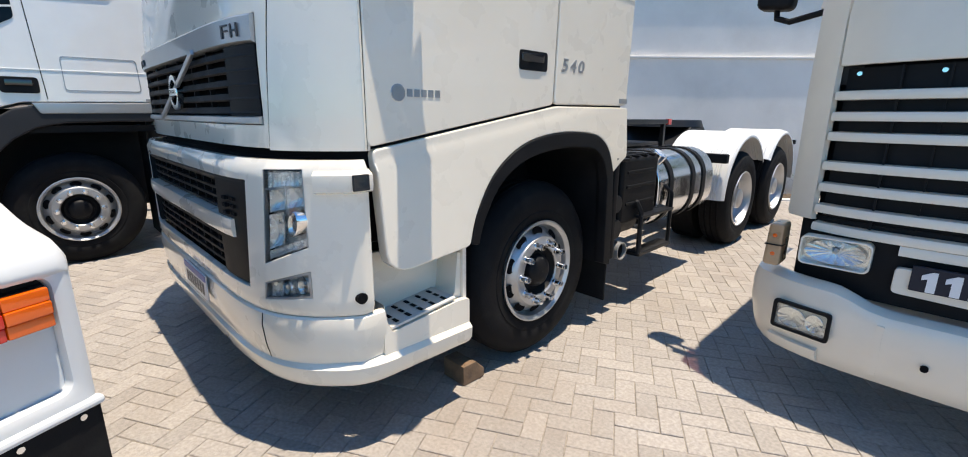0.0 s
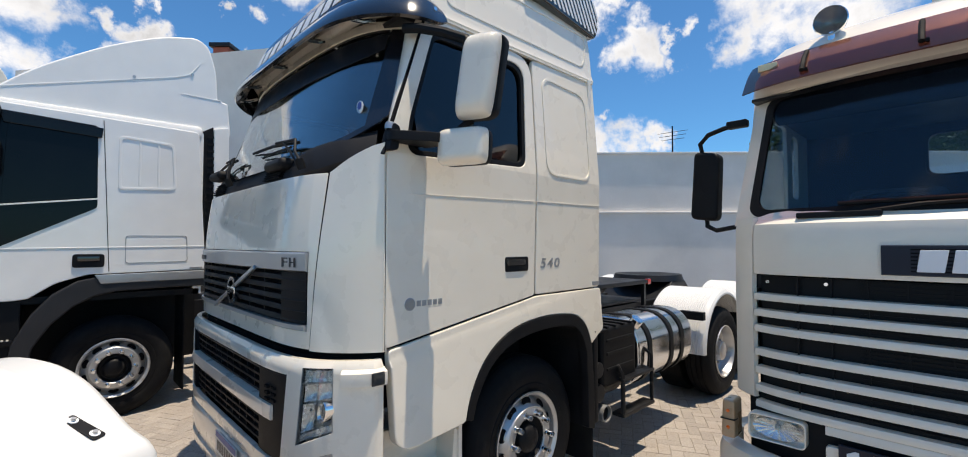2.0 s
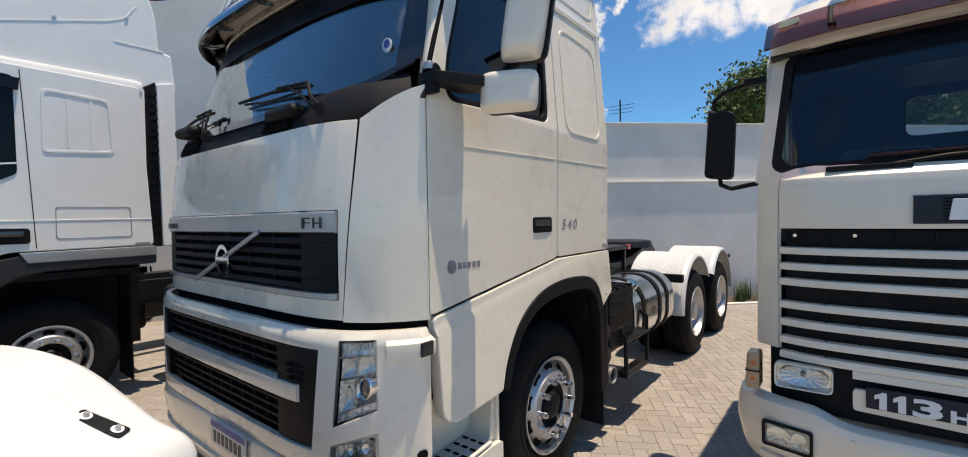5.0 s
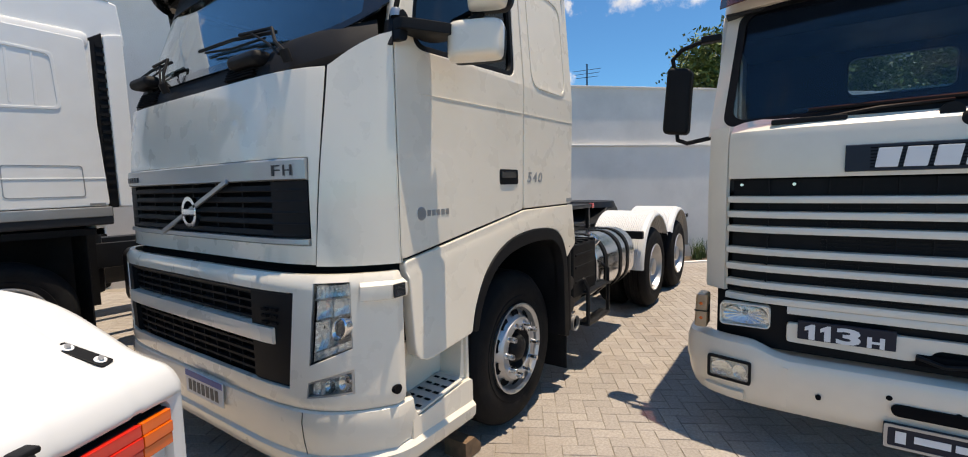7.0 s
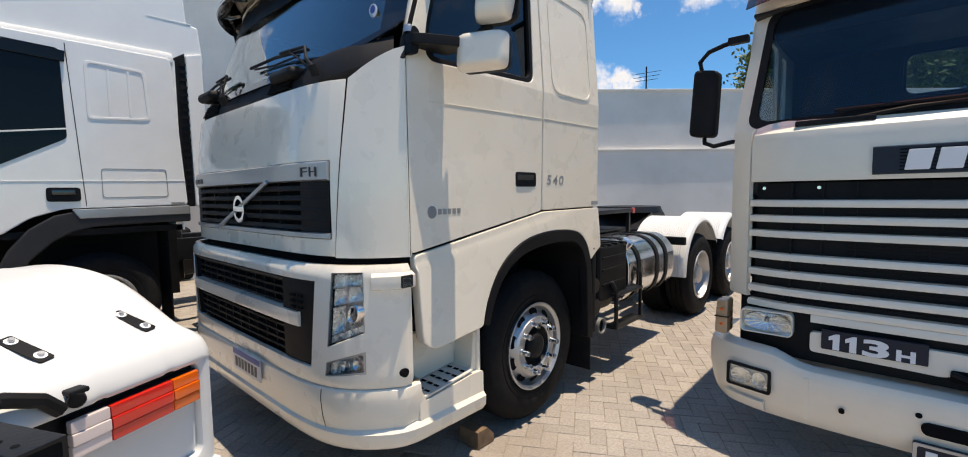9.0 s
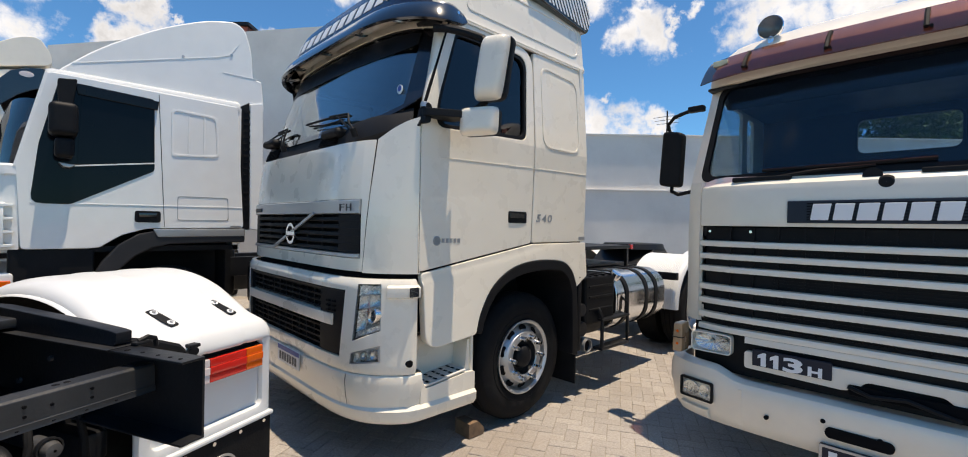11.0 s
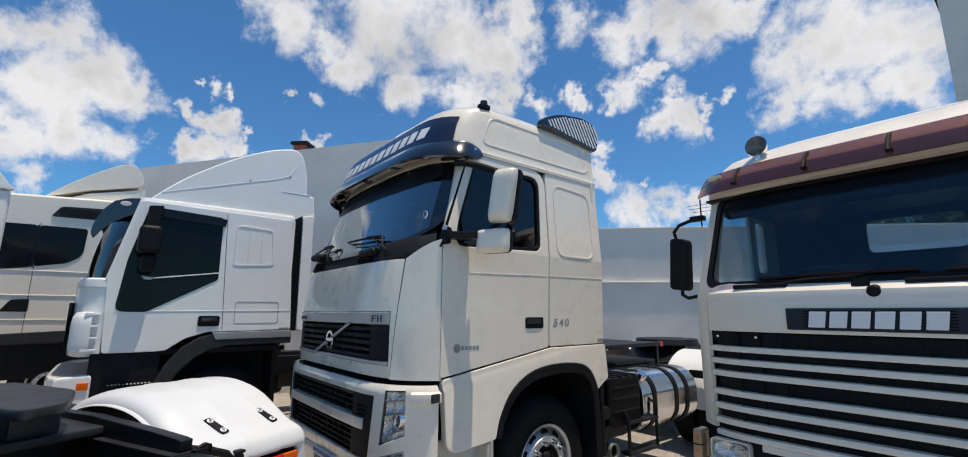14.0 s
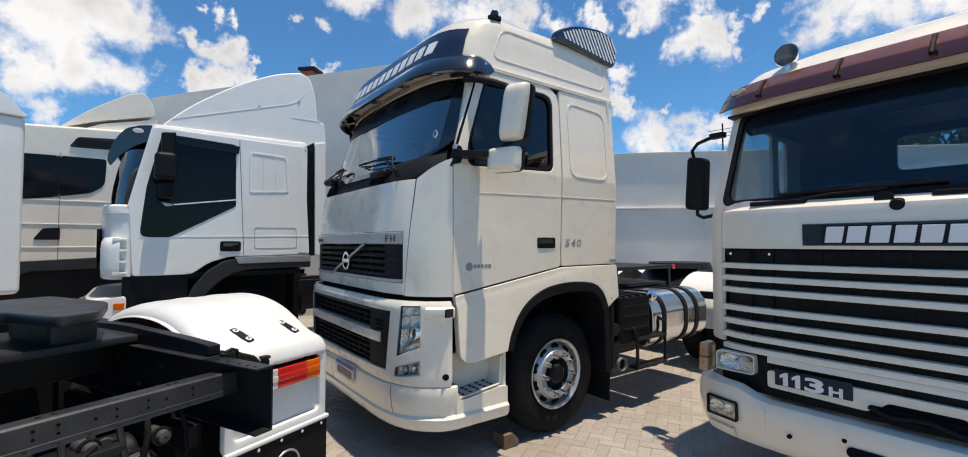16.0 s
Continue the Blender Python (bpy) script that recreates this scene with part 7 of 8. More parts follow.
part("fifth_wheel", joined(bm_prism(smooth_poly([(0.78, -1.35), (1.72, -1.35), (1.75, -0.75), (1.55, -0.35), (1.38, -0.3), (1.32, -0.7), (1.18, -0.7), (1.12, -0.3), (0.95, -0.35), (0.75, -0.75)], 0.05), "z", 1.26, 1.31, 0.012), bm_box(0.85, 1.05, -1.1, -0.6, 1.12, 1.27, 0.03), bm_box(1.45, 1.65, -1.1, -0.6, 1.12, 1.27, 0.03), bm_box(0.66, 1.84, -1.25, -0.55, 1.10, 1.14, 0.01)), M_BEAM, T, "dark fifth wheel plate")
for k in range(4):
    part("hose", bm_tube([(0.95 + 0.1 * k, -0.2, 0.9), (1.0 + 0.1 * k, 0.0, 0.72), (0.95 + 0.12 * k, 0.03, 0.6), (1.05 + 0.1 * k, -0.2, 0.5)], 0.014, 8), M_BLACK, T, "black air hose")
part("air_tank", bm_cyl((0.85, -0.28, 0.62), (1.65, -0.28, 0.62), 0.12, 20, None, 0.03), M_CHASSIS, T)
for cx_, cz_, r_ in ((0.90, 0.60, 0.085), (1.55, 0.60, 0.085)):
    bc_ = part("brake_chamber", bm_lathe([(0.06, 0.02), (0.055, r_ * 0.8), (0.02, r_), (-0.05, r_), (-0.09, r_ * 0.85), (-0.16, r_ * 0.8), (-0.17, 0.02)], (cx_, -0.14, cz_), "y", 24), M_IRON, T, "grey brake chamber")
    part("clamp_band", bm_lathe([(0.018, r_ + 0.001), (0.018, r_ + 0.01), (-0.012, r_ + 0.01), (-0.012, r_ + 0.001)], (cx_, -0.14, cz_), "y", 24), M_CHASSIS, bc_)
for cx_, cz_ in ((1.0, 0.745), (1.09, 0.78), (0.815, 0.735)):
    vb_ = part("valve", bm_lathe([(0.04, 0.005), (0.036, 0.025), (0.0, 0.034), (-0.08, 0.034)], (cx_, -0.09, cz_), "y", 16), M_IRON, T, "small grey air valve")
    part("collar", bm_lathe([(0.012, 0.036), (0.012, 0.042), (-0.006, 0.042), (-0.006, 0.036)], (cx_, -0.09, cz_), "y", 16), M_CHASSIS, vb_)
for pts_ in ([(0.87, -0.10, 0.83), (0.885, -0.06, 0.78), (0.90, -0.05, 0.70), (0.93, -0.07, 0.63), (0.91, -0.09, 0.56), (0.93, -0.16, 0.44)],
             [(0.72, -0.10, 0.84), (0.712, -0.08, 0.74), (0.71, -0.07, 0.64), (0.73, -0.08, 0.55), (0.76, -0.12, 0.46)],
             [(1.02, -0.09, 0.74), (1.10, -0.03, 0.66), (1.22, -0.02, 0.62), (1.36, -0.05, 0.66), (1.45, -0.1, 0.76)],
             [(1.08, -0.06, 0.79), (1.2, 0.0, 0.75), (1.35, 0.01, 0.74), (1.5, -0.04, 0.78)]):
    part("hose", bm_tube(pts_, 0.013, 8), M_RUBBER, T, "black air hose")
cabT = part("cab", bevelled(bm_prism([(-6.4, 0.9), (-4.32, 1.1), (-4.30, 2.96), (-6.0, 2.96), (-6.4, 2.0)], "x", 0.0, 2.48), 0.05, 3), M_WHITE, T, "white cab seen from behind")
dome = [(0.0, 2.955), (0.0, 2.985), (0.05, 3.02), (0.10, 3.085), (0.15, 3.14), (0.22, 3.185), (0.6, 3.29), (1.25, 3.33), (1.9, 3.29), (2.28, 3.185), (2.38, 3.09), (2.48, 2.985), (2.48, 2.955)]
part("roof", bm_prism(dome, "y", -6.0, -4.28, 0.012), M_WHITE, T, "white domed cab roof")
part("air_tank", bm_cyl((0.80, -1.62, 0.72), (1.70, -1.62, 0.72), 0.14, 20, None, 0.03), M_CHASSIS, T, "black air tank")
part("chassis_plate", bm_box(0.70, 1.80, -1.48, -1.44, 0.45, 1.08, 0.01), M_CHASSIS, T, "black cross plate")
part("battery_box", bm_box(0.05, 0.62, -2.7, -1.75, 0.45, 1.0, 0.03), M_CHASSIS, T, "black side box")
part("battery_box", bm_box(1.88, 2.45, -3.2, -1.75, 0.45, 1.0, 0.03), M_CHASSIS, T, "black side box")
part("leaf_spring", bm_box(0.60, 0.70, -1.4, -0.12, 0.60, 0.72, 0.02), M_CHASSIS, T)
part("leaf_spring", bm_box(1.80, 1.90, -1.4, -0.12, 0.60, 0.72, 0.02), M_CHASSIS, T)
part("valve_block", bm_box(0.98, 1.16, -0.16, -0.02, 0.62, 0.78, 0.02), M_CHASSIS, T)
part("valve", bm_cyl((1.22, -0.1, 0.66), (1.22, 0.06, 0.66), 0.055, 16, None, 0.01), M_RUBBER, T)
part("valve", bm_cyl((1.42, -0.12, 0.60), (1.42, 0.05, 0.60), 0.07, 16, None, 0.01), M_RUBBER, T)
for z in (1.5, 1.75, 2.0, 2.25, 2.5):
    part("rear_rib", bm_prism(rounded(0.30, 0.62, z - 0.045, z + 0.045, 0.03), "y", -4.315, -4.28, 0.01), M_WHITE, cabT)
    part("rear_rib", bm_prism(rounded(0.75, 2.2, z - 0.045, z + 0.045, 0.03), "y", -4.315, -4.28, 0.01), M_WHITE, cabT)
wheel(T, 0.03, -5.0, 0.505, -1, "front")
wheel(T, 2.47, -5.0, 0.505, 1, "front")

# ---- the white truck with a black window graphic ----
IX = -4.0
I = thing("truck", "white tractor truck with a tall roof spoiler and dark window graphic", "truck", Matrix.Identity(4), "parked trucks")
ICX = IX - 1.22


def i_mirror(bm):
    bm = moved(bm, Matrix.Translation((2 * ICX, 0, 0)) @ Matrix.Diagonal((-1, 1, 1, 1)))
    bmesh.ops.reverse_faces(bm, faces=bm.faces)
    return bm


iarch = [(-2.42, 0.88), (-2.34, 1.10), (-2.2, 1.28), (-2.02, 1.40), (-1.8, 1.445), (-0.95, 1.455)]
for side in (0, 1):
    fix = i_mirror if side else (lambda q: q)
    body_o = [(-2.96, 1.24), (-2.46, 1.24), (-2.36, 1.25), (-2.18, 1.38), (-1.95, 1.455), (-0.945, 1.47), (-1.03, 3.0), (-2.78, 3.03), (-3.0, 2.06)]
    door_w = smooth_poly([(-2.90, 1.70), (-2.60, 1.70), (-1.89, 2.11), (-1.90, 2.92), (-2.55, 2.955), (-2.70, 2.945), (-2.84, 2.3)], 0.03, 3, {0: 0.09})
    ib = part("cab_side", fix(bm_prism(smooth_poly(body_o, 0.04, 3, {1: 0.01, 2: 0.01}), "x", IX - 0.04, IX, 0.012)), M_WHITE, I, "white cab side with shut lines")
    part("window_graphic", fix(bm_prism(door_w, "x", IX - 0.002, IX + 0.006, 0.002)), M_DARKGLASS, ib, "black gloss window graphic")
    part("side_window", fix(bm_prism(smooth_poly([(-2.55, 2.11), (-1.90, 2.21), (-1.90, 2.86), (-2.52, 2.90)], 0.03, 3), "x", IX + 0.005, IX + 0.009, 0.002)), M_DARKGLASS, ib, "dark side window")
    part("window_strip", fix(bm_prism([(-2.58, 2.09), (-1.89, 2.19), (-1.89, 2.205), (-2.58, 2.105)], "x", IX + 0.005, IX + 0.013, 0.002)), M_WHITE, ib)
    part("window_visor", fix(bm_prism([(-2.55, 2.84), (-1.87, 2.80), (-1.86, 2.90), (-2.58, 2.95)], "x", IX + 0.004, IX + 0.03, 0.006)), M_SMOKED, ib, "smoked rain deflector")
    for y0, y1, z0, z1 in ((-1.80, -1.78, 1.48, 2.98),):
        part("shut_line", fix(bm_prism([(y0 + 0.008, z0), (y0 + 0.014, z0), (y0 - 0.055, z1), (y0 - 0.061, z1)], "x", IX - 0.001, IX + 0.0025)), M_GAP, ib)
    part("crease", fix(bm_prism([(-2.9, 1.70), (-0.96, 1.725), (-0.96, 1.735), (-2.9, 1.71)], "x", IX - 0.001, IX + 0.004, 0.002)), M_WHITE, ib)
    io, ii = smooth_poly([(-1.665, 1.555), (-1.12, 1.56), (-1.13, 1.845), (-1.665, 1.84)], 0.03), smooth_poly([(-1.658, 1.562), (-1.127, 1.567), (-1.137, 1.838), (-1.658, 1.833)], 0.03)
    part("panel_frame", fix(bm_frame(io, ii, "x", IX - 0.001, IX + 0.003)), M_SILVER, ib)
    eo, ei = smooth_poly([(-1.735, 2.30), (-1.235, 2.335), (-1.26, 2.83), (-1.735, 2.855)], 0.05), smooth_poly([(-1.71, 2.325), (-1.26, 2.358), (-1.285, 2.806), (-1.71, 2.83)], 0.045)
    part("embossed_frame", fix(bm_frame(eo, ei, "x", IX - 0.002, IX + 0.006, 0.003)), M_WHITE, ib)
    for k in range(2):
        part("embossed_rib", fix(bm_box(IX - 0.002, IX + 0.004, -1.57 + 0.16 * k, -1.55 + 0.16 * k, 2.36, 2.80, 0.003)), M_WHITE, ib)
    dh = part("door_handle", fix(bm_prism(smooth_poly([(-2.065, 1.525), (-1.825, 1.525), (-1.825, 1.655), (-2.065, 1.655)], 0.03), "x", IX - 0.002, IX + 0.012, 0.004)), M_BLACK, ib, "black door handle")
    part("grip", fix(bm_box(IX + 0.012, IX + 0.032, -2.03, -1.86, 1.585, 1.635, 0.008)), M_GLOSSBLACK, dh)
    part("tag", fix(bm_box(IX, IX + 0.004, -1.10, -0.98, 1.475, 1.50)), M_SILVER, ib)
    # arch trim
    ring_o = [(-2.50, 0.55), (-2.46, 0.85)] + iarch[1:5] + [(-1.3, 1.462), (-0.93, 1.468)]
    ring_i = [(-2.36, 0.55), (-2.32, 0.80), (-2.2, 1.0), (-2.05, 1.15), (-1.9, 1.24), (-1.72, 1.28), (-1.3, 1.29), (-0.93, 1.29)]
    at_ = part("arch_trim", fix(bm_prism(ring_o + ring_i[::-1], "x", IX - 0.10, IX + 0.02, 0.02)), M_GREYPLASTIC, I, "dark grey plastic wheel arch")
    part("arch_cap", fix(bm_prism([(-1.85, 1.36), (-0.94, 1.37), (-0.94, 1.462), (-1.9, 1.45)], "x", IX + 0.005, IX + 0.028, 0.01)), M_SILVER, at_, "silver grey arch cap")
    part("skirt", fix(bm_box(IX - 0.20, IX - 0.03, -3.05, -2.40, 0.35, 1.24, 0.02)), M_BLACK, I, "black step skirt")
    st_ = part("step", fix(bm_box(IX - 0.15, IX + 0.0, -2.9, -2.45, 0.84, 0.89, 0.01)), M_BLACK, I)
    for k in range(12):
        part("step_tooth", fix(bm_box(IX - 0.06, IX + 0.004, -2.86 + 0.034 * k, -2.845 + 0.034 * k, 0.888, 0.898)), M_TREAD, st_)
    part("liner", fix(bm_box(IX - 0.75, IX - 0.70, -2.4, -0.9, 0.4, 1.40)), M_BLACK, I)
    # front corner with wind deflector fins
    cpan = [(IX - 0.18, -3.22), (IX - 0.08, -3.15), (IX - 0.03, -3.05), (IX - 0.015, -2.97)]
    part("corner_panel", fix(bm_wrap(cpan, zprof(0.0, [1.24, 1.6, 2.05]), 0.03)), M_WHITE, I, "white corner deflector")
    vane = part("corner_vane", fix(bm_wrap([(IX - 0.07, -3.25), (IX - 0.01, -3.21), (IX + 0.022, -3.14), (IX + 0.03, -3.075)], [(-0.06, 1.255), (-0.012, 1.275), (0.0, 1.34), (0.0, 1.56), (-0.010, 1.64), (-0.04, 1.69), (-0.08, 1.70)], 0.03)), M_WHITE, I, "white curved corner vane with slots")
    for z in (1.27, 1.40, 1.53, 1.66):
        part("vane_web", fix(bm_prism(smooth_poly([(-3.14, z - 0.01), (-3.01, z), (-3.01, z + 0.022), (-3.14, z + 0.034)], 0.008), "x", IX - 0.02, IX + 0.022, 0.006)), M_WHITE, vane)
    for z in (1.30, 1.43, 1.56):
        part("corner_slot", fix(bm_prism(smooth_poly([(-3.10, z + 0.015), (-3.02, z + 0.02), (-3.02, z + 0.10), (-3.10, z + 0.095)], 0.015), "x", IX - 0.04, IX - 0.022)), M_WHITE, vane)
        part("corner_slot", fix(bm_prism(smooth_poly([(IX - 0.36, z + 0.01), (IX - 0.20, z + 0.01), (IX - 0.20, z + 0.10), (IX - 0.36, z + 0.10)], 0.02), "y", -3.285, -3.235)), M_GAP, vane)
    part("corner_cap", fix(bm_wrap([(IX - 0.18, -3.235), (IX - 0.08, -3.165), (IX - 0.03, -3.065), (IX - 0.012, -2.97)], [(0.0, 1.96), (0.012, 1.98), (0.006, 2.06), (-0.02, 2.08)], 0.02)), M_WHITE, I)
    part("front_bumper_end", fix(bm_prism(smooth_poly([(-3.35, 0.45), (-3.0, 0.45), (-3.0, 1.02), (-3.32, 1.0)], 0.05), "x", IX - 0.35, IX - 0.01, 0.03)), M_WHITE, I, "white bumper end")
    part("side_indicator", fix(bm_box(IX - 0.012, IX + 0.006, -3.12, -3.02, 0.86, 0.94, 0.01)), M_ORANGE, I, "amber side indicator")
    mrr = part("mirror", fix(bm_box(IX + 0.08, IX + 0.34, -2.775, -2.555, 2.36, 2.69, 0.055, 3)), M_BLACK, I, "large black twin mirror")
    part("lower_mirror", fix(bm_box(IX + 0.10, IX + 0.30, -2.73, -2.58, 2.15, 2.35, 0.045, 3)), M_BLACK, mrr)
    part("arm", fix(bm_prism(smooth_poly([(-2.71, 2.945), (-2.56, 2.965), (-2.60, 2.62), (-2.70, 2.62)], 0.02), "x", IX + 0.01, IX + 0.15, 0.02)), M_BLACK, mrr)
    part("arm_foot", fix(bm_prism([(-2.70, 2.12), (-2.56, 2.10), (-2.60, 2.07), (-2.66, 2.07)], "x", IX + 0.005, IX + 0.12, 0.008)), M_SILVER, mrr, "bright lower mirror bracket")
    part("window_pillar", fix(bm_prism([(-3.02, 2.05), (-2.96, 2.05), (-2.74, 3.0), (-2.80, 3.03)], "x", IX - 0.10, IX - 0.005, 0.01)), M_WHITE, I)
    part("fairing_edge", fix(bm_prism(smooth_poly([(-0.86, 1.45), (-0.70, 1.45), (-0.72, 3.12), (-0.88, 3.08)], 0.03), "x", IX - 0.16, IX - 0.03, 0.02)), M_WHITE, I, "white side fairing")
    part("fairing", fix(bm_prism([(-0.93, 1.45), (-0.86, 1.45), (-0.88, 3.1), (-1.0, 3.02)], "x", IX - 0.12, IX - 0.05, 0.01)), M_BLACK, I, "dark slatted side fairing")
    for k in range(18):
        part("fairing_slat", fix(bm_box(IX - 0.055, IX - 0.04, -0.94, -0.87, 1.6 + 0.08 * k, 1.63 + 0.08 * k)), M_BLACK, I)
    # roof spoiler flank
    sp_o = smooth_poly([(-2.74, 3.04), (-2.38, 3.40), (-1.84, 3.78), (-1.38, 4.01), (-1.06, 4.09), (-0.94, 4.02), (-0.86, 3.75), (-0.84, 3.42), (-0.735, 3.40), (-0.69, 2.97), (-0.98, 3.02)], 0.09, 4, {1: 0.25, 2: 0.25, 3: 0.2, 4: 0.09, 7: 0.02, 8: 0.02})
    part("spoiler_flank", fix(bm_prism(sp_o, "x", IX - 0.22, IX - 0.06, 0.05, 3)), M_WHITE, I, "white spoiler side panel")
    part("spoiler_crease", fix(bm_prism([(-2.60, 3.175), (-1.25, 3.60), (-1.12, 3.66), (-1.03, 3.80), (-1.018, 3.80), (-1.11, 3.652), (-1.245, 3.586), (-2.60, 3.165)], "x", IX - 0.07, IX - 0.056, 0.002)), M_WHITE, I)
    part("spoiler_crease", fix(bm_prism([(-1.20, 3.412), (-0.80, 3.412), (-0.80, 3.424), (-1.20, 3.424)], "x", IX - 0.07, IX - 0.056, 0.002)), M_WHITE, I)
    for y_, z_ in ((-1.10, 3.655), (-1.62, 3.50)):
        part("spoiler_bolt", fix(bm_cyl((IX - 0.07, y_, z_), (IX - 0.052, y_, z_), 0.016, 12)), M_RIM, I)
    wheel(I, IX - 0.06, -1.72, 0.505, 1, "front", label="front wheel with a silver rim") if not side else wheel(I, 2 * ICX - IX + 0.06, -1.72, 0.505, -1, "front")
part("front_face", bm_prism(around(ICX, 1.12, -3.28, 0.12, -2.95, 24, 6), "z", 1.20, 2.06, 0.03), M_WHITE, I, "white cab front")
part("front_grille", bm_box(ICX - 0.9, ICX + 0.9, -3.30, -3.27, 1.30, 1.80, 0.01), M_BLACK, I)
part("bumper", bm_prism(around(ICX, 1.2, -3.42, 0.15, -3.0, 24, 6), "z", 0.42, 1.0, 0.04), M_WHITE, I, "white front bumper")
def i_ws(u, v):
    """A windscreen that wraps round to the pillars."""
    s_ = 2 * u - 1
    y0 = -3.215 + 0.03 * v + 0.14 * v * v
    return (ICX + (IX - 0.02 - ICX) * s_, y0 + (-2.985 + 0.17 * v - y0) * abs(s_) ** 3, 2.06 + 0.86 * v)


part("windscreen", bm_sheet(i_ws, 32, 8, 0.01), M_GLASS_DARK, I, "dark wrap-round windscreen").visible_shadow = False
part("roof", bm_prism(around(ICX, 1.2, -2.92, 0.15, -0.98, 24, 6), "z", 2.92, 3.08, 0.05), M_WHITE, I, "white cab roof")
part("rear_wall", bm_box(2 * ICX - IX + 0.04, IX - 0.04, -1.06, -0.98, 1.2, 3.0), M_WHITE, I)
part("cab_floor", bm_box(2 * ICX - IX + 0.04, IX - 0.04, -2.95, -1.0, 1.2, 1.26), M_BLACK, I)
VL = [(-2.80, 3.05), (-2.92, 3.03), (-3.04, 2.98), (-3.11, 2.89), (-3.165, 2.78), (-3.20, 2.67), (-3.21, 2.58)]


def i_visor(u, v):
    """A deep moulded visor that follows its side line and bows forward in the middle."""
    s_ = 2 * u - 1
    k = min(int(v * 3.4), 5)
    f = v * 3.4 - k
    y = VL[k][0] * (1 - f) + VL[k + 1][0] * f
    z = VL[k][1] * (1 - f) + VL[k + 1][1] * f
    return (ICX + 1.185 * s_, y - 0.04 * (1 - abs(s_) ** 3) * v, z + 0.04 * (1 - abs(s_) ** 4) * v)


iv = part("sun_visor", bm_sheet(i_visor, 32, 18, 0.015, True), M_BLACK, I, "glossy dark moulded sun visor")
cheek = smooth_poly(VL + [(-3.18, 2.52), (-3.10, 2.65), (-2.98, 2.765), (-2.90, 2.815), (-2.82, 2.85)], 0.02, 3)
for side in (0, 1):
    fix = i_mirror if side else (lambda q: q)
    part("visor_cheek", fix(bm_prism(cheek, "x", IX - 0.055, IX - 0.025, 0.01)), M_GLOSSBLACK, iv)
    # oval badge on the visor's cheek, in the pale lens material
    part("visor_badge", fix(moved(bm_lathe([(0.0, 0.05), (0.006, 0.045), (0.008, 0.001)], (0, 0, 0), "x", 24), Matrix.Translation((IX - 0.026, -2.93, 2.965)) @ Matrix.Diagonal((1, 1.1, 0.6, 1)))), M_CLEAR, iv, "oval pale badge")


def sp_top(u, v):
    line = [(-2.74, 3.04), (-2.38, 3.385), (-1.84, 3.765), (-1.38, 3.995), (-1.10, 4.07), (-0.96, 4.02)]
    k = min(int(v * 5), 4)
    f = v * 5 - k
    y = line[k][0] * (1 - f) + line[k + 1][0] * f
    z = line[k][1] * (1 - f) + line[k + 1][1] * f
    return (ICX + 1.1 * (2 * u - 1), y, z - 0.06 * abs(2 * u - 1) ** 6)


part("roof_spoiler", bm_sheet(sp_top, 16, 20, 0.03), M_WHITE, I, "white roof spoiler top")
for x0 in (ICX - 0.45, ICX + 0.37):
    part("frame_rail", bm_box(x0, x0 + 0.08, -2.8, 4.5, 0.78, 1.05, 0.01), M_CHASSIS, I)
part("engine_block", bm_box(ICX - 0.4, ICX + 0.4, -2.8, -0.8, 0.5, 1.18, 0.05), M_CHASSIS, I)
for xx in (IX - 0.55, 2 * ICX - IX + 0.10):
    part("mudflap", bm_box(xx, xx + 0.45, -1.13, -1.115, 0.15, 1.3, 0.004), M_RUBBER, I, "black rubber mudflap")
    part("fuel_tank", bm_box(xx, xx + 0.45, -0.75, 0.85, 0.42, 1.02, 0.10, 3), M_CHASSIS, I, "black side tank")
part("front_axle_beam", bm_box(ICX - 1.0, ICX + 1.0, -1.82, -1.62, 0.40, 0.52, 0.02), M_CHASSIS, I)
wheel(I, IX - 0.06, 1.9, 0.505, 1, "rear")
wheel(I, 2 * ICX - IX + 0.06, 1.9, 0.505, -1, "rear")

# ---- the far white truck ----
FX = -8.0
Fm = thing("truck", "white cabover truck with a roof spoiler and dark side windows", "truck", Matrix.Identity(4), "parked trucks")
part("cab_body", bevelled(bm_prism(smooth_poly([(-5.6, 1.1), (-2.75, 1.3), (-2.75, 3.75), (-5.1, 3.62), (-5.55, 2.3)], 0.15, 4), "x", FX - 2.5, FX), 0.05, 3), M_CREAM, Fm, "white cab body")
part("side_window", bm_prism(smooth_poly([(-4.98, 2.28), (-4.06, 2.43), (-4.06, 3.15), (-4.85, 3.14)], 0.04), "x", FX, FX + 0.012, 0.004), M_DARKGLASS, Fm, "dark door window")
part("side_window", bm_prism(smooth_poly([(-4.03, 2.44), (-3.62, 2.52), (-3.42, 2.66), (-3.40, 3.15), (-4.03, 3.15)], 0.06, 5, {2: 0.2}), "x", FX, FX + 0.012, 0.004), M_DARKGLASS, Fm, "dark sleeper window")
part("side_window_post", bm_prism([(-4.06, 2.43), (-4.03, 2.436), (-4.03, 3.15), (-4.06, 3.15)], "x", FX, FX + 0.010), M_BLACK, Fm)
part("shut_line", bm_box(FX, FX + 0.003, -4.025, -4.018, 1.35, 3.2), M_GAP, Fm)
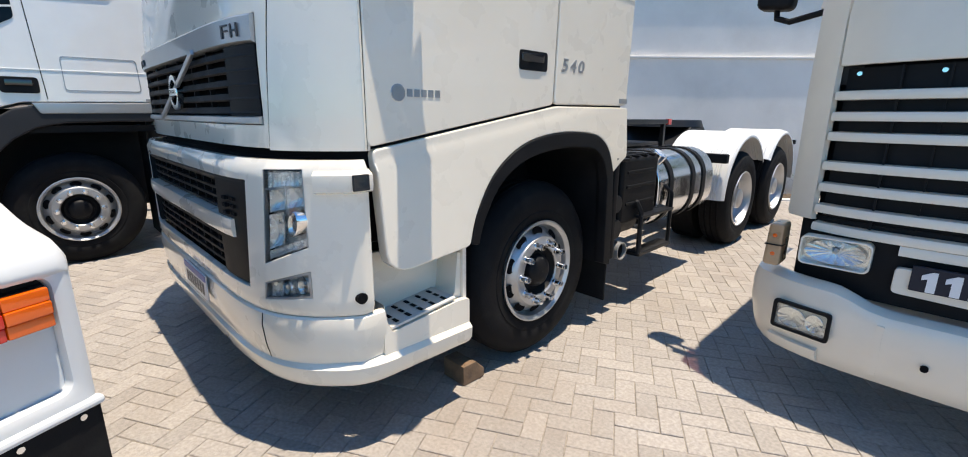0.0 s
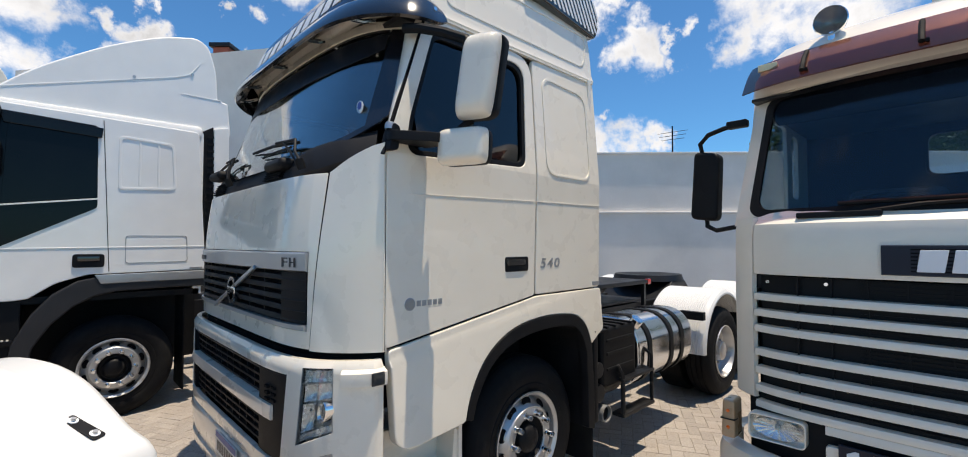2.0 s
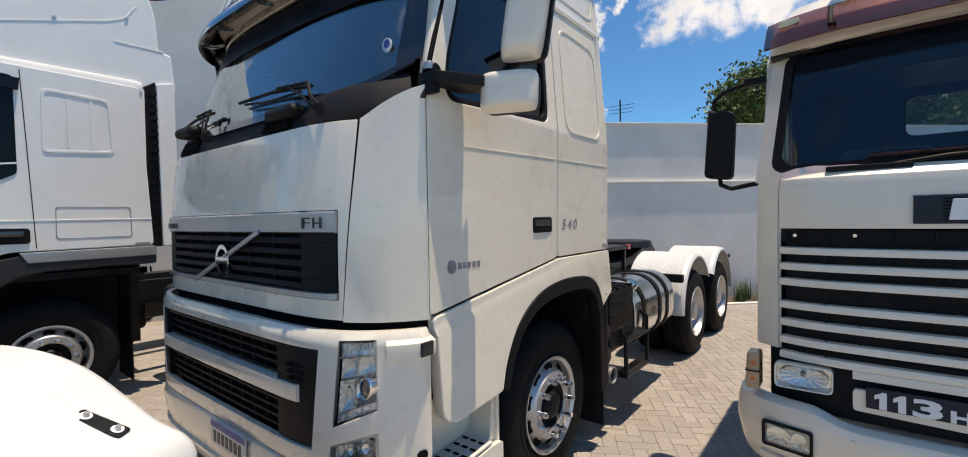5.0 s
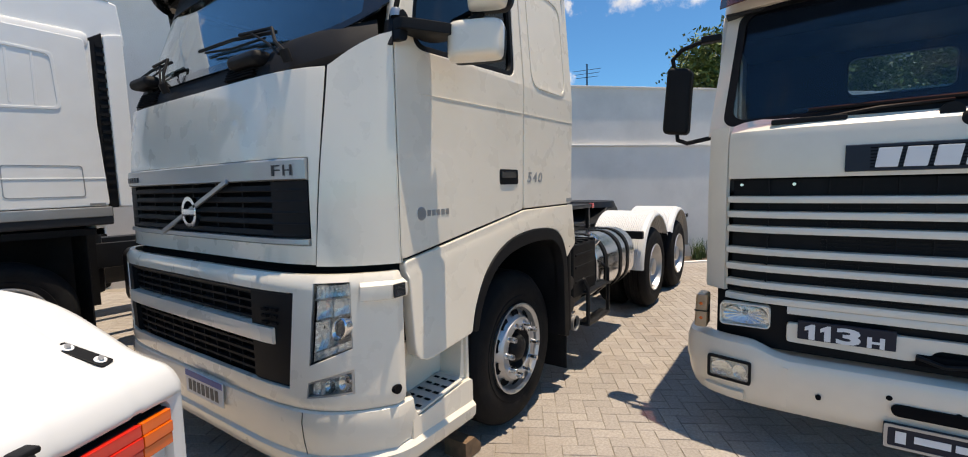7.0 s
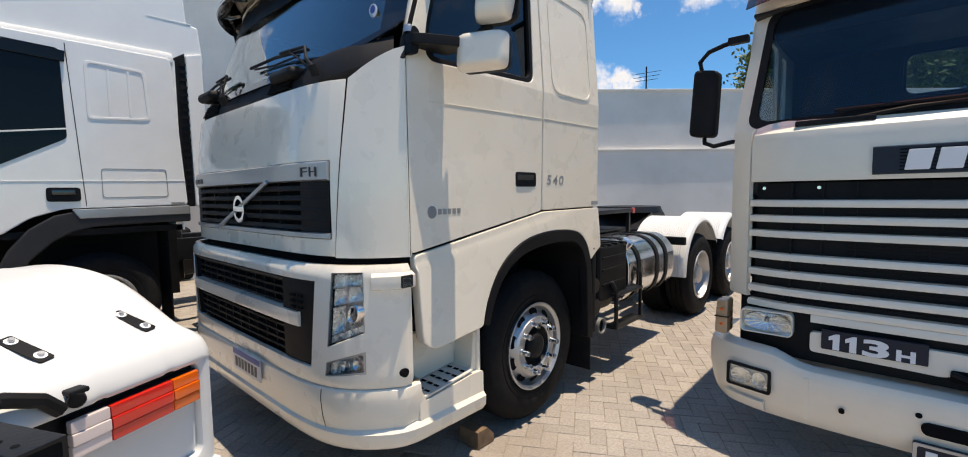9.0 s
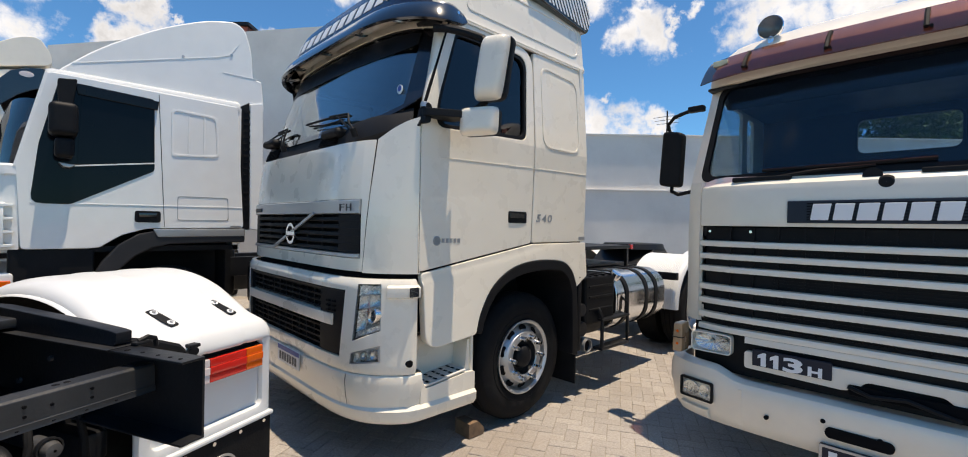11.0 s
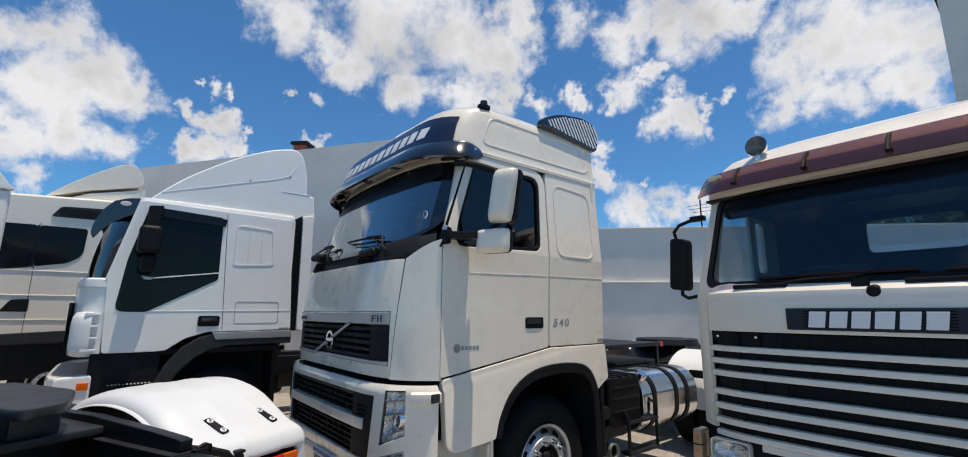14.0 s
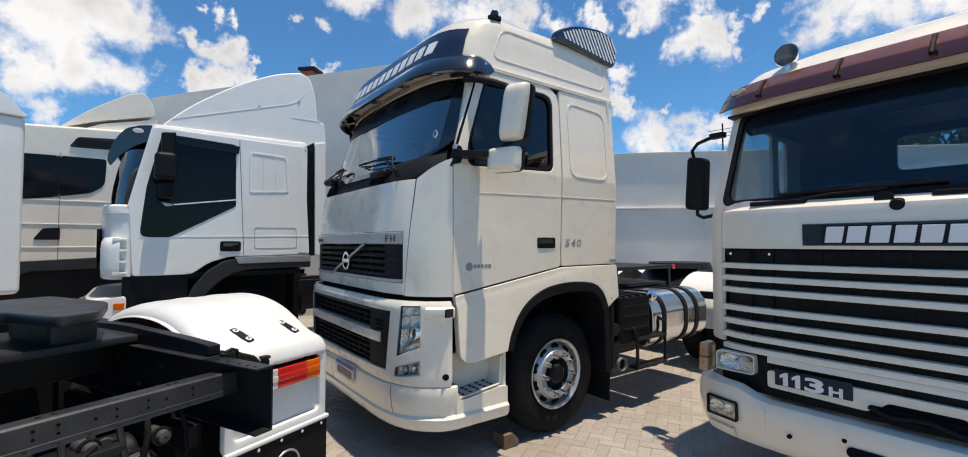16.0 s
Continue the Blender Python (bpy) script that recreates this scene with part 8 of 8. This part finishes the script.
for z in (1.55, 1.95, 2.36):
    part("crease", bm_box(FX - 0.001, FX + 0.012, -5.3, -2.8, z, z + 0.02, 0.006), M_CREAM, Fm)
part("door_handle", bm_prism(smooth_poly([(-4.34, 1.69), (-4.0, 1.69), (-4.0, 1.90), (-4.22, 1.885)], 0.03), "x", FX, FX + 0.02, 0.006), M_BLACK, Fm, "black door handle")
part("roof_vent", bm_prism(smooth_poly([(-3.92, 3.32), (-3.15, 3.33), (-3.10, 3.55), (-3.80, 3.51)], 0.05), "x", FX, FX + 0.02, 0.006), M_GREYPLASTIC, Fm, "dark slatted side vent")
for k in range(4):
    part("vent_slat", bm_box(FX + 0.02, FX + 0.03, -3.82, -3.16, 3.36 + 0.036 * k, 3.374 + 0.036 * k), M_BLACK, Fm)
part("roof_spoiler", bevelled(bm_prism(smooth_poly([(-4.10, 3.67), (-3.64, 4.10), (-3.10, 4.47), (-2.86, 4.53), (-2.72, 4.30), (-2.69, 4.10), (-3.55, 3.88)], 0.10, 4, {1: 0.25, 2: 0.2}), "x", FX - 2.3, FX - 0.2), 0.06, 3), M_CREAM, Fm, "white roof spoiler")
part("spoiler_foot", bm_prism(smooth_poly([(-3.85, 3.66), (-2.65, 3.66), (-2.66, 4.05), (-3.5, 3.84)], 0.03), "x", FX - 2.3, FX - 0.22, 0.02), M_CREAM, Fm)
part("arch_trim", bm_prism(smooth_poly([(-4.9, 1.0), (-4.6, 1.32), (-3.0, 1.40), (-2.75, 1.25), (-2.75, 1.15), (-3.1, 1.18), (-4.4, 1.15), (-4.7, 0.9)], 0.08), "x", FX - 0.2, FX + 0.03, 0.02), M_GREYPLASTIC, Fm, "dark grey wheel arch trim")
for x0 in (FX - 1.7, FX - 0.9):
    part("frame_rail", bm_box(x0, x0 + 0.08, -5.2, 2.2, 0.78, 1.05, 0.01), M_CHASSIS, Fm)
part("arch_liner", bm_box(FX - 2.45, FX - 0.05, -5.2, -2.8, 0.6, 1.25, 0.02), M_BLACK, Fm)
wheel(Fm, FX - 0.06, -3.6, 0.505, 1, "front")
wheel(Fm, FX - 2.44, -3.6, 0.505, -1, "front")
wheel(Fm, FX - 0.06, 0.2, 0.505, 1, "rear")
wheel(Fm, FX - 2.44, 0.2, 0.505, -1, "rear")

# ---- far building, antenna, trees, grass ----
bl = thing("building", "plain grey rendered building behind the yard wall", "building", Matrix.Identity(4))
part("wall", bm_box(1.35, 14, 20, 28, -0.1, 14), M_WALL, bl)
part("roof", bm_box(1.2, 14.15, 19.85, 28.15, 14, 14.25, 0.02), M_CHASSIS, bl)
an = thing("antenna", "thin rooftop antenna mast behind the wall", "antenna", Matrix.Translation((-4.6, 12.5, 0)))
part("mast", bm_cyl((0, 0, 0), (0, 0, 5.6), 0.025, 8), M_CHASSIS, an)
for k in range(6):
    part("element", bm_cyl((-0.5 + 0.06 * k, 0, 5.42 - 0.12 * (k % 3)), (0.45 - 0.05 * k, 0.1, 5.42 - 0.12 * (k % 3)), 0.007, 6), M_CHASSIS, an)


def tree(x, y, h, r, seed):
    """A tapered trunk with limbs and a crown of leaf clumps with gaps."""
    rnd = random.Random(seed)
    t = thing("tree", "leafy green tree with a sunlit crown behind the wall", "tree", Matrix.Translation((x, y, 0)), "trees behind the wall")
    limbs = [bm_cyl((0, 0, 0), (0.05, 0.02, h * 0.5), 0.17, 10, 0.11)]
    tips = []
    for k in range(9):
        a = rnd.uniform(0, 6.28)
        p = Vector((0.04, 0.02, h * rnd.uniform(0.35, 0.5)))
        q = Vector((math.cos(a) * r * 0.55, math.sin(a) * r * 0.55, h * rnd.uniform(0.6, 0.85)))
        limbs.append(bm_cyl(p, q, 0.06, 6, 0.025))
        tips.append(q)
    part("trunk", joined(*limbs), M_BARK, t, "brown trunk and limbs")
    verts, faces = [], []
    for c in range(230):
        while True:
            d = Vector((rnd.uniform(-1, 1), rnd.uniform(-1, 1), rnd.uniform(-1, 1)))
            if 0.25 < d.length < 1:
                break
        d *= (0.75 + 0.35 * noise.noise(d * 2.2 + Vector((seed, 0, 0))))
        cc = Vector((d.x * r, d.y * r, h * 0.68 + d.z * h * 0.32))
        for _ in range(55):
            o = Vector((rnd.gauss(0, 1), rnd.gauss(0, 1), rnd.gauss(0, 0.8))) * r * 0.10
            p = cc + o
            n = Vector((rnd.gauss(0, 1), rnd.gauss(0, 1), rnd.gauss(0.6, 1))).normalized()
            u = n.orthogonal().normalized()
            u = Matrix.Rotation(rnd.uniform(0, 6.28), 3, n) @ u
            w = n.cross(u)
            L, W = rnd.uniform(0.06, 0.11), rnd.uniform(0.03, 0.05)
            i = len(verts)
            verts += [p - u * L, p + w * W, p + u * L + n * 0.01, p - w * W]
            faces.append((i, i + 1, i + 2, i + 3))
    me = bpy.data.meshes.new("crown")
    me.from_pydata([tuple(v) for v in verts], [], faces)
    me.materials.append(M_LEAF)
    ob = new("crown", me)
    ob.parent = t
    return t


tree(-0.75, 13.4, 6.6, 1.9, 3)
tree(1.9, 14.6, 6.4, 2.0, 8)
tree(5.2, 17.0, 6.8, 2.2, 12)

gr = random.Random(4)
gv, gf = [], []
for tuft in range(60):
    tx = gr.uniform(wx(-1.4), wx(3.4))
    ty = gr.uniform(-0.45, -0.1)
    for b in range(24):
        a = gr.uniform(0, 6.28)
        L = gr.uniform(0.22, 0.6)
        lean = gr.uniform(0.1, 0.5)
        px, py = tx + gr.gauss(0, 0.05), ty + gr.gauss(0, 0.04)
        w = gr.uniform(0.006, 0.012)
        s0 = len(gv)
        for f in (0, 0.5, 1.0):
            cx_, cy_, cz_ = px + math.cos(a) * lean * L * f * f, py + math.sin(a) * lean * L * f * f, 0.01 + L * f * (1 - 0.25 * f)
            ww = w * (1 - f * 0.9)
            gv += [(cx_ - math.sin(a) * ww, cy_ + math.cos(a) * ww, cz_), (cx_ + math.sin(a) * ww, cy_ - math.cos(a) * ww, cz_)]
        gf += [(s0, s0 + 1, s0 + 3, s0 + 2), (s0 + 2, s0 + 3, s0 + 5, s0 + 4)]
me = bpy.data.meshes.new("grass")
me.from_pydata(gv, [], gf)
me.materials.append(M_GRASS)
tagged(new("grass", me), "tufts of long grass along the wall", "grass", kind="stuff").matrix_world = WALL_M

# ---- pavers: herringbone blocks ----
PA, PB, GAP = 0.20, 0.10, 0.004
PAV_ROT = radians(29.5)


def paver_mesh():
    bm = bm_box(-PA / 2 + GAP / 2, PA / 2 - GAP / 2, -PB / 2 + GAP / 2, PB / 2 - GAP / 2, -0.03, 0.0, 0.003, 1)
    return mesh_of("paver", bm, M_PAVER, 0)


pm = paver_mesh()
pav = tagged(new("pavement"), "grey-beige concrete block paving laid in herringbone", "pavement", kind="structure")
prnd = random.Random(11)
spots = []
R_ = Matrix.Rotation(PAV_ROT, 4, "Z")
for a in range(-150, 151):
    for b in range(-72, 73):
        x = 0.112 + PB * a + 2 * PB * b
        y = -0.64 - PB * a + 2 * PB * b
        spots.append((x + PA / 2, y + PB / 2, "h"))
        spots.append((x + PA + PB / 2, y + PB, "v"))
near_, far_ = [], []
for x, y, k in spots:
    p = R_ @ Vector((x, y, 0))
    if not (-13 < p.x < 9 and -7 < p.y < 9.5):
        continue
    if p.y - p.x > 7.75:
        continue
    (near_ if (0.05 < p.x < 1.55 and -1.6 < p.y < 1.9) else far_).append((p.x, p.y, k))
near_ = sorted(near_, key=lambda q: (q[0] - 0.6) ** 2 + (q[1] - 0.1) ** 2)
far_ += near_[300:]
near_ = near_[:300]
for x, y, k in near_:
    ob = new("paver", pm)
    ob.parent = pav
    ob.matrix_world = Matrix.Translation((x, y, prnd.uniform(-0.002, 0.001))) @ R_ @ pose(0, 0, 0, prnd.uniform(-0.35, 0.35), prnd.uniform(-0.35, 0.35), (0 if k == "h" else 90) + prnd.uniform(-0.5, 0.5))
pvv = [tuple(v.co) for v in pm.vertices]
pff = [tuple(q.vertices) for q in pm.polygons]
top = [f for f in pff if not all(pvv[i][2] < -0.02 for i in f)]
av, af = [], []
for x, y, k in far_:
    m = Matrix.Translation((x, y, prnd.uniform(-0.002, 0.001))) @ R_ @ pose(0, 0, 0, prnd.uniform(-0.35, 0.35), prnd.uniform(-0.35, 0.35), (0 if k == "h" else 90) + prnd.uniform(-0.5, 0.5))
    s0 = len(av)
    av += [tuple(m @ Vector(v)) for v in pvv]
    af += [tuple(i + s0 for i in f) for f in top]
me = bpy.data.meshes.new("paver_field")
me.from_pydata(av, [], af)
me.materials.append(M_PAVER)
pf = new("paver_field", me)
pf.parent = pav
tagged(pf, "weathered concrete paving blocks", kind="stuff")
